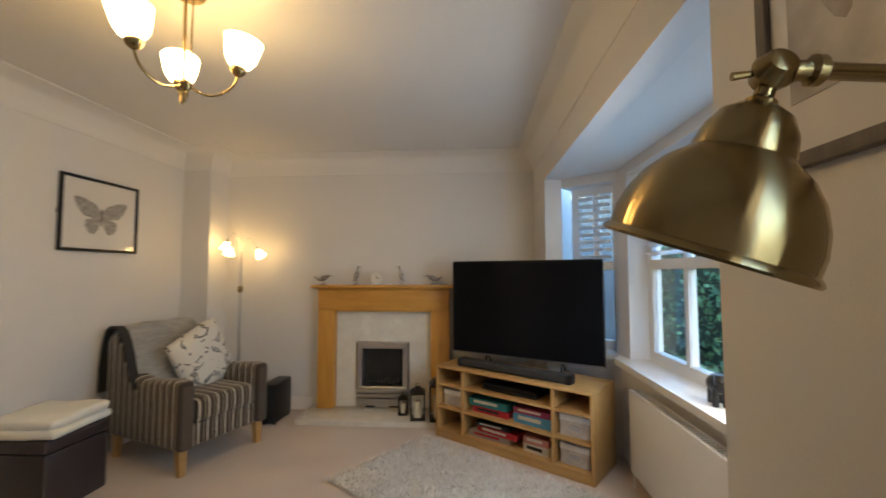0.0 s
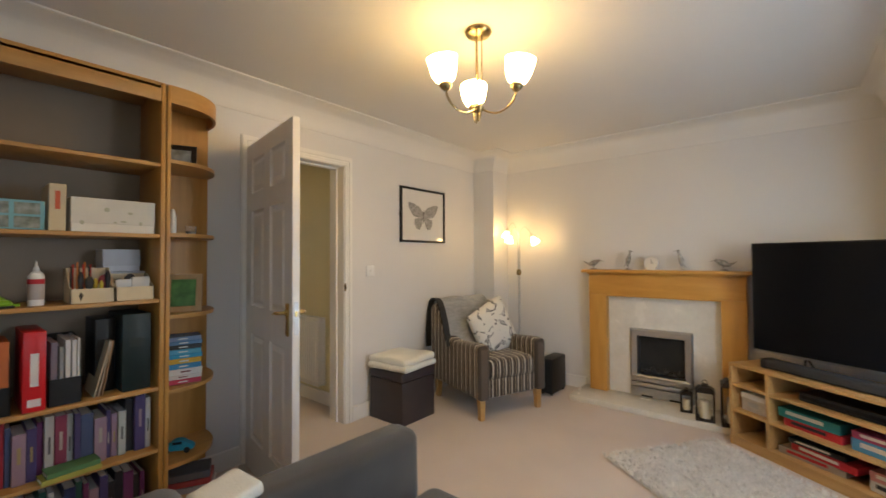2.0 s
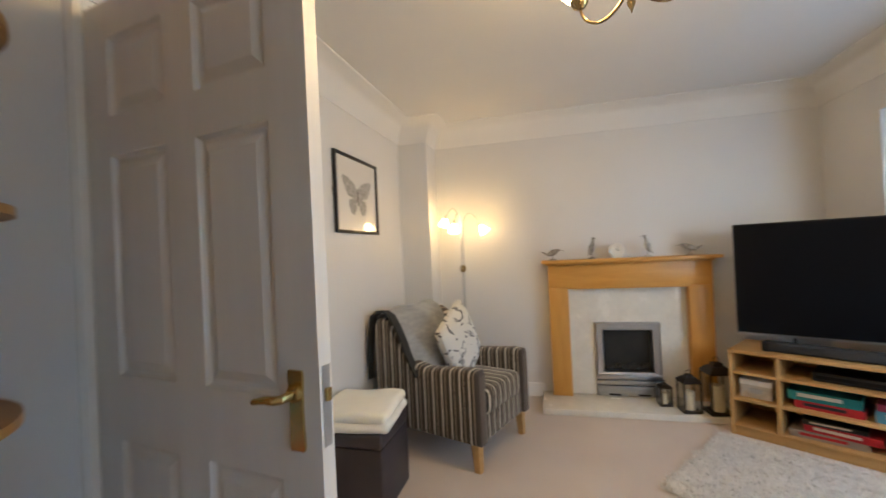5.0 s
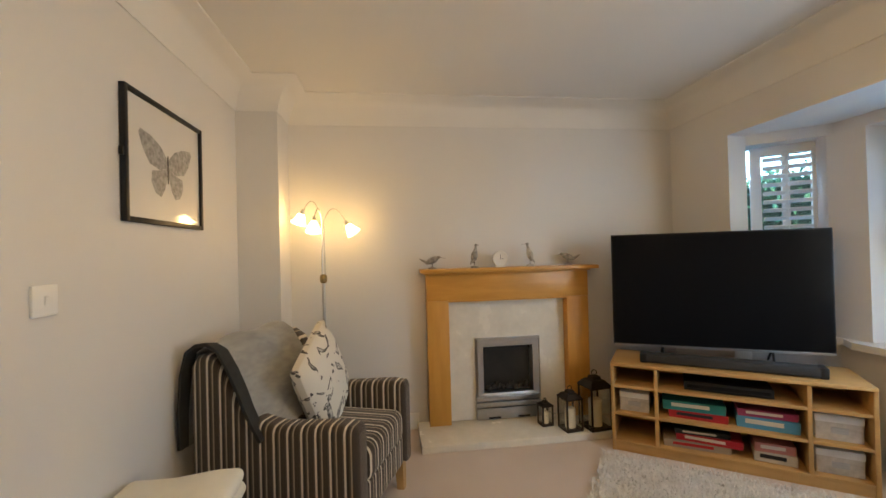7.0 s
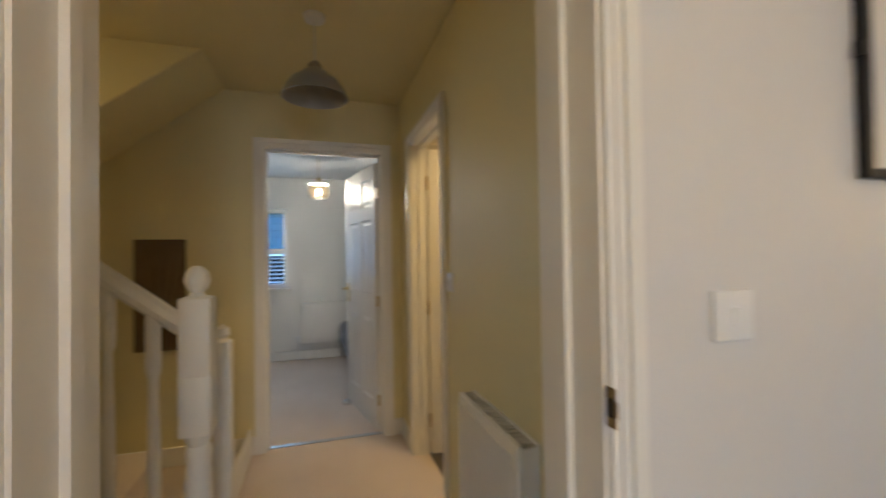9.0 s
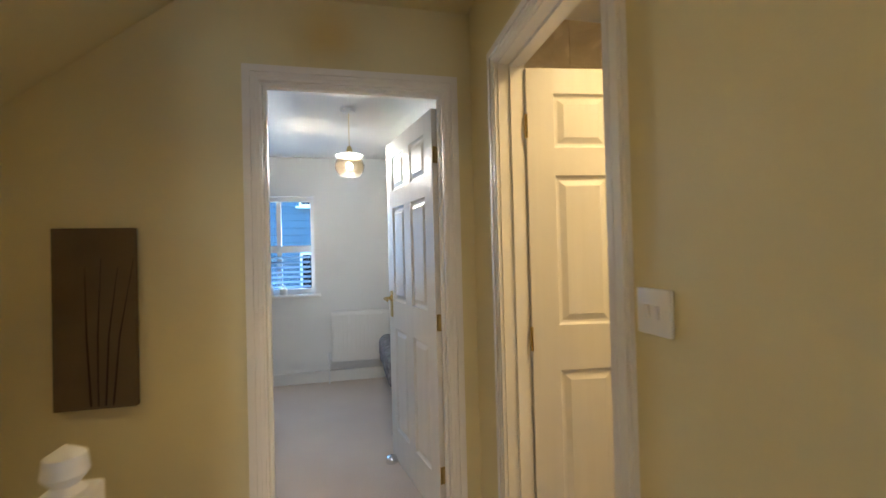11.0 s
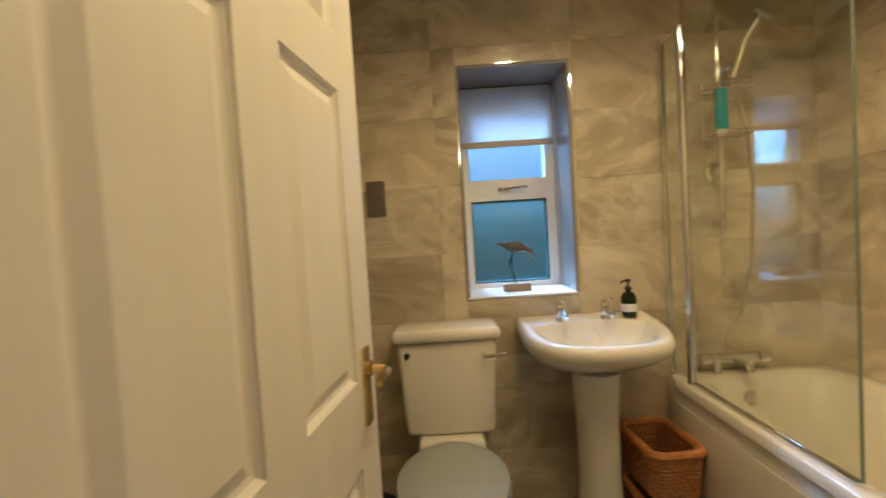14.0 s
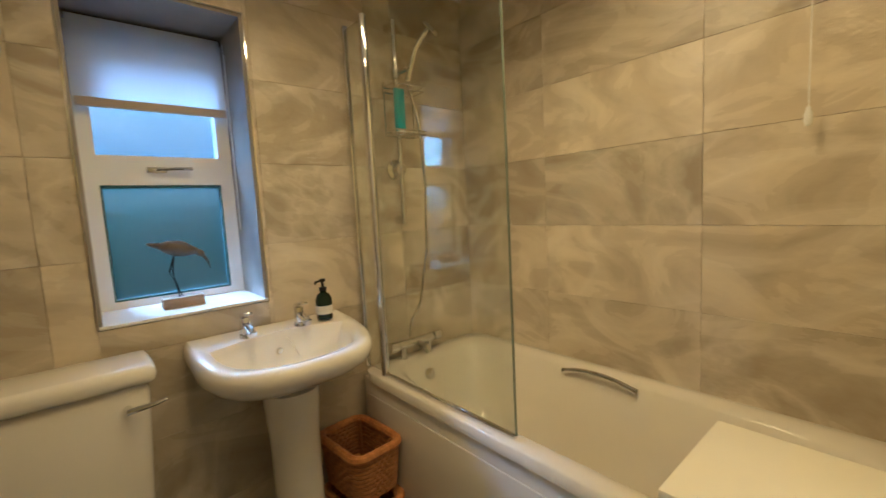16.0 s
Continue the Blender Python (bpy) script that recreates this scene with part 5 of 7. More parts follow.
def bookcase():
    t = thing("bookcase", pose(0, 0, 0), "tall oak veneer bookcase full of books and boxes", "bookcase")
    y0, y1, x0, x1 = 0.17, 0.985, -2.215, -1.87
    part("side_panel", rbox(x0, x1, y0, y0 + 0.02, 0, 2.12, 0.003), OAKV, t)
    part("side_panel", rbox(x0, x1, y1 - 0.02, y1, 0, 2.12, 0.003), OAKV, t)
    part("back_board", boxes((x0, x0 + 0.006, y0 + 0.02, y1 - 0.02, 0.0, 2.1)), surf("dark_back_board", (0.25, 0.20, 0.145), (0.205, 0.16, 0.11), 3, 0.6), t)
    for z in SHELF_Z:
        part("shelf", rbox(x0 + 0.006, x1 - 0.006, y0 + 0.02, y1 - 0.02, z, z + 0.018, 0.003), OAK, t)
    part("top_panel", rbox(x0, x1 - 0.002, y0 + 0.02, y1 - 0.02, 2.09, 2.108, 0.003), OAK, t)
    part("pelmet", rbox(x1 - 0.022, x1 - 0.002, y0 + 0.02, y1 - 0.02, 2.03, 2.122, 0.004), OAK, t)
    part("plinth", rbox(x1 - 0.03, x1 - 0.012, y0 + 0.02, y1 - 0.02, 0, 0.06, 0.002), OAK, t)


bookcase()


def quarter(z0, z1, r=0.0, inner=0.0):
    """A rounded end shelf between the bookcase side and the wall."""
    n = 14
    cx, cy, a, b = -2.214, 1.005, 0.335 + r, 0.295 + r
    pts = [(cx + a * math.cos(i * math.pi / 2 / n) ** 0.85, cy + b * math.sin(i * math.pi / 2 / n) ** 0.85) for i in range(n + 1)]
    if inner:
        ia, ib = a - inner, b - inner
        back = [(cx + ia * math.cos(i * math.pi / 2 / n) ** 0.85, cy + ib * math.sin(i * math.pi / 2 / n) ** 0.85) for i in range(n + 1)]
        return prism(pts + back[::-1], z0, z1)
    return prism(pts + [(cx, cy)], z0, z1)


def end_unit():
    t = thing("corner_shelf", pose(0, 0, 0), "oak veneer end shelf with rounded front edges", "shelf")
    part("side_panel", rbox(-2.215, -1.868, 0.988, 1.006, 0, 2.12, 0.003), OAKV, t)
    part("back_board", boxes((-2.2195, -2.2135, 1.006, 1.30, 0.0, 2.10)), OAKV, t)
    for z in END_Z:
        part("shelf", quarter(z, z + 0.018), OAK, t, smooth=50)
    part("top_panel", quarter(2.10, 2.118), OAK, t, smooth=50)
    part("pelmet", quarter(2.035, 2.122, 0.004, 0.014), OAK, t, smooth=50)


END_Z = (0.05, 0.262, 0.622, 0.982, 1.382, 1.742)
end_unit()


def book(m, h, w, d, c, stripe=None, lying=False):
    """A book standing with its spine to the front: local x across the spine, y inwards."""
    t = thing("book", m, "%s book %s" % (tone(c), "lying on the shelf" if lying else "standing on the bookcase shelf"), "book", "books on the shelves")
    k = paint(c)
    part("cover", merge(rbox(-w / 2, w / 2, 0, 0.004, 0, h, 0.0015, 1), boxes((-w / 2, -w / 2 + 0.002, 0.003, d, 0, h), (w / 2 - 0.002, w / 2, 0.003, d, 0, h))), k, t, smooth=0)
    part("page_block", boxes((-w / 2 + 0.002, w / 2 - 0.002, 0.004, d - 0.004, 0.003, h - 0.003)), PAPER, t, smooth=0)
    if stripe:
        part("spine_title", boxes((-w * 0.13, w * 0.13, -0.0012, -0.0002, h * (0.22 + w * 5), h * (0.42 + w * 8))), paint(stripe), t, smooth=0)


def tone(c):
    r, g, b = c
    if max(c) < 0.06:
        return "black"
    if min(c) > 0.4:
        return "white"
    if max(c) - min(c) < 0.06:
        return "grey"
    if r > 1.6 * g and r > 1.6 * b:
        return "red"
    if b > r and b > g:
        return "blue"
    if g > r:
        return "green"
    return "tan"


def on_shelf(y, z, x=-1.89, turn=0.0):
    """Local x along the shelf (towards -y world is left of the viewer), front towards the room."""
    return pose(x, y, z, 0, 0, 90 + turn)


BOOKC = [(0.02, 0.02, 0.025), (0.30, 0.02, 0.03), (0.03, 0.04, 0.12), (0.45, 0.42, 0.38), (0.13, 0.03, 0.10), (0.035, 0.03, 0.03), (0.03, 0.09, 0.07), (0.07, 0.05, 0.14), (0.07, 0.09, 0.17), (0.22, 0.04, 0.08), (0.50, 0.48, 0.46), (0.30, 0.20, 0.26), (0.42, 0.44, 0.40), (0.02, 0.06, 0.09)]
_r = random.Random(21)


def book_row(y0, y1, z, hmin, hmax, dark=False):
    y = y1
    while y > y0:
        w = _r.uniform(0.016, 0.046)
        h = _r.uniform(hmin, hmax)
        c = _r.choice(BOOKC)
        st = _r.choice([(0.42, 0.38, 0.32), None, None, (0.36, 0.28, 0.12), (0.30, 0.22, 0.24)]) if sum(c) < 1 else (0.1, 0.09, 0.09)
        book(on_shelf(y - w / 2, z, -1.925 - _r.uniform(0, 0.03)), h, w - 0.001, 0.17, c, st)
        y -= w + 0.0005


book_row(0.22, 0.95, 0.381, 0.19, 0.255)
book_row(0.22, 0.93, 0.079, 0.18, 0.24)
for _y, _z, _c, _n in ((0.66, 0.381, (0.42, 0.40, 0.08), 0.19), (0.665, 0.402, (0.10, 0.22, 0.09), 0.17), (0.36, 0.381, (0.55, 0.47, 0.03), 0.16)):
    book(on_shelf(_y - _n / 2, _z, -1.84, 4) @ pose(0, 0, 0.01, 0, 90, 0), _n, 0.02, 0.085, _c, None, True)
# red lever arch file and magazine files
_f = thing("lever_arch_file", on_shelf(0.545, 0.67, -1.885), "red lever arch file with white spine lettering", "file")
part("case", rbox(-0.034, 0.034, 0, 0.28, 0, 0.315, 0.003), paint((0.55, 0.015, 0.02), 0.35), _f)
for _z, _h in ((0.10, 0.13), (0.02, 0.03)):
    part("spine_mark", boxes((-0.012 if _h > 0.1 else -0.02, 0.012 if _h > 0.1 else 0.02, -0.0015, -0.0003, _z, _z + _h)), paint((0.72, 0.66, 0.64)), _f, "white printed bar")


def magazine_file(y, w, contents):
    t = thing("magazine_file", on_shelf(y, 0.67, -1.90), "black card magazine file holding papers and books", "magazine file", "magazine files")
    part("holder", merge(boxes((-w / 2, w / 2, 0, 0.004, 0, 0.11), (-w / 2, w / 2, 0.004, 0.25, 0, 0.004), (-w / 2, w / 2, 0.246, 0.25, 0.004, 0.27)),
                         *[moved(prism([(0, 0.004), (0.25, 0.004), (0.25, 0.27), (0.14, 0.27), (0, 0.11)], -0.002, 0.002), Matrix.Translation((x, 0, 0)) @ Matrix(((0, 0, 1, 0), (1, 0, 0, 0), (0, 1, 0, 0), (0, 0, 0, 1)))) for x in (-w / 2 + 0.002, w / 2 - 0.002)]), BLACK, t, smooth=0)
    for x, bw, h, c in contents:
        part("magazine", boxes((x - bw / 2, x + bw / 2, 0.008, 0.22, 0.005, h)), paint(c), t, smooth=0)


magazine_file(0.64, 0.105, [(-0.035, 0.02, 0.26, (0.20, 0.17, 0.22)), (-0.012, 0.012, 0.24, (0.3, 0.29, 0.28)), (0.008, 0.016, 0.265, (0.62, 0.6, 0.58)), (0.028, 0.014, 0.262, (0.6, 0.6, 0.62)), (0.042, 0.008, 0.268, (0.62, 0.6, 0.58))])
magazine_file(0.40, 0.165, [(-0.06, 0.02, 0.24, (0.16, 0.16, 0.18)), (-0.03, 0.028, 0.27, (0.10, 0.13, 0.18)), (0.0, 0.01, 0.275, (0.55, 0.45, 0.28)), (0.045, 0.062, 0.285, (0.46, 0.13, 0.035))])
_t = thing("box_file", on_shelf(0.885, 0.67, -1.90), "tall dark green box file", "box file")
part("case", rbox(-0.055, 0.055, 0, 0.27, 0, 0.35, 0.003), paint((0.012, 0.022, 0.022), 0.4), _t)
part("spine_label", boxes((-0.03, 0.03, -0.001, 0.0003, 0.2, 0.24)), paint((0.02, 0.03, 0.03)), _t)
_t = thing("box_file", on_shelf(0.79, 0.67, -1.99), "black box file at the back of the shelf", "box file")
part("case", rbox(-0.04, 0.035, 0, 0.2, 0, 0.33, 0.003), paint((0.01, 0.01, 0.011), 0.4), _t)
part("spine_label", boxes((-0.025, 0.025, -0.001, 0.0003, 0.2, 0.24)), paint((0.02, 0.02, 0.02)), _t)
for _i, (_a, _c) in enumerate((((13), (0.60, 0.50, 0.34)), ((11), (0.45, 0.36, 0.26)), ((9), (0.40, 0.20, 0.08)))):
    solid("card_folder", boxes((-0.002, 0.002, 0, 0.2, 0, 0.24)), paint(_c), "thin card folder leaning on the shelf", "folder", "leaning folders", m=on_shelf(0.735 + 0.014 * _i, 0.671, -1.91) @ pose(0, 0, 0, 0, _a, 0))

# desk organiser, bottle, basket
_d = thing("desk_organiser", on_shelf(0.80, 1.085, -1.90), "light wooden desk organiser full of pens and papers", "organiser")
for _x0, _x1, _h in ((-0.15, 0.0, 0.15), (0.004, 0.15, 0.12)):
    part("compartment", merge(boxes((_x0, _x1, 0, 0.005, 0, 0.062), (_x0, _x1, 0.15, 0.155, 0, _h), (_x0, _x1, 0.005, 0.15, 0, 0.005)),
                              *[moved(prism([(0.0, 0.0), (0.155, 0.0), (0.155, _h), (0.10, _h), (0.04, 0.075), (0, 0.062)], -0.002, 0.002), Matrix.Translation((x, 0, 0)) @ Matrix(((0, 0, 1, 0), (1, 0, 0, 0), (0, 1, 0, 0), (0, 0, 0, 1)))) for x in (_x0 + 0.002, _x1 - 0.002)]), CARD, _d, smooth=0)
for _i in range(8):
    _x = -0.14 + 0.010 * _i
    solid("pencil", tube([(0, 0, 0), (0.004, 0.02, 0.15 + 0.01 * (_i % 3))], 0.0035, 6), paint(((0.03, 0.025, 0.025), (0.5, 0.05, 0.03), (0.6, 0.2, 0.04))[_i % 3]), "painted pencil in the desk organiser", "pencil", "pencils", m=on_shelf(0.80, 1.091, -1.90) @ pose(_x, 0.06 + 0.03 * (_i % 2), 0))
for _x, _c, _w, _h, _y in ((-0.115, (0.03, 0.025, 0.025), 0.014, 0.13, 0.012), (-0.045, (0.6, 0.5, 0.05), 0.01, 0.09, 0.012), (-0.02, (0.03, 0.025, 0.03), 0.013, 0.135, 0.03), (0.07, (0.05, 0.05, 0.06), 0.03, 0.115, 0.06), (-0.085, (0.05, 0.045, 0.04), 0.02, 0.11, 0.02), (-0.062, (0.5, 0.36, 0.03), 0.012, 0.10, 0.03), (-0.03, (0.3, 0.05, 0.06), 0.025, 0.115, 0.05), (0.04, (0.58, 0.58, 0.58), 0.03, 0.09, 0.03), (0.105, (0.66, 0.64, 0.6), 0.035, 0.10, 0.03)):
    solid("trinket", rbox(-_w, _w, 0, 0.02, 0, _h, 0.004) if min(_c) > 0.5 else moved(lathe([(0, 0), (0.85, 0.02), (1.0, 0.22), (0.7, 0.45), (0.55, 0.52), (0.8, 0.68), (0.75, 0.86), (0.35, 0.97), (0, 1.0)], 12), Matrix.Diagonal((_w, min(_w, 0.018), _h, 1))), paint(_c), "small coloured keepsake in the desk organiser", "keepsake", "keepsakes", m=on_shelf(0.80, 1.091, -1.90) @ pose(_x, _y, 0))
carton("gadget_box", on_shelf(0.865, 1.085, -2.06), 0.175, 0.13, 0.13, (0.50, 0.54, 0.64), "pale blue card box behind the desk organiser", (0.66, 0.67, 0.68))
carton("gadget_box", on_shelf(0.86, 1.216, -2.06, 2), 0.145, 0.12, 0.105, (0.60, 0.63, 0.70), "smaller pale blue card box stacked on another")
solid("card_reader", rbox(-0.045, 0.045, 0, 0.03, 0, 0.085, 0.005), BLACK, "small black gadget standing in the desk organiser", "gadget", m=on_shelf(0.855, 1.091, -1.955))
_sp = thing("spray_bottle", on_shelf(0.552, 1.085, -1.95) @ Matrix.Diagonal((0.8, 0.8, 0.85, 1)), "white plastic bottle with a red label", "bottle")
part("body", lathe([(0, 0), (0.03, 0), (0.032, 0.006), (0.032, 0.14), (0.024, 0.158), (0.012, 0.165), (0.012, 0.17), (0, 0.17)], 22), UPVC, _sp)
part("label", lathe([(0.0325, 0.03), (0.0328, 0.031), (0.0328, 0.128), (0.0325, 0.129)], 22), paint((0.45, 0.40, 0.38)), _sp)
part("label_band", lathe([(0.033, 0.105), (0.0334, 0.106), (0.0334, 0.127), (0.033, 0.128)], 22), paint((0.5, 0.03, 0.04)), _sp)
part("nozzle", lathe([(0.013, 0.168), (0.013, 0.18), (0.006, 0.19), (0.003, 0.215), (0, 0.216)], 16), UPVC, _sp)


def wire_basket():
    t = thing("wire_basket", on_shelf(0.33, 1.085, -1.92), "dark wire tray with small things in it", "basket")
    for z in (0.012, 0.05, 0.09, 0.13):
        part("hoop", tube([(-0.10, 0, z), (0.10, 0, z), (0.10, 0.16, z), (-0.10, 0.16, z), (-0.10, 0, z)], 0.0022, 6), BRONZE, t)
    for i in range(9):
        x = -0.10 + 0.025 * i
        for y in (0.0, 0.16):
            part("wire", tube([(x, y, 0.004), (x, y, 0.13)], 0.0016, 5), BRONZE, t)
    part("tray", rbox(-0.13, 0.16, -0.02, 0.18, 0.0, 0.008, 0.003), BLACK, t)


wire_basket()
solid("toy_frog", merge(lathe([(0, 0), (0.02, 0.004), (0.026, 0.016), (0.018, 0.030), (0, 0.034)], 14), tube([(0, 0, 0.03), (-0.03, 0.0, 0.05), (-0.05, 0, 0.048)], 0.006, 8, radii=[0.009, 0.007, 0.003]), tube([(0.01, 0, 0.01), (0.045, 0, 0.008)], 0.006, 8)),
      paint((0.22, 0.42, 0.03), 0.35), "bright green plastic toy on the shelf", "toy", m=on_shelf(0.46, 1.085, -1.93))
# boxes on the shelf above
carton("keepsake_box", on_shelf(0.80, 1.393, -1.905), 0.30, 0.2, 0.148, (0.74, 0.70, 0.61), "cream gift box printed with small flowers on the shelf")
for _x, _z, _w, _h in ((-0.115, 0.04, 0.014, 0.028), (-0.03, 0.10, 0.018, 0.03), (0.03, 0.05, 0.022, 0.014), (0.055, 0.09, 0.020, 0.016), (0.095, 0.045, 0.013, 0.026), (0.0, 0.045, 0.012, 0.012)):
    part("flower_print", lathe([(0, -0.0012), (_w * 0.35, -0.0012), (_w * 0.6, -0.0006), (_w * 0.55, 0.0)], 7, pose(_x, -0.0016, _z, -90, 0, 0) @ Matrix.Diagonal((1, _h / _w / 1.6, 1, 1))), paint((0.46, 0.45, 0.33)), bpy.data.objects["keepsake_box"])
solid("slim_box", rbox(-0.027, 0.027, 0, 0.2, 0, 0.195, 0.002, 1), paint((0.62, 0.52, 0.34)), "slim cream box standing upright", "box", m=on_shelf(0.607, 1.393, -1.90))
solid("slim_box_print", boxes((-0.008, 0.008, 0, 0.0012, 0.09, 0.165)), paint((0.6, 0.12, 0.05)), "red print on the slim cream box", "print", m=on_shelf(0.607, 1.393, -1.8985))
_pb = thing("picture_box", on_shelf(0.475, 1.393, -1.905), "blue card box printed with four landscape photographs", "box")
part("body", rbox(-0.095, 0.095, 0, 0.18, 0, 0.118, 0.002, 1), paint((0.20, 0.40, 0.46)), _pb)
for _x in (-0.044, 0.044):
    for _z in (0.03, 0.085):
        part("photo", boxes((_x - 0.037, _x + 0.037, -0.0015, 0.0, _z - 0.023, _z + 0.023)), surf("landscape_print", (0.30, 0.32, 0.28), (0.10, 0.11, 0.08), 30, 0.5), _pb)
carton("red_box", on_shelf(0.335, 1.393, -1.905), 0.07, 0.18, 0.12, (0.34, 0.03, 0.06), "dark red box with white lettering bars", (0.6, 0.55, 0.52))
solid("thin_folder", boxes((-0.20, 0.20, 0, 0.15, 0, 0.006)), paint((0.10, 0.06, 0.035)), "thin brown folder lying on the shelf", "folder", m=on_shelf(0.73, 1.734, -1.905))


def photo_frame(m, w, h, wood, art, label):
    t = thing("photo_frame", m @ pose(0, 0, 0, -14, 0, 0), label, "photo frame", "photo frames")
    f = 0.17 * w
    part("border", merge(rbox(-w / 2, -w / 2 + f, 0, 0.014, 0, h, 0.002, 1), rbox(w / 2 - f, w / 2, 0, 0.014, 0, h, 0.002, 1), rbox(-w / 2 + f, w / 2 - f, 0, 0.014, h - f, h, 0.002, 1), rbox(-w / 2 + f, w / 2 - f, 0, 0.014, 0, f, 0.002, 1)), wood, t)
    part("photo", boxes((-w / 2 + f, w / 2 - f, 0.006, 0.010, f, h - f)), art, t)
    part("prop", moved(boxes((-0.015, 0.015, 0.0, 0.003, 0.0, h * 0.8)), pose(0, 0.045, 0.006, 14, 0, 0)), wood, t)


photo_frame(on_shelf(1.10, 1.001, -1.99, -26), 0.17, 0.20, surf("brown_frame_wood", (0.40, 0.27, 0.13), (0.32, 0.21, 0.10), 9, 0.5, stretch=(6, 6, 1)), surf("green_photo", (0.10, 0.26, 0.07), (0.03, 0.10, 0.03), 16, 0.3), "light wood photo frame with a green picture")
photo_frame(on_shelf(1.09, 1.761, -2.02, -25), 0.15, 0.12, BRONZE, surf("grey_photo", (0.42, 0.42, 0.40), (0.16, 0.16, 0.15), 18, 0.3), "dark photo frame on the end shelf")
_cols = [(0.46, 0.05, 0.09), (0.62, 0.58, 0.55), (0.62, 0.6, 0.58), (0.06, 0.24, 0.46), (0.60, 0.36, 0.04), (0.05, 0.28, 0.46), (0.10, 0.34, 0.50), (0.03, 0.035, 0.04), (0.10, 0.20, 0.34), (0.16, 0.22, 0.34)]
_z = 0.642
for _i, _c in enumerate(_cols):
    _h = (0.024, 0.022, 0.03, 0.026, 0.026, 0.022, 0.024, 0.022, 0.02, 0.022)[_i]
    book(on_shelf(1.02 + 0.003 * (_i % 3), _z, -1.955, -12) @ pose(0, 0, _h / 2, 0, 90, 0) @ pose(0, 0, 0, 0, 0, 0), 0.15, _h - 0.001, 0.12, _c, (0.62, 0.6, 0.56) if sum(_c) < 1.2 else (0.2, 0.1, 0.1), True)
    _z += _h
_g = thing("tea_light_glass", pose(-2.06, 1.16, 1.401), "clear glass tumbler on the end shelf", "glass")
part("tumbler", lathe([(0, 0), (0.024, 0), (0.027, 0.05), (0.025, 0.05), (0.022, 0.005), (0, 0.005)], 18), GLASS, _g)
part("wax", lathe([(0, 0.006), (0.021, 0.006), (0.022, 0.02), (0, 0.02)], 16), CANDLE, _g)
solid("candle_stub", lathe([(0, 0), (0.016, 0), (0.016, 0.08), (0.008, 0.12), (0, 0.125)], 16), PAPER, "white cone candle on the end shelf", "candle", m=pose(-1.95, 1.04, 1.401))


def toy_car():
    t = thing("toy_car", on_shelf(1.09, 0.281, -2.01, -30), "sky blue model car on the end shelf", "toy")
    blue = paint((0.04, 0.30, 0.46), 0.25)
    side = [(-0.075, 0.016), (-0.078, 0.030), (-0.06, 0.042), (-0.035, 0.046), (-0.02, 0.064), (0.02, 0.066), (0.045, 0.048), (0.07, 0.036), (0.078, 0.022), (0.075, 0.012)]
    bm = moved(prism(side, -0.027, 0.027), Matrix(((1, 0, 0, 0), (0, 0, 1, 0), (0, 1, 0, 0), (0, 0, 0, 1))))
    bmesh.ops.recalc_face_normals(bm, faces=list(bm.faces))
    bmesh.ops.bevel(bm, geom=list(bm.edges), offset=0.005, segments=2, affect="EDGES", clamp_overlap=True)
    part("body", bm, blue, t, smooth=60)
    for s in (-1, 1):
        part("side_window", boxes((-0.018, 0.024, s * 0.0268 - 0.001, s * 0.0268 + 0.001, 0.047, 0.060)), SCREEN, t)
        for x in (-0.046, 0.046):
            part("wheel", moved(lathe([(0, -0.005), (0.014, -0.005), (0.015, 0), (0.014, 0.005), (0, 0.005)], 16), pose(x, s * 0.026, 0.015, 90, 0, 0)), BLACK, t)


toy_car()
for _i, (_c, _w, _h) in enumerate((((0.5, 0.45, 0.42), 0.03, 0.10), ((0.35, 0.05, 0.05), 0.03, 0.12), ((0.12, 0.12, 0.14), 0.035, 0.13))):
    solid("leaflet_pile", rbox(-0.1, 0.1, 0, 0.15, 0, _w, 0.003, 1), paint(_c), "pile of magazines on the lowest end shelf", "magazines", "magazine piles", m=on_shelf(1.13 - 0.005 * _i, 0.069 + 0.034 * _i, -1.96, -30 + 3 * _i))

# ---- hall ----


def turned(x, y, z0, z1, r, name, parent, square=0.0):
    """A turned post between two heights."""
    h = z1 - z0
    prof = [(0, z0), (r, z0), (r, z0 + h * 0.18), (r * 0.62, z0 + h * 0.21), (r * 0.85, z0 + h * 0.26), (r * 0.95, z0 + h * 0.40), (r * 0.68, z0 + h * 0.70), (r * 0.62, z0 + h * 0.78), (r * 0.9, z0 + h * 0.80), (r, z0 + h * 0.83), (r, z1), (0, z1)]
    return part(name, lathe(prof, 14, pose(x, y, 0)), GLOSS, parent)


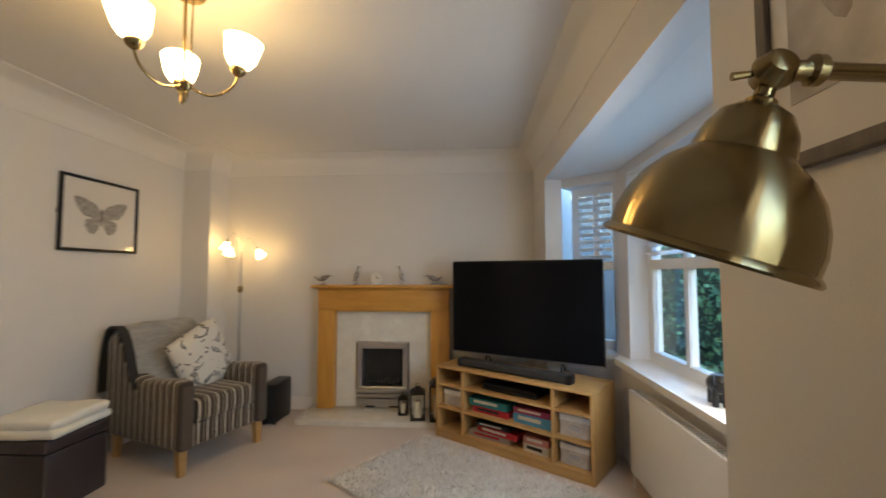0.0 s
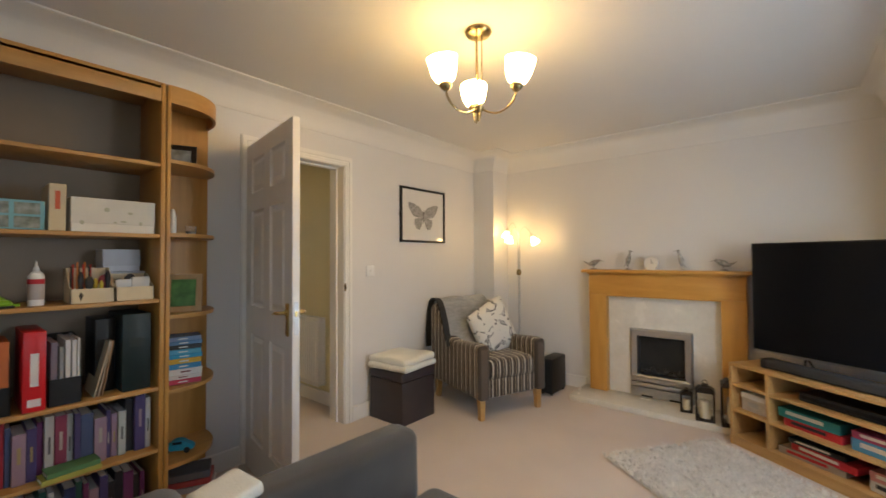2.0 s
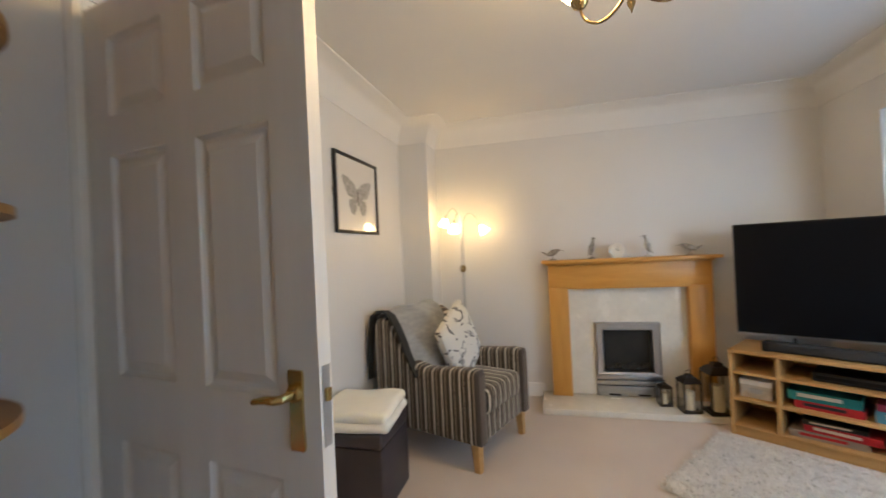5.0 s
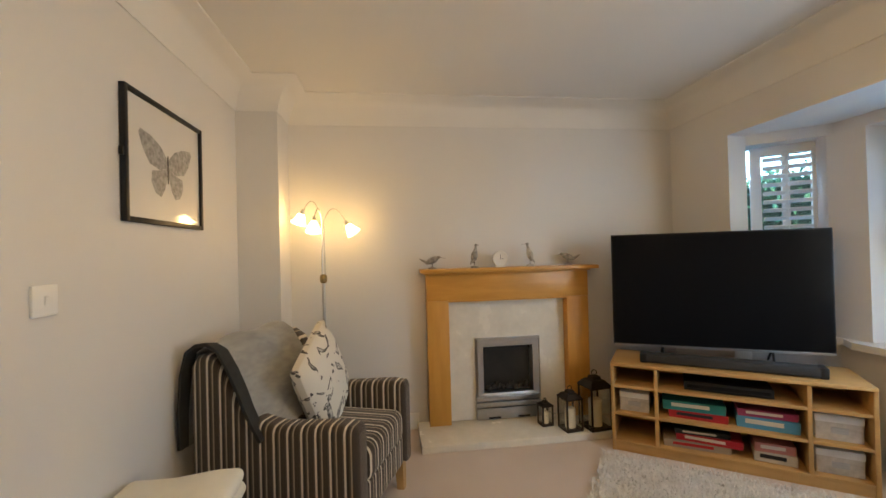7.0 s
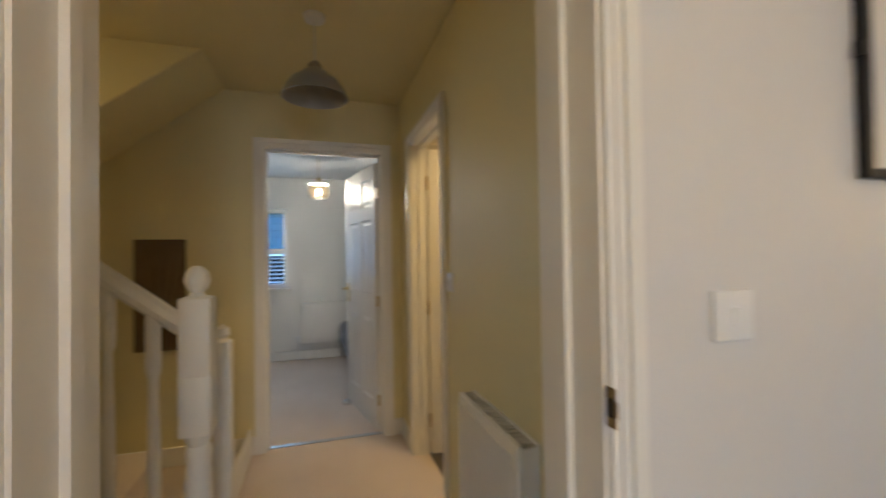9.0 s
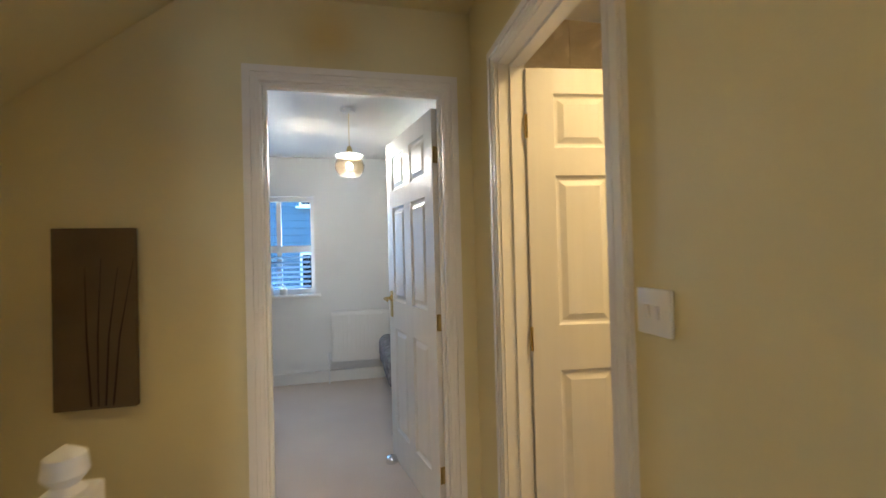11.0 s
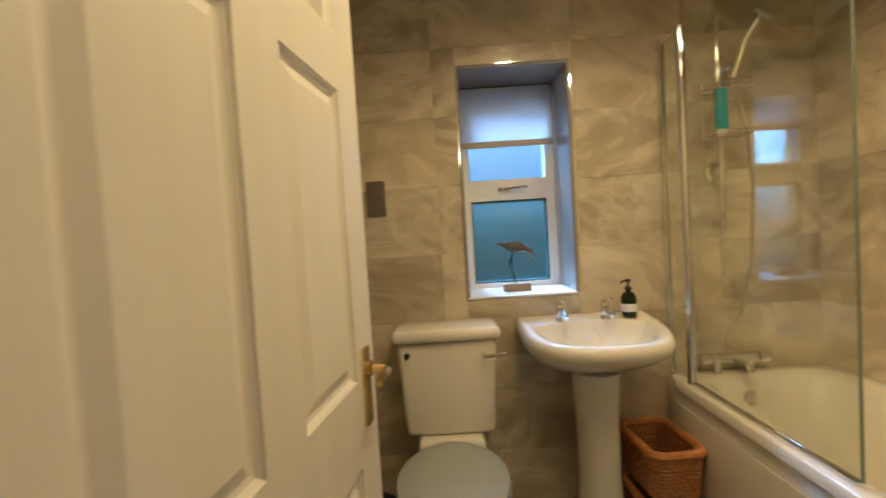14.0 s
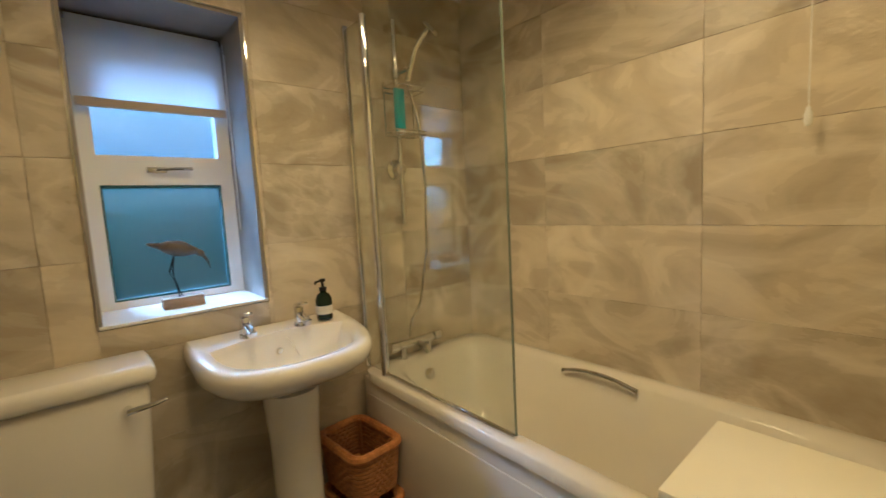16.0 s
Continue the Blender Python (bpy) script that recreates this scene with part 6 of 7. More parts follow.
def stairs():
    st = thing("staircase", pose(0, 0, 0), "carpeted staircase with white painted string", "stairs", kind="structure")
    for k in range(9):
        y1 = 1.36 - 0.225 * k
        part("step", rbox(-4.02, -3.14, y1 - 0.25, y1, 0.18 * k if k else 0.0, 0.18 * (k + 1), 0.012, 2), CARPET, st)
    part("string", moved(prism([(1.44, 0.0), (1.44, 0.22), (-0.70, 1.95), (-0.70, 1.62), (1.30, 0.0)], -0.014, 0.014), Matrix.Translation((-3.118, 0, 0)) @ Matrix(((0, 0, 1, 0), (1, 0, 0, 0), (0, 1, 0, 0), (0, 0, 0, 1)))), GLOSS, st)
    b = thing("banister", pose(0, 0, 0), "white painted banister with turned balusters and a ball-topped newel", "banister", kind="structure")
    newel = part("newel_post", merge(rbox(-3.165, -3.075, 1.468, 1.558, 0.0, 0.36, 0.006), rbox(-3.165, -3.075, 1.468, 1.558, 0.92, 1.165, 0.010),
                                     lathe([(0.043, 0.36), (0.030, 0.375), (0.037, 0.40), (0.043, 0.50), (0.034, 0.66), (0.038, 0.70), (0.030, 0.715), (0.043, 0.75), (0.040, 0.80), (0.043, 0.92)], 20, pose(-3.12, 1.513, 0)),
                                     rbox(-3.165, -3.075, 1.468, 1.558, 0.75, 0.93, 0.006)), GLOSS, b)
    part("newel_cap", lathe([(0, 1.160), (0.030, 1.162), (0.018, 1.178), (0.030, 1.192), (0.037, 1.215), (0.030, 1.243), (0.014, 1.258), (0, 1.26)], 22, pose(-3.12, 1.513, 0)), GLOSS, newel)
    part("newel_post", merge(rbox(-3.52, -3.45, 1.478, 1.542, 0.0, 0.96, 0.008)), GLOSS, b)
    part("newel_cap", lathe([(0, 0.955), (0.026, 0.957), (0.016, 0.97), (0.027, 0.985), (0.024, 1.01), (0, 1.025)], 18, pose(-3.485, 1.51, 0)), GLOSS, b)
    part("handrail", tube([(-3.12, 1.475, 1.075), (-3.12, 1.20, 1.29), (-3.12, -0.5, 2.25)], 0.030, 10), GLOSS, b)
    for k in range(9):
        y = 1.395 - 0.115 * k
        turned(-3.12, y, 0.20 + (1.44 - y) * 0.81, 1.06 + (1.475 - y) * 0.74, 0.021, "baluster", b)


stairs()
structure("ceiling_stairs", moved(prism([(1.30, LZ), (1.30, LZ + 0.02), (-0.9, LZ + 0.02), (-0.9, 0.62), (0.62, 1.86)], 0.0, 0.55), Matrix.Translation((HX, 0, 0)) @ Matrix(((0, 0, 1, 0), (1, 0, 0, 0), (0, 1, 0, 0), (0, 0, 0, 1)))), HALLWALL,
          "cream sloping underside of the upper flight beside the stairs", "ceiling")
structure("trim_stair", rbox(HX + 0.016, -4.03, 1.425, 1.45, 0.0, 0.17, 0.004), GLOSS, "white gloss board along the stair opening", "trim")


def pendant(m, label):
    t = thing("pendant_lamp", m, label, "lamp")
    part("ceiling_rose", lathe([(0, 0), (0.05, 0), (0.045, -0.022), (0.012, -0.03), (0, -0.03)], 22), UPVC, t)
    part("cord", tube([(0, 0, -0.02), (0, 0, -0.215)], 0.003, 6), UPVC, t)
    part("shade", lathe([(0.0, -0.212), (0.018, -0.214), (0.030, -0.228), (0.034, -0.246), (0.052, -0.258), (0.070, -0.276), (0.108, -0.304), (0.134, -0.342), (0.144, -0.372), (0.147, -0.378), (0.142, -0.378), (0.130, -0.342), (0.10, -0.306), (0.05, -0.268), (0, -0.25)], 34),
         surf("grey_metal_shade", (0.27, 0.255, 0.23), (0.24, 0.225, 0.20), 6, 0.4, 0.1), t, "unlit grey metal dome shade")


pendant(pose(-3.64, 1.865, LZ), "grey metal pendant lamp, switched off, in the hall")
radiator("radiator_hall", pose(-3.195, 2.393, 0, 0, 0, 0), 0.49, 0.16, 0.755, "white ribbed radiator on the hall wall", 14)
switch_plate(pose(-3.478, HY, 1.158, 0, 0, 0), 2, "white double light switch on the cream hall wall")


# Unseen lamp added over the stairs to brighten the hall.
def stair_fill_lamp():
    t = thing("hall_fill_lamp", pose(-3.70, 0.02, LZ), "unseen round opal lamp added above the stairs to brighten the hall", "lamp")
    part("base", lathe([(0, 0), (0.13, 0), (0.13, -0.018), (0, -0.018)], 30), UPVC, t)
    part("diffuser", lathe([(0.12, -0.018), (0.118, -0.035), (0.10, -0.058), (0.06, -0.074), (0, -0.08)], 30), STAIR_FILL, t, "glowing opal dome of the added lamp", smooth=60)


stair_fill_lamp()


def canvas(y0, y1, z0, z1, label):
    t = thing("canvas_print", pose(HX + 0.004, (y0 + y1) / 2, (z0 + z1) / 2, 0, 0, 90), label, "picture", "hall canvases")
    w, h = y1 - y0, z1 - z0
    part("canvas", rbox(-w / 2, w / 2, -0.028, 0, -h / 2, h / 2, 0.003), surf("brown_canvas", (0.16, 0.115, 0.06), (0.12, 0.085, 0.045), 5, 0.85, bump=0.3, bscale=300), t)
    for i in range(4):
        x = w * (-0.05 + 0.09 * i)
        part("painted_stem", tube([(x, -0.0285, -h * 0.48), (x + 0.012 * (i - 1), -0.0285, -h * 0.1), (x + 0.03 * (i - 0.5), -0.0285, h * (0.28 + 0.05 * (i % 2)))], 0.003, 5, radii=[0.004, 0.003, 0.001]), paint((0.04, 0.02, 0.015)), t)


canvas(0.80, 1.075, 0.72, 1.405, "brown canvas print of dark stems on the end wall")
canvas(0.33, 0.60, 0.37, 1.03, "second brown canvas print on the end wall")

# ---- bedroom ----


def bedroom_window():
    w = thing("window_4", pose(DX, 0, 0), "white bedroom window with four panes and a sill", "window", kind="structure")
    y0, y1, z0, z1 = BW
    x0, x1 = -0.15, -0.09
    zm = 1.36
    part("window_frame", boxes((x0, x1, y0, y0 + 0.045, z0, z1), (x0, x1, y1 - 0.045, y1, z0, z1), (x0, x1, y0 + 0.045, y1 - 0.045, z0, z0 + 0.05), (x0, x1, y0 + 0.045, y1 - 0.045, z1 - 0.045, z1), (x0, x1, y0 + 0.045, y1 - 0.045, zm - 0.035, zm + 0.035)), UPVC, w)
    ym = (y0 + y1) / 2
    part("glazing_bar", boxes((x0 + 0.01, x1 - 0.01, ym - 0.022, ym + 0.022, z0 + 0.05, zm - 0.035), (x0 + 0.01, x1 - 0.01, ym - 0.022, ym + 0.022, zm + 0.035, z1 - 0.045)), UPVC, w)
    for a, b in ((y0 + 0.045, ym - 0.022), (ym + 0.022, y1 - 0.045)):
        for c, d in ((z0 + 0.05, zm - 0.035), (zm + 0.035, z1 - 0.045)):
            p = part("pane", boxes((-0.122, -0.116, a, b, c, d)), GLASS, w)
            p.visible_shadow = False
    part("window_sill", rbox(-0.09, 0.045, y0 - 0.05, y1 + 0.05, z0 - 0.028, z0, 0.006), GLOSS, w)
    # Slats carry the window's blue skylight in their colour.
    for k in range(7):
        z = z0 + 0.075 + 0.05 * k
        part("slat", moved(boxes((-0.02, 0.02, y0 + 0.05, y1 - 0.05, -0.0015, 0.0015)), pose(-0.06, 0, z, 0, 28, 0)), surf("skylight_blue_slat", (0.24, 0.31, 0.42), None, 5, 0.5), w, "horizontal blind slat tinted with skylight blue")
    return w


bedroom_window()
for _y, _h in ((1.07, 0.14), (1.20, 0.10)):
    solid("sill_bottle", lathe([(0, 0), (0.032, 0), (0.034, 0.01), (0.034, _h * 0.6), (0.016, _h * 0.78), (0.014, _h), (0, _h)], 18), UPVC, "pale bottle standing on the bedroom sill", "bottle", "sill bottles", m=pose(DX + 0.005, _y, BW[2]))
radiator("radiator_bedroom", pose(-7.10, 1.66, 0, 0, 0, 90), 1.0, 0.22, 0.72, "white ribbed radiator under the bedroom wall", 24)


def globe():
    t = thing("globe_pendant", pose(-5.72, 1.884, 0), "glass globe pendant lamp, lit, in the bedroom", "lamp")
    part("ceiling_rose", lathe([(0, DZ), (0.05, DZ), (0.045, DZ - 0.022), (0, DZ - 0.03)], 22), UPVC, t)
    part("cord", tube([(0, 0, DZ - 0.02), (0, 0, 2.02)], 0.003, 6), BRASS, t)
    part("lamp_holder", lathe([(0, 2.03), (0.014, 2.028), (0.020, 2.005), (0.026, 1.98), (0, 1.98)], 16), BRASS, t)
    part("shade", lathe([(0.025, 1.985), (0.06, 1.972), (0.088, 1.94), (0.10, 1.90), (0.096, 1.865), (0.075, 1.83), (0.072, 1.832), (0.092, 1.866), (0.096, 1.90), (0.085, 1.938), (0.058, 1.968), (0.025, 1.980)], 30), GLOBE, t, "amber-tinted glass globe").visible_shadow = False
    part("cap", lathe([(0, 1.990), (0.03, 1.988), (0.080, 1.973), (0.090, 1.966), (0.080, 1.968), (0.0, 1.984)], 26), UPVC, t)
    part("bulb", lathe([(0, 1.915), (0.008, 1.913), (0.015, 1.905), (0.018, 1.89), (0.015, 1.876), (0, 1.868)], 18), BULB, t, "glowing bulb")


globe()


def bed():
    t = thing("bed", pose(-6.35, 3.06, 0), "bed with a grey throw, half hidden behind the door", "bed")
    part("mattress", rbox(-0.78, 0.75, -0.85, 0.85, 0.22, 0.43, 0.05, 3), PAPER, t, smooth=60)
    part("base", rbox(-0.76, 0.73, -0.83, 0.83, 0.05, 0.22, 0.01), SOFA, t)
    bm = rbox(-0.81, 0.30, -0.93, 0.85, 0.22, 0.47, 0.06, 4)
    bmesh.ops.subdivide_edges(bm, edges=[e for e in bm.edges if e.calc_length() > 0.2], cuts=9, use_grid_fill=True)
    for v in bm.verts:
        v.co += Vector((0.02 * noise.noise(v.co * 6), 0.02 * noise.noise(v.co * 7 + Vector((3, 0, 0))), 0.015 * noise.noise(v.co * 5)))
    part("bedspread", bm, surf("grey_pattern_spread", (0.34, 0.32, 0.32), (0.10, 0.095, 0.10), 22, 0.9, bump=0.5, bscale=120), t, "grey patterned throw", smooth=70)
    for x in (-0.7, 0.68):
        for y in (-0.75, 0.75):
            part("foot", lathe([(0, 0), (0.03, 0), (0.03, 0.05), (0, 0.05)], 10, pose(x, y, 0)), BLACK, t)


bed()
solid("door_stop", lathe([(0, 0), (0.036, 0), (0.037, 0.006), (0.034, 0.020), (0.034, 0.026), (0.028, 0.036), (0.012, 0.043), (0, 0.044)], 26), CHROME, "round chrome door stop on the bedroom carpet", "door stop", m=pose(-5.39, 2.10, 0.0))

# ---- bathroom ----


def toilet():
    t = thing("toilet", pose(-4.03, BY1 - 0.012, 0.022), "white close-coupled toilet with a grey-white lid", "toilet")
    bm = rbox(-0.195, 0.195, -0.185, -0.01, 0.46, 0.83, 0.025, 4)
    for v in bm.verts:
        k = (0.83 - v.co.z) / 0.37
        v.co.x *= 1 - 0.12 * k * k
    part("cistern", bm, CERAMIC, t, smooth=50)
    part("cistern_lid", rbox(-0.212, 0.212, -0.205, -0.004, 0.832, 0.885, 0.022, 4), CERAMIC, t, smooth=50)
    part("flush_lever", merge(tube([(0.14, -0.186, 0.775), (0.14, -0.212, 0.775), (0.20, -0.216, 0.780), (0.225, -0.214, 0.785)], 0.006, 8, radii=[0.011, 0.009, 0.006, 0.005])), CHROME, t, "chrome flush lever")

    part("cistern_plug", moved(lathe([(0, 0), (0.014, 0), (0.013, 0.006), (0, 0.008)], 16), pose(-0.155, -0.185, 0.785, 90, 0, 0)), CHROME, t)

    def ovals(rows, cy=-0.43):
        bm = bmesh.new()
        rings = []
        for a, f, b, z in rows:
            ring = []
            for i in range(32):
                th = 2 * math.pi * i / 32
                y = math.sin(th)
                ring.append(bm.verts.new((a * math.cos(th), cy + (b if y > 0 else f) * y, z)))
            rings.append(ring)
        for p, q in zip(rings, rings[1:]):
            for i in range(32):
                bm.faces.new((p[i], p[(i + 1) % 32], q[(i + 1) % 32], q[i]))
        bm.faces.new(rings[0])
        bm.faces.new(rings[-1])
        return bm
    part("pan", ovals([(0.11, 0.17, 0.24, -0.022), (0.105, 0.16, 0.23, 0.12), (0.12, 0.17, 0.24, 0.22), (0.165, 0.225, 0.25, 0.33), (0.18, 0.24, 0.25, 0.385), (0.178, 0.238, 0.25, 0.40)]), CERAMIC, t, smooth=60)
    part("shelf", rbox(-0.13, 0.13, -0.23, -0.01, 0.36, 0.46, 0.02, 3), CERAMIC, t)
    part("seat_ring", ovals([(0.186, 0.246, 0.235, 0.402), (0.19, 0.25, 0.24, 0.408), (0.19, 0.25, 0.24, 0.420), (0.186, 0.246, 0.235, 0.425)]), SEAT, t, smooth=60)
    part("seat_lid", ovals([(0.182, 0.242, 0.225, 0.4265), (0.187, 0.247, 0.23, 0.432), (0.186, 0.246, 0.23, 0.446), (0.16, 0.22, 0.21, 0.458), (0.08, 0.12, 0.11, 0.463)]), SEAT, t, "closed grey-white lid", smooth=60)
    for x in (-0.075, 0.075):
        part("hinge", tube([(x - 0.015, -0.205, 0.437), (x + 0.015, -0.205, 0.437)], 0.010, 10), CHROME, t)


toilet()


def basin():
    t = thing("pedestal_basin", pose(-3.455, BY1 - 0.012, 0), "white ceramic pedestal basin under the window", "basin")

    def shape(k, front=1.0):
        pts = []
        for i in range(40):
            th = math.pi + math.pi * i / 39
            pts.append((0.275 * k * math.copysign(abs(math.cos(th)) ** 0.72, math.cos(th)), -0.13 - (0.30 * k * front) * abs(math.sin(th)) ** 0.85))
        return pts
    bm = bmesh.new()
    rows = []
    for k, z, back, f in ((0.42, 0.70, -0.03, 0.52), (0.66, 0.73, -0.01, 0.72), (0.88, 0.772, -0.004, 0.90), (0.98, 0.808, -0.002, 0.98), (1.0, 0.838, 0.0, 1.0), (0.985, 0.858, 0.0, 0.99), (0.95, 0.866, -0.004, 0.965)):
        o = shape(k, f)
        rows.append([bm.verts.new((x, y, z)) for x, y in o] + [bm.verts.new((0.275 * k * s, back, z)) for s in (1, 0.5, 0, -0.5, -1)])
    # inner bowl, from the rim down
    def inner(kx, ky, cy, z):
        ring = []
        for i in range(40):
            th = math.pi + math.pi * i / 39
            ring.append(bm.verts.new((kx * math.copysign(abs(math.cos(th)) ** 0.8, math.cos(th)), cy - ky * abs(math.sin(th)) ** 0.85, z)))
        for s in (1, 0.5, 0, -0.5, -1):
            ring.append(bm.verts.new((kx * s, cy + 0.045 * (1 - s * s) + 0.004, z)))
        return ring
    for kx, ky, cy, z in ((0.225, 0.245, -0.135, 0.862), (0.212, 0.228, -0.14, 0.848), (0.18, 0.19, -0.15, 0.79), (0.10, 0.11, -0.19, 0.752), (0.03, 0.04, -0.22, 0.742)):
        rows.append(inner(kx, ky, cy, z))
    n = len(rows[0])
    for p, q in zip(rows, rows[1:]):
        for i in range(n):
            bm.faces.new((p[i], p[(i + 1) % n], q[(i + 1) % n], q[i]))
    bm.faces.new(rows[-1])
    bm.faces.new(rows[0])
    for v in bm.verts:
        if v.co.z > 0.82:
            v.co.z += 0.030 * min(1.0, max(0.0, (v.co.y + 0.30) / 0.25)) * (v.co.z - 0.82) / 0.046
    part("bowl", bm, CERAMIC, t, smooth=60)
    part("pedestal", lathe([(0, 0), (0.115, 0), (0.11, 0.03), (0.088, 0.09), (0.080, 0.30), (0.082, 0.55), (0.094, 0.71), (0, 0.71)], 30, pose(0, -0.165, 0)), CERAMIC, t, smooth=60)
    part("overflow", moved(lathe([(0, 0), (0.011, 0), (0.011, 0.004), (0.006, 0.004), (0, 0.002)], 16), pose(-0.005, -0.102, 0.822, 100, 0, 0)), CHROME, t)
    part("waste", lathe([(0, 0.736), (0.022, 0.737), (0.020, 0.741), (0, 0.739)], 18, pose(0, -0.215, 0)), CHROME, t)
    for x in (-0.10, 0.085):
        tap = part("tap", merge(rbox(x - 0.014, x + 0.014, -0.085, -0.057, 0.885, 0.955, 0.004), moved(rbox(-0.012, 0.012, -0.085, 0.012, -0.010, 0.010, 0.003), pose(x, -0.075, 0.930, 14, 0, 0)), lathe([(0, 0.884), (0.022, 0.885), (0.020, 0.897), (0, 0.897)], 18, pose(x, -0.071, 0))), CHROME, t, "square chrome pillar tap")
        part("tap_lever", moved(rbox(-0.013, 0.013, -0.055, 0.016, 0, 0.010, 0.003), pose(x, -0.075, 0.959, -12, 0, 0)), CHROME, tap)
    part("chain_stay", tube([(0.02, -0.085, 0.862), (0.035, -0.11, 0.845), (0.045, -0.15, 0.80)], 0.0015, 5), CHROME, t)


basin()
_sd = thing("soap_dispenser", pose(-3.275, 4.085, 0.893), "dark green glass soap bottle with a black pump", "soap bottle")
part("bottle", lathe([(0, 0), (0.028, 0), (0.030, 0.005), (0.030, 0.075), (0.022, 0.092), (0.012, 0.098), (0.012, 0.106), (0, 0.106)], 22), paint((0.012, 0.022, 0.012), 0.12), _sd)
part("label", lathe([(0.0305, 0.02), (0.0308, 0.021), (0.0308, 0.05), (0.0305, 0.051)], 22), PAPER, _sd, "white paper label")
part("pump", merge(lathe([(0, 0.106), (0.014, 0.106), (0.014, 0.118), (0.005, 0.12), (0.005, 0.138), (0.011, 0.14), (0.011, 0.15), (0, 0.15)], 16), tube([(0, 0, 0.144), (-0.03, -0.012, 0.143), (-0.036, -0.014, 0.136)], 0.0045, 8)), BLACK, _sd)


def bath():
    t = thing("bathtub", pose(BX1, 0, 0), "white acrylic bathtub with a side panel", "bathtub")
    y0, y1, w, z = BY0 + 0.01, BY1 - 0.012, 0.70, 0.62
    yc, h = (y0 + y1) / 2, (y1 - y0) / 2
    xc = -w / 2

    def loop(bm, a, b, zz, p, dy=0.0, dx=0.0):
        ring = []
        for i in range(48):
            th = 2 * math.pi * i / 48
            c, s = math.cos(th), math.sin(th)
            ring.append(bm.verts.new((xc + dx + a * math.copysign(abs(c) ** p, c), yc + dy + b * math.copysign(abs(s) ** p, s), zz)))
        return ring
    bm = bmesh.new()
    loops = [loop(bm, w / 2, h, z - 0.04, 0.12), loop(bm, w / 2, h, z - 0.006, 0.12), loop(bm, w / 2 - 0.008, h - 0.008, z, 0.12), loop(bm, w / 2 - 0.065, h - 0.075, z - 0.001, 0.32), loop(bm, w / 2 - 0.085, h - 0.10, z - 0.018, 0.36),
             loop(bm, w / 2 - 0.115, h - 0.15, z - 0.22, 0.42), loop(bm, w / 2 - 0.16, h - 0.23, z - 0.38, 0.5), loop(bm, w / 2 - 0.24, h - 0.34, z - 0.40, 0.6)]
    for p, q in zip(loops, loops[1:]):
        for i in range(48):
            bm.faces.new((p[i], p[(i + 1) % 48], q[(i + 1) % 48], q[i]))
    bm.faces.new(loops[-1])
    part("tub", bm, ACRYLIC, t, smooth=55)
    part("side_panel", merge(rbox(-w + 0.012, -w + 0.020, y0, y1, 0.08, z - 0.03, 0.003), rbox(-w + 0.006, -w + 0.013, y0 + 0.03, y1 - 0.03, 0.11, z - 0.10, 0.003), rbox(-w + 0.03, -w + 0.04, y0, y1, 0, 0.08, 0.002, 1)), ACRYLIC, t)
    part("overflow", moved(lathe([(0, 0), (0.026, 0), (0.026, 0.008), (0.018, 0.012), (0, 0.012)], 22), pose(-0.42, y1 - 0.118, z - 0.075, 78, 0, 0)), CHROME, t)
    part("waste", lathe([(0, z - 0.4), (0.032, z - 0.399), (0.03, z - 0.394), (0, z - 0.396)], 22, pose(-0.40, y1 - 0.42, 0)), CHROME, t)
    part("grab_handle", merge(tube(arc((-0.095, 3.565, z - 0.03), (-0.12, 3.41, z + 0.03), (-0.095, 3.265, z - 0.03), 14), 0.011, 10, radii=[0.013] + [0.010] * 13 + [0.013])), CHROME, t, "chrome grab handle")
    mx = part("mixer_tap", merge(tube([(-0.53, y1 - 0.05, z + 0.065), (-0.34, y1 - 0.05, z + 0.065)], 0.020, 14), tube([(-0.505, y1 - 0.05, z), (-0.505, y1 - 0.05, z + 0.06)], 0.015, 12), tube([(-0.365, y1 - 0.05, z), (-0.365, y1 - 0.05, z + 0.06)], 0.015, 12),
                                  tube([(-0.435, y1 - 0.06, z + 0.06), (-0.435, y1 - 0.13, z + 0.055), (-0.435, y1 - 0.14, z + 0.03)], 0.014, 12)), CHROME, t, "chrome bath mixer tap")
    for x in (-0.555, -0.315):
        part("tap_wheel", moved(lathe([(0, -0.02), (0.022, -0.02), (0.024, 0.0), (0.022, 0.02), (0, 0.02)], 14), pose(x, y1 - 0.05, z + 0.065, 0, 90, 0)), CHROME, mx)


bath()


def shower_screen():
    t = thing("shower_screen", pose(-3.065, 0, 0.622), "folding glass bath screen with chrome posts", "shower screen")
    part("wall_profile", rbox(-0.012, 0.012, 4.150, 4.164, 0.0, 1.40, 0.004), CHROME, t)
    p = part("glass_panel", boxes((-0.003, 0.003, 4.03, 4.150, 0.012, 1.38)), SCREENGLASS, t)
    p.visible_shadow = False
    part("hinge_post", merge(tube([(0, 4.018, 0.0), (0, 4.018, 1.39)], 0.018, 20)), CHROME, t)
    p = part("glass_panel", boxes((-0.003, 0.003, 3.348, 4.006, 0.012, 1.62)), SCREENGLASS, t)
    p.visible_shadow = False
    part("bottom_seal", rbox(-0.009, 0.009, 3.348, 4.006, 0.0, 0.014, 0.003), CHROME, t)
    part("edge_seal", boxes((-0.0035, 0.0035, 3.345, 3.348, 0.012, 1.62)), paint((0.20, 0.24, 0.20), 0.2), t)
    part("knob", lathe([(0, 0), (0.012, 0), (0.016, 0.012), (0.010, 0.024), (0, 0.024)], 14, pose(0.0, 4.03, 0.42)), CHROME, t)


shower_screen()


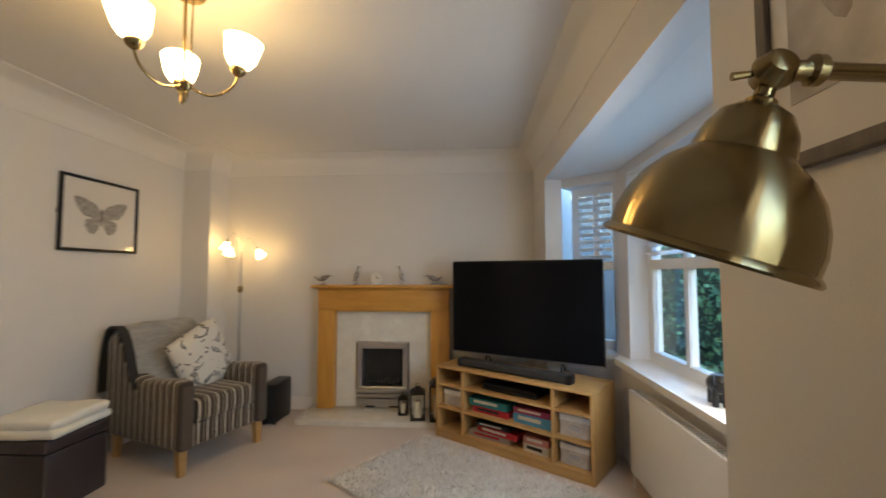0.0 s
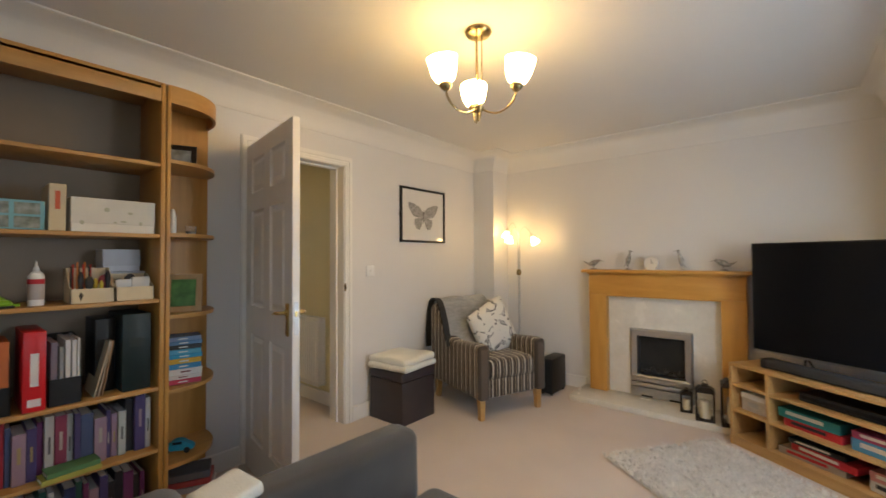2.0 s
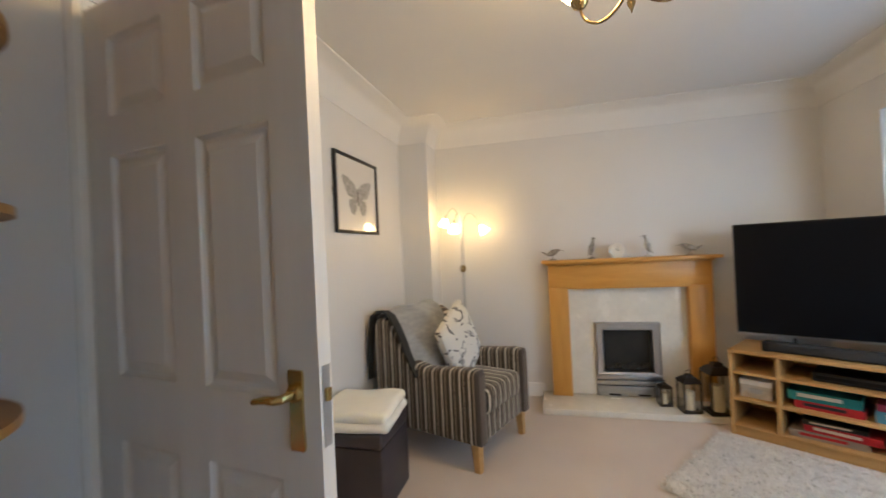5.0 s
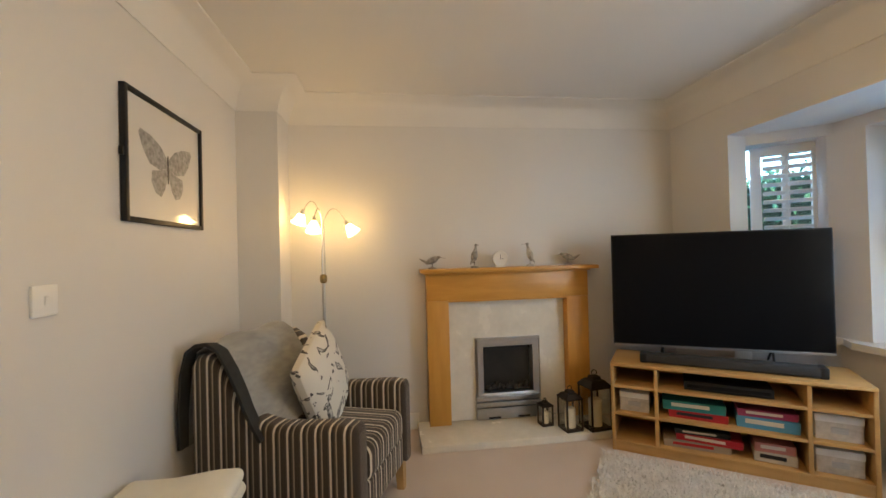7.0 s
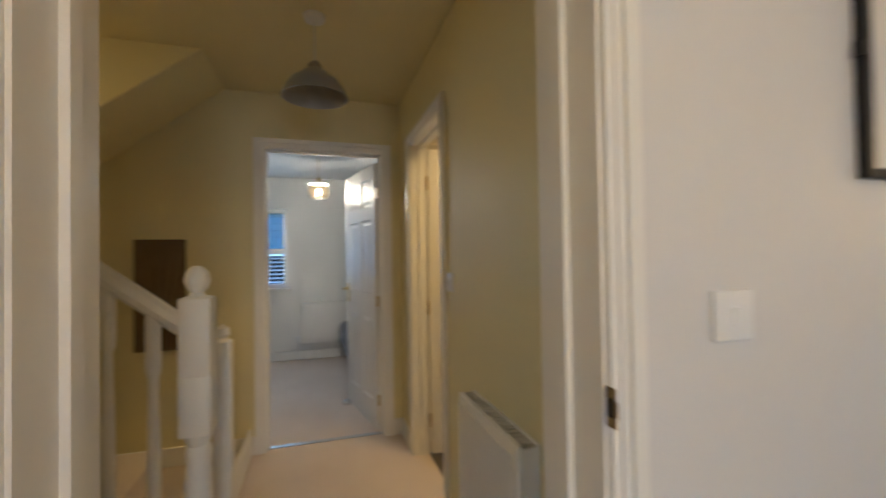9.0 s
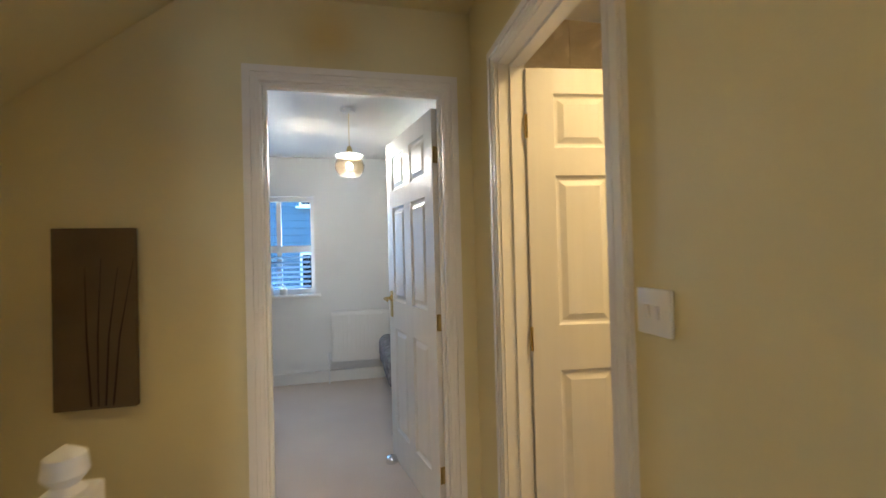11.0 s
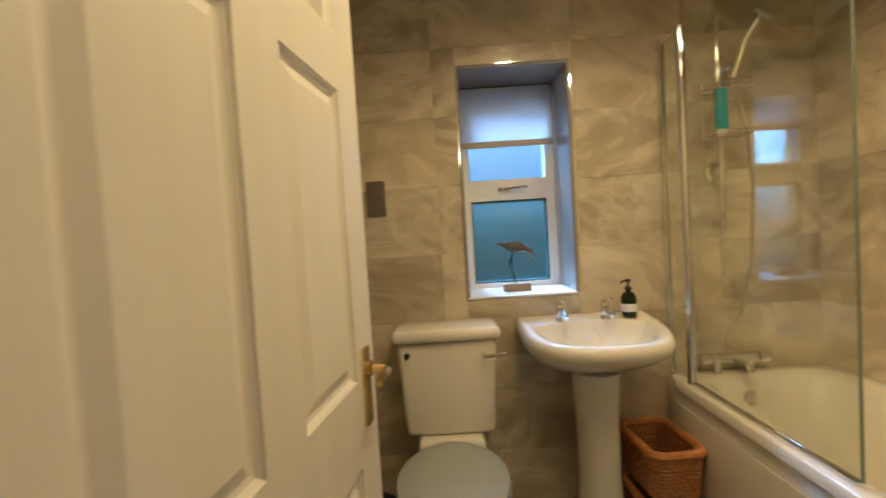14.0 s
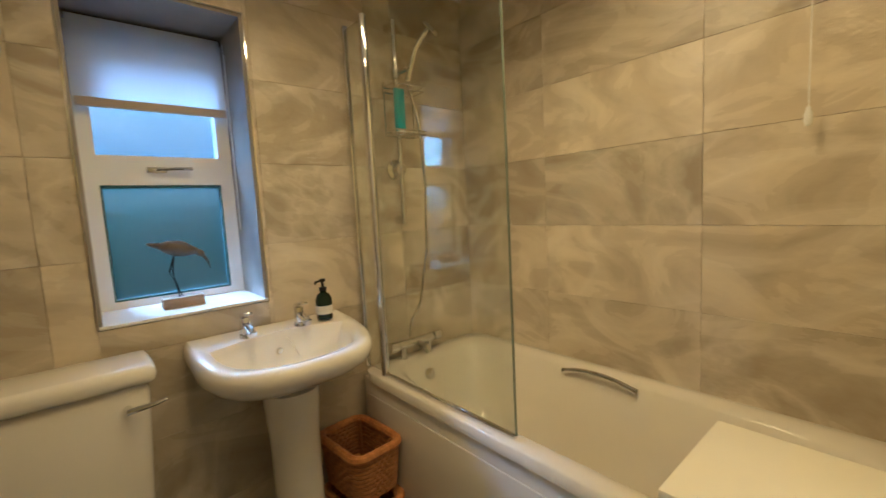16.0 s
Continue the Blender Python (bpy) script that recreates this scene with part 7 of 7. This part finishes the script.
def shower():
    t = thing("shower_rail", pose(-2.855, BY1 - 0.012, 0), "chrome shower riser rail with hose, caddy and handset", "shower")
    part("rail", tube([(0, -0.045, 1.22), (0, -0.045, 2.08)], 0.010, 12), CHROME, t)
    for z in (1.24, 2.06):
        part("bracket", tube([(0, 0.0, z), (0, -0.05, z)], 0.013, 12, radii=[0.02, 0.012]), CHROME, t)
    part("slider", merge(lathe([(0, -0.02), (0.020, -0.02), (0.020, 0.02), (0, 0.02)], 14, pose(0, -0.045, 1.86)), tube([(0, -0.05, 1.86), (0.02, -0.10, 1.87)], 0.011, 10)), CHROME, t)
    part("handset", merge(tube([(0.02, -0.10, 1.82), (0.05, -0.13, 1.95), (0.085, -0.17, 2.02)], 0.011, 10), moved(lathe([(0, 0.012), (0.030, 0.010), (0.042, 0.0), (0.040, -0.006), (0, -0.006)], 22), pose(0.09, -0.18, 2.02, 40, 25, 0))), CHROME, t)
    part("hose", tube([(0.02, -0.10, 1.81), (0.075, -0.09, 1.66), (0.10, -0.08, 1.40), (0.095, -0.07, 1.1), (0.05, -0.06, 0.86), (0.0, -0.05, 0.78), (-0.02, -0.06, 0.72)], 0.006, 8), CHROME, t)
    cad = part("caddy", merge(*[tube([(-0.06, -0.03, z), (-0.06, -0.12, z), (0.09, -0.12, z), (0.09, -0.03, z), (-0.06, -0.03, z)], 0.003, 6) for z in (1.60, 1.615, 1.78, 1.80)],
                              *[tube([(x, -0.03, 1.60), (x, -0.12, 1.60)], 0.002, 5) for x in (-0.035, -0.01, 0.015, 0.04, 0.065)], tube([(-0.06, -0.035, 1.60), (-0.06, -0.035, 1.82)], 0.003, 6), tube([(0.09, -0.035, 1.60), (0.09, -0.035, 1.82)], 0.003, 6)), CHROME, t, "chrome wire shower caddy")
    part("valve", moved(lathe([(0, 0), (0.045, 0.0), (0.045, 0.01), (0.028, 0.016), (0.024, 0.05), (0, 0.052)], 24), pose(0.0, 0.0, 1.46, 90, 0, 0)), CHROME, t, "round chrome shower valve")


shower()
_sg = thing("shower_gel", pose(-2.865, BY1 - 0.087, 1.604), "turquoise shower gel bottle in the wire caddy", "bottle")
part("bottle", rbox(-0.022, 0.022, -0.016, 0.016, 0.012, 0.19, 0.010, 3), paint((0.02, 0.31, 0.42), 0.2), _sg)
part("cap", lathe([(0, 0), (0.018, 0), (0.018, 0.013), (0, 0.013)], 16), UPVC, _sg)


def basket():
    t = thing("wicker_basket", pose(-3.208, 4.015, 0, 0, 0, 4), "brown wicker basket tower with two tiers beside the bath", "basket")
    rim = surf("pale_wicker_rim", (0.66, 0.29, 0.065), (0.44, 0.17, 0.035), 50, 0.5, bump=0.9, bscale=140)

    def ring(hx, hy, z, r, wave=0.0, phase=0):
        """A rope laid round a rectangle with rounded corners."""
        pts, c = [], 0.045
        for k, (sx, sy) in enumerate(((1, 1), (-1, 1), (-1, -1), (1, -1))):
            for i in range(7):
                a = math.pi / 2 * (k + i / 6)
                pts.append((sx * (hx - c) + c * math.cos(a), sy * (hy - c) + c * math.sin(a), z))
            ex, ey = pts[-1][:2]
            nx, ny = ((-(hx - c), hy), (-hx, -(hy - c)), (hx - c, -hy), (hx, hy - c))[k]
            for i in range(1, 9):
                u = i / 9
                w = wave * (1 if (i + phase) % 2 else -1)
                px, py = ex + (nx - ex) * u, ey + (ny - ey) * u
                pts.append((px + (w if k % 2 else 0) * math.copysign(1, px), py + (0 if k % 2 else w) * math.copysign(1, py), z))
        return tube(pts + pts[:1], r, 8)
    for z0, z1 in ((0.012, 0.205), (0.235, 0.43)):
        tier = part("tier", boxes((-0.075, 0.075, -0.115, 0.115, z0, z0 + 0.01)), WICKER, t)
        for k in range(10):
            f = 0.90 + 0.10 * k / 9
            part("weave", ring(0.098 * f, 0.138 * f, z0 + 0.012 + 0.0162 * k, 0.0092, 0.0022, k), WICKER, tier)
        part("rolled_rim", ring(0.100, 0.140, z1 - 0.016, 0.0165), rim, tier, "thick pale rope rim")
    for x in (-0.072, 0.072):
        for y in (-0.108, 0.108):
            part("post", tube([(x, y, 0.0), (x, y, 0.42)], 0.007, 8), WICKER, t)


basket()
_wc = thing("bathroom_cabinet", pose(-3.26, BY0 + 0.155, 0), "slim white bathroom cabinet standing by the bath", "cabinet")
part("body", rbox(-0.12, 0.12, -0.14, 0.125, 0.0, 0.882, 0.004), GLOSS, _wc)
part("top", rbox(-0.124, 0.124, -0.142, 0.132, 0.882, 0.90, 0.004), surf("cream_white_top", (0.78, 0.74, 0.62), (0.75, 0.71, 0.59), 4, 0.35), _wc)
part("drawer_front", rbox(-0.115, 0.115, 0.125, 0.137, 0.45, 0.87, 0.003), GLOSS, _wc)
part("cabinet_door", rbox(-0.115, 0.115, 0.125, 0.137, 0.03, 0.44, 0.003), GLOSS, _wc)
_tr = thing("toilet_roll_holder", pose(BX0 + 0.002, 3.87, 1.05, 0, 0, 0), "white toilet roll on a chrome wall holder", "toilet roll")
part("bracket", tube([(0.0, 0.07, 0.02), (0.055, 0.07, 0.02), (0.055, -0.06, 0.0)], 0.006, 8), CHROME, _tr)
part("roll", moved(lathe([(0.02, -0.05), (0.055, -0.05), (0.056, 0.0), (0.055, 0.05), (0.02, 0.05), (0.02, -0.05)], 26), pose(0.062, 0.0, 0.0, 90, 0, 0)), PAPER, _tr)
_bn = thing("pedal_bin", pose(-4.33, 3.90, 0.006), "small black pedal bin beside the toilet", "bin")
part("body", lathe([(0, 0), (0.082, 0), (0.086, 0.02), (0.092, 0.24), (0, 0.24)], 26), BLACK, _bn)
part("lid", lathe([(0.094, 0.24), (0.095, 0.255), (0.07, 0.275), (0, 0.285)], 26), BLACK, _bn)
_pc = thing("pull_cord", pose(-2.46, 2.83, 0), "white bathroom light pull cord with a small acorn", "pull cord")
part("cord", tube([(0, 0, BZ - 0.02), (0, 0, 1.50)], 0.0016, 6), UPVC, _pc)
part("acorn", lathe([(0, 1.50), (0.004, 1.499), (0.009, 1.48), (0.010, 1.465), (0.007, 1.45), (0, 1.448)], 14), UPVC, _pc)
part("ceiling_switch", rbox(-0.04, 0.04, -0.04, 0.04, BZ - 0.03, BZ, 0.006), UPVC, _pc)
solid("vent_cover", merge(rbox(-0.04, 0.04, -0.008, 0, -0.075, 0.075, 0.002, 1), *[boxes((-0.032, 0.032, -0.011, -0.008, -0.06 + 0.02 * k, -0.052 + 0.02 * k)) for k in range(7)]), paint((0.16, 0.135, 0.11), 0.35), "dark grey wall plate on the tiles", "wall plate", m=pose(-4.297, BY1 - 0.001, 1.44))


def bathroom_window():
    w = thing("window_5", pose(0, 0, 0), "white bathroom window with frosted panes", "window", kind="structure")
    y0, y1 = 4.44, 4.50
    zm0, zm1 = 1.42, 1.522
    x0, x1 = WX0, WX1
    part("window_frame", boxes((x0, x0 + 0.042, y0, y1, WZ0, WZ1), (x1 - 0.046, x1, y0, y1, WZ0, WZ1), (x0 + 0.042, x1 - 0.046, y0, y1, WZ0, WZ0 + 0.025), (x0 + 0.042, x1 - 0.046, y0, y1, WZ1 - 0.05, WZ1), (x0 + 0.042, x1 - 0.046, y0, y1, zm0, zm1)), UPVC, w)
    part("glazing_bead", boxes((x0 + 0.042, x0 + 0.048, y0 + 0.004, y1, WZ0 + 0.025, zm0), (x1 - 0.052, x1 - 0.046, y0 + 0.004, y1, WZ0 + 0.025, zm0), (x0 + 0.048, x1 - 0.052, y0 + 0.004, y1, WZ0 + 0.025, WZ0 + 0.031), (x0 + 0.048, x1 - 0.052, y0 + 0.004, y1, zm0 - 0.008, zm0)), paint((0.05, 0.12, 0.12), 0.4), w)
    for z0, z1 in ((WZ0 + 0.025, zm0), (zm1, WZ1 - 0.05)):
        p = part("pane", boxes((x0 + 0.042, x1 - 0.046, y0 + 0.025, y0 + 0.031, z0, z1)), FROST if z0 < 1.3 else CLEARFROST, w, "frosted window pane")
        p.visible_shadow = False
    part("handle", merge(rbox(-3.74, -3.68, y0 - 0.012, y0, 1.462, 1.484, 0.003), tube([(-3.71, y0 - 0.016, 1.473), (-3.66, y0 - 0.026, 1.476), (-3.60, y0 - 0.026, 1.478)], 0.007, 8)), CHROME, w)
    # Reveal tiles coloured darker than the wall's, with the recess's shade put in.
    part("reveal", boxes((x0 - 0.010, x0, BY1 + 0.001, y1, WZ0, WZ1), (x1, x1 + 0.010, BY1 + 0.001, y1, WZ0, WZ1), (x0 - 0.010, x1 + 0.010, BY1 + 0.001, y1, WZ1, WZ1 + 0.010)), surf("reveal_shade_tile", (0.29, 0.27, 0.245), (0.22, 0.20, 0.18), 5, 0.35, bump=0.2, bscale=14, deep=0.003), w, "tiled window reveal, coloured darker for the recess's shade")
    part("window_sill", rbox(x0 - 0.010, x1 + 0.010, BY1 - 0.006, y0, WZ0 - 0.010, WZ0, 0.002, 1), GLOSS, w, "white window sill")
    part("edge_trim", boxes((x0 - 0.014, x0 - 0.010, BY1 - 0.006, BY1 + 0.004, WZ0 - 0.01, WZ1 + 0.014), (x1 + 0.010, x1 + 0.014, BY1 - 0.006, BY1 + 0.004, WZ0 - 0.01, WZ1 + 0.014), (x0 - 0.010, x1 + 0.010, BY1 - 0.006, BY1 + 0.004, WZ1 + 0.010, WZ1 + 0.014)), CHROME, w)
    b = thing("roller_blind", pose(0, 0, 0), "white roller blind half drawn over the bathroom window", "blind")
    part("blind_cloth", boxes((x0 + 0.008, x1 - 0.012, 4.405, 4.407, 1.70, 1.958)), surf("white_blind_cloth", (0.70, 0.72, 0.76), (0.67, 0.69, 0.73), 4, 0.8, bump=0.2, bscale=400), b)
    translucent(bpy.data.materials["white_blind_cloth"], 0.5)
    part("blind_roller", tube([(x0 + 0.004, 4.420, 1.954), (x1 - 0.006, 4.420, 1.954)], 0.012, 14), BLACK, b)
    part("bottom_bar", rbox(x0 + 0.006, x1 - 0.010, 4.398, 4.412, 1.672, 1.702, 0.004), surf("beige_bar", (0.50, 0.42, 0.34), None, 5, 0.5), b)
    part("chain", tube([(x1 - 0.006, 4.385, 1.94), (x1 - 0.005, 4.386, 1.25), (x1 - 0.006, 4.378, 1.24), (x1 - 0.006, 4.372, 1.9)], 0.002, 6), UPVC, b)


bathroom_window()
_wd = merge(lathe([(0, -0.058), (0.008, -0.052), (0.020, -0.028), (0.026, 0.0), (0.023, 0.024), (0.014, 0.044), (0.010, 0.058), (0, 0.064)], 18, pose(0, 0, 0.188, 0, 104, 0)),
            lathe([(0, -0.015), (0.009, -0.010), (0.012, 0), (0.009, 0.010), (0, 0.014)], 14, pose(0.064, 0, 0.166, 0, 120, 0)),
            tube([(0.070, 0, 0.160), (0.084, 0, 0.138), (0.090, 0, 0.112)], 0.003, 8, radii=[0.006, 0.0035, 0.0012]), tube([(-0.045, 0, 0.200), (-0.078, 0, 0.208)], 0.006, 8, radii=[0.012, 0.003]))
_wb = thing("wading_bird_figure", pose(-3.695, 4.30, WZ0) @ Matrix.Diagonal((1.08, 1.0, 1.08, 1)), "carved wooden wading bird on a block on the window sill", "ornament")
part("carved_body", _wd, surf("grey_wood_carving", (0.13, 0.11, 0.09), (0.075, 0.063, 0.052), 18, 0.6, bump=0.3, bscale=80), _wb)
for _y in (0.005, -0.005):
    part("wire_leg", tube([(-0.002 + _y, _y, 0.03), (-0.012, _y, 0.075), (-0.022 + _y, _y, 0.115), (-0.010, _y, 0.17)], 0.0026, 6), BLACK, _wb)
part("block", rbox(-0.055, 0.06, -0.022, 0.022, 0, 0.032, 0.003), surf("driftwood", (0.36, 0.27, 0.18), (0.25, 0.18, 0.12), 12, 0.7, bump=0.4, stretch=(1, 6, 6)), _wb)

# ---- outside the windows ----
structure("ground", boxes((-60, 60, -60, 60, -0.9, -0.7)), surf("grass_ground", (0.05, 0.09, 0.03), (0.03, 0.06, 0.02), 0.8, 0.95, bump=0.5, bscale=12), "grass around the house", "ground")
LEAF = surf("hedge_leaf", (0.10, 0.24, 0.13), (0.05, 0.13, 0.07), 6, 0.7, rnd=0.4, island=True)


def hedge(name, m, length, depth, height, seed, count):
    """A clipped hedge: many small leaves round a core in near-black shade colour."""
    t = thing(name, m, "dense dark green hedge outside the window", "hedge")
    rnd = random.Random(seed)
    part("core", rbox(0, length, 0, depth, 0, height * 0.94, 0.15, 2), surf("hedge_inner_shade", (0.015, 0.03, 0.012), None, 5, 0.95), t)
    verts, faces = [], []
    for k in range(count):
        f = rnd.random()
        x, z = rnd.uniform(-0.1, length + 0.1), rnd.uniform(0, height)
        y = rnd.choice((-0.03, depth + 0.03)) + rnd.gauss(0, 0.06)
        if f < 0.25:
            y, z = rnd.uniform(0, depth), height * 0.94 + rnd.gauss(0.03, 0.05)
        s = rnd.uniform(0.03, 0.07)
        a, b = Vector((rnd.gauss(0, 1), rnd.gauss(0, 1), rnd.gauss(0, 1))).normalized() * s, Vector((rnd.gauss(0, 1), rnd.gauss(0, 1), rnd.gauss(0, 1))).normalized() * s * 0.6
        p = Vector((x, y, z))
        n = len(verts)
        verts += [tuple(p - a), tuple(p + b), tuple(p + a), tuple(p - b)]
        faces.append((n, n + 1, n + 2, n + 3))
    me = bpy.data.meshes.new("leaves")
    me.from_pydata(verts, [], faces)
    me.materials.append(LEAF)
    ob = tagged(new("leaves", me), "small dark leaves", kind="stuff")
    ob.parent = t


hedge("hedge", pose(-7.0, 6.9, -0.7), 7.0, 0.9, 2.35, 3, 9000)
hedge("hedge", pose(3.9, 9.0, -0.7, 0, 0, -90), 8.4, 0.8, 3.0, 5, 15000)


def neighbour(m, label, siding):
    """A boarded house with windows and a tiled roof."""
    t = thing("house", m, label, "house")
    part("wall", boxes((-5, 5, 0, 6, 0, 5.2)), siding, t)
    for k in range(26):
        part("board", moved(boxes((-5.0, 5.0, -0.02, 0.0, 0, 0.19)), pose(0, 0, 0.2 * k, -5, 0, 0)), siding, t)
    for x in (-3.2, 0, 3.2):
        for z in (0.9, 3.4):
            w = part("window", boxes((x - 0.6, x + 0.6, -0.09, 0.0, z, z + 0.06), (x - 0.6, x + 0.6, -0.09, 0.0, z + 1.14, z + 1.2), (x - 0.6, x - 0.54, -0.09, 0.0, z + 0.06, z + 1.14), (x + 0.54, x + 0.6, -0.09, 0.0, z + 0.06, z + 1.14), (x - 0.03, x + 0.03, -0.08, 0.0, z + 0.06, z + 1.14)), UPVC, t)
            part("pane", boxes((x - 0.54, x + 0.54, -0.055, -0.05, z + 0.06, z + 1.14)), SCREEN, w)
            part("sill", boxes((x - 0.68, x + 0.68, -0.16, -0.09, z - 0.06, z)), UPVC, w)
    roof = moved(prism([(-0.5, 0), (6.5, 0), (3.0, 2.4)], -5.3, 5.3), Matrix.Translation((0, 0, 5.2)) @ Matrix(((0, 0, 1, 0), (1, 0, 0, 0), (0, 1, 0, 0), (0, 0, 0, 1))))
    part("roof", roof, surf("roof_tiles", (0.14, 0.10, 0.085), (0.09, 0.065, 0.055), 4, 0.85, bump=0.6, bscale=8), t)


SIDING = surf("pale_boarding", (0.07, 0.105, 0.14), (0.055, 0.083, 0.11), 1.5, 0.7, bump=0.2, bscale=20)
neighbour(pose(10.5, 3.0, -0.7, 0, 0, -90), "dark blue-grey boarded neighbouring house with a tiled roof", SIDING)
# Added close to the bathroom window to cut the sky's light there.
neighbour(pose(-1.3, 8.6, -0.7), "dark blue-grey boarded house added beyond the side hedge to block sky", SIDING)
neighbour(pose(-15.0, 1.0, -0.7, 0, 0, 90), "dark blue-grey boarded house behind the garden", SIDING)

# ---- wall tiles ----
TILE = surf("stone_look_tile", (0.585, 0.515, 0.385), (0.40, 0.345, 0.252), 2.6, 0.27, bump=0.7, bscale=9, deep=0.008, rnd=0.23, stretch=(1.0, 1.0, 1.6), rough_var=0.1)


def veins():
    """Pale and dark drifting veins in the tile print."""
    nt = TILE.node_tree
    n1 = next(n for n in nt.nodes if n.type == "TEX_NOISE")
    n1.inputs["Distortion"].default_value = 1.8
    n1.inputs["Detail"].default_value = 7
    mp = next(n for n in nt.nodes if n.type == "MAPPING")
    info = nt.nodes.new("ShaderNodeObjectInfo")
    mul = nt.nodes.new("ShaderNodeMath")
    mul.operation = "MULTIPLY"
    mul.inputs[1].default_value = 37.0
    nt.links.new(info.outputs["Random"], mul.inputs[0])
    cmb = nt.nodes.new("ShaderNodeCombineXYZ")
    for k in range(3):
        nt.links.new(mul.outputs[0], cmb.inputs[k])
    nt.links.new(cmb.outputs[0], mp.inputs["Location"])
    # thin pale veins where a warped noise crosses its middle value
    n3 = nt.nodes.new("ShaderNodeTexNoise")
    n3.inputs["Scale"].default_value, n3.inputs["Detail"].default_value, n3.inputs["Distortion"].default_value = 1.3, 6, 1.4
    nt.links.new(mp.outputs["Vector"], n3.inputs["Vector"])
    rp = nt.nodes.new("ShaderNodeValToRGB")
    for p, v in ((0.42, 0.0), (0.49, 0.42), (0.50, 0.30), (0.57, 0.0)):
        e = rp.color_ramp.elements.new(p)
        e.color = (v, v, v, 1)
    rp.color_ramp.elements[0].color = rp.color_ramp.elements[-1].color = (0, 0, 0, 1)
    nt.links.new(n3.outputs["Fac"], rp.inputs["Fac"])
    b = nt.nodes["Principled BSDF"]
    base = b.inputs["Base Color"].links[0].from_socket
    mx = nt.nodes.new("ShaderNodeMix")
    mx.data_type = "RGBA"
    mx.inputs["B"].default_value = (0.76, 0.70, 0.57, 1)
    nt.links.new(rp.outputs["Color"], mx.inputs["Factor"])
    nt.links.new(base, mx.inputs["A"])
    nt.links.new(mx.outputs["Result"], b.inputs["Base Color"])


veins()
_tile_meshes = {}


def tile(parent, m, w, h):
    """One wall tile: local x across, z up, face towards -y, proud of the grout."""
    key = (round(w, 3), round(h, 3))
    if key not in _tile_meshes:
        bm = bmesh.new()
        b = 0.0008
        back = [bm.verts.new(p) for p in ((0, 0.011, 0), (w, 0.011, 0), (w, 0.011, h), (0, 0.011, h))]
        side = [bm.verts.new(p) for p in ((0, b, 0), (w, b, 0), (w, b, h), (0, b, h))]
        face = [bm.verts.new(p) for p in ((b, 0, b), (w - b, 0, b), (w - b, 0, h - b), (b, 0, h - b))]
        for p, q in ((back, side), (side, face)):
            for k in range(4):
                bm.faces.new((p[k], p[(k + 1) % 4], q[(k + 1) % 4], q[k]))
        bm.faces.new(face)
        _tile_meshes[key] = mesh_of("tile", bm, TILE, 0)
    ob = new("tile", _tile_meshes[key])
    ob.parent = parent
    ob.matrix_basis = m


def tiled(parent, m, length, height, first, hole=None, joint=0.001):
    """Tiles a wall from local x = 0, with the first upright joint at x = first, leaving out a hole (x0, x1, z0, z1)."""
    xs = [0.0]
    x = first
    while x < length - 0.01:
        if x > 0.01:
            xs.append(x)
        x += 0.60
    xs.append(length)
    zs = [0.0] + [0.02 + 0.291 * k for k in range(9) if 0.01 < 0.02 + 0.291 * k < height - 0.02] + [height]
    for x0, x1 in zip(xs, xs[1:]):
        for z0, z1 in zip(zs, zs[1:]):
            cells = [(x0, x1, z0, z1)]
            if hole:
                a, b, c, d = hole
                if x1 > a and x0 < b and z1 > c and z0 < d:
                    cells = [(x0, a, z0, z1), (b, x1, z0, z1), (max(x0, a), min(x1, b), z0, c), (max(x0, a), min(x1, b), d, z1)]
            for p, q, r, s in cells:
                if q - p > 0.012 and s - r > 0.012:
                    tile(parent, m @ Matrix.Translation((p + joint / 2, 0, r + joint / 2)), q - p - joint, s - r - joint)


_tn = thing("tiles_north", pose(0, 0, 0), "large glossy stone-look tiles on the window wall", "tiles", kind="structure")
tiled(_tn, pose(BX0, BY1, 0), BX1 - BX0, BZ, 0.43, (WX0 - 0.012 - BX0, WX1 + 0.012 - BX0, WZ0 - 0.012, WZ1 + 0.012))
_te = thing("tiles_east", pose(0, 0, 0), "large glossy stone-look tiles along the bath", "tiles", kind="structure")
tiled(_te, pose(BX1 - 0.012, BY1, 0, 0, 0, -90), BY1 - BY0, BZ, 0.485)
_tw = thing("tiles_west", pose(0, 0, 0), "large glossy stone-look tiles behind the door", "tiles", kind="structure")
tiled(_tw, pose(BX0, BY0, 0, 0, 0, 90), BY1 - BY0, BZ, 0.30)
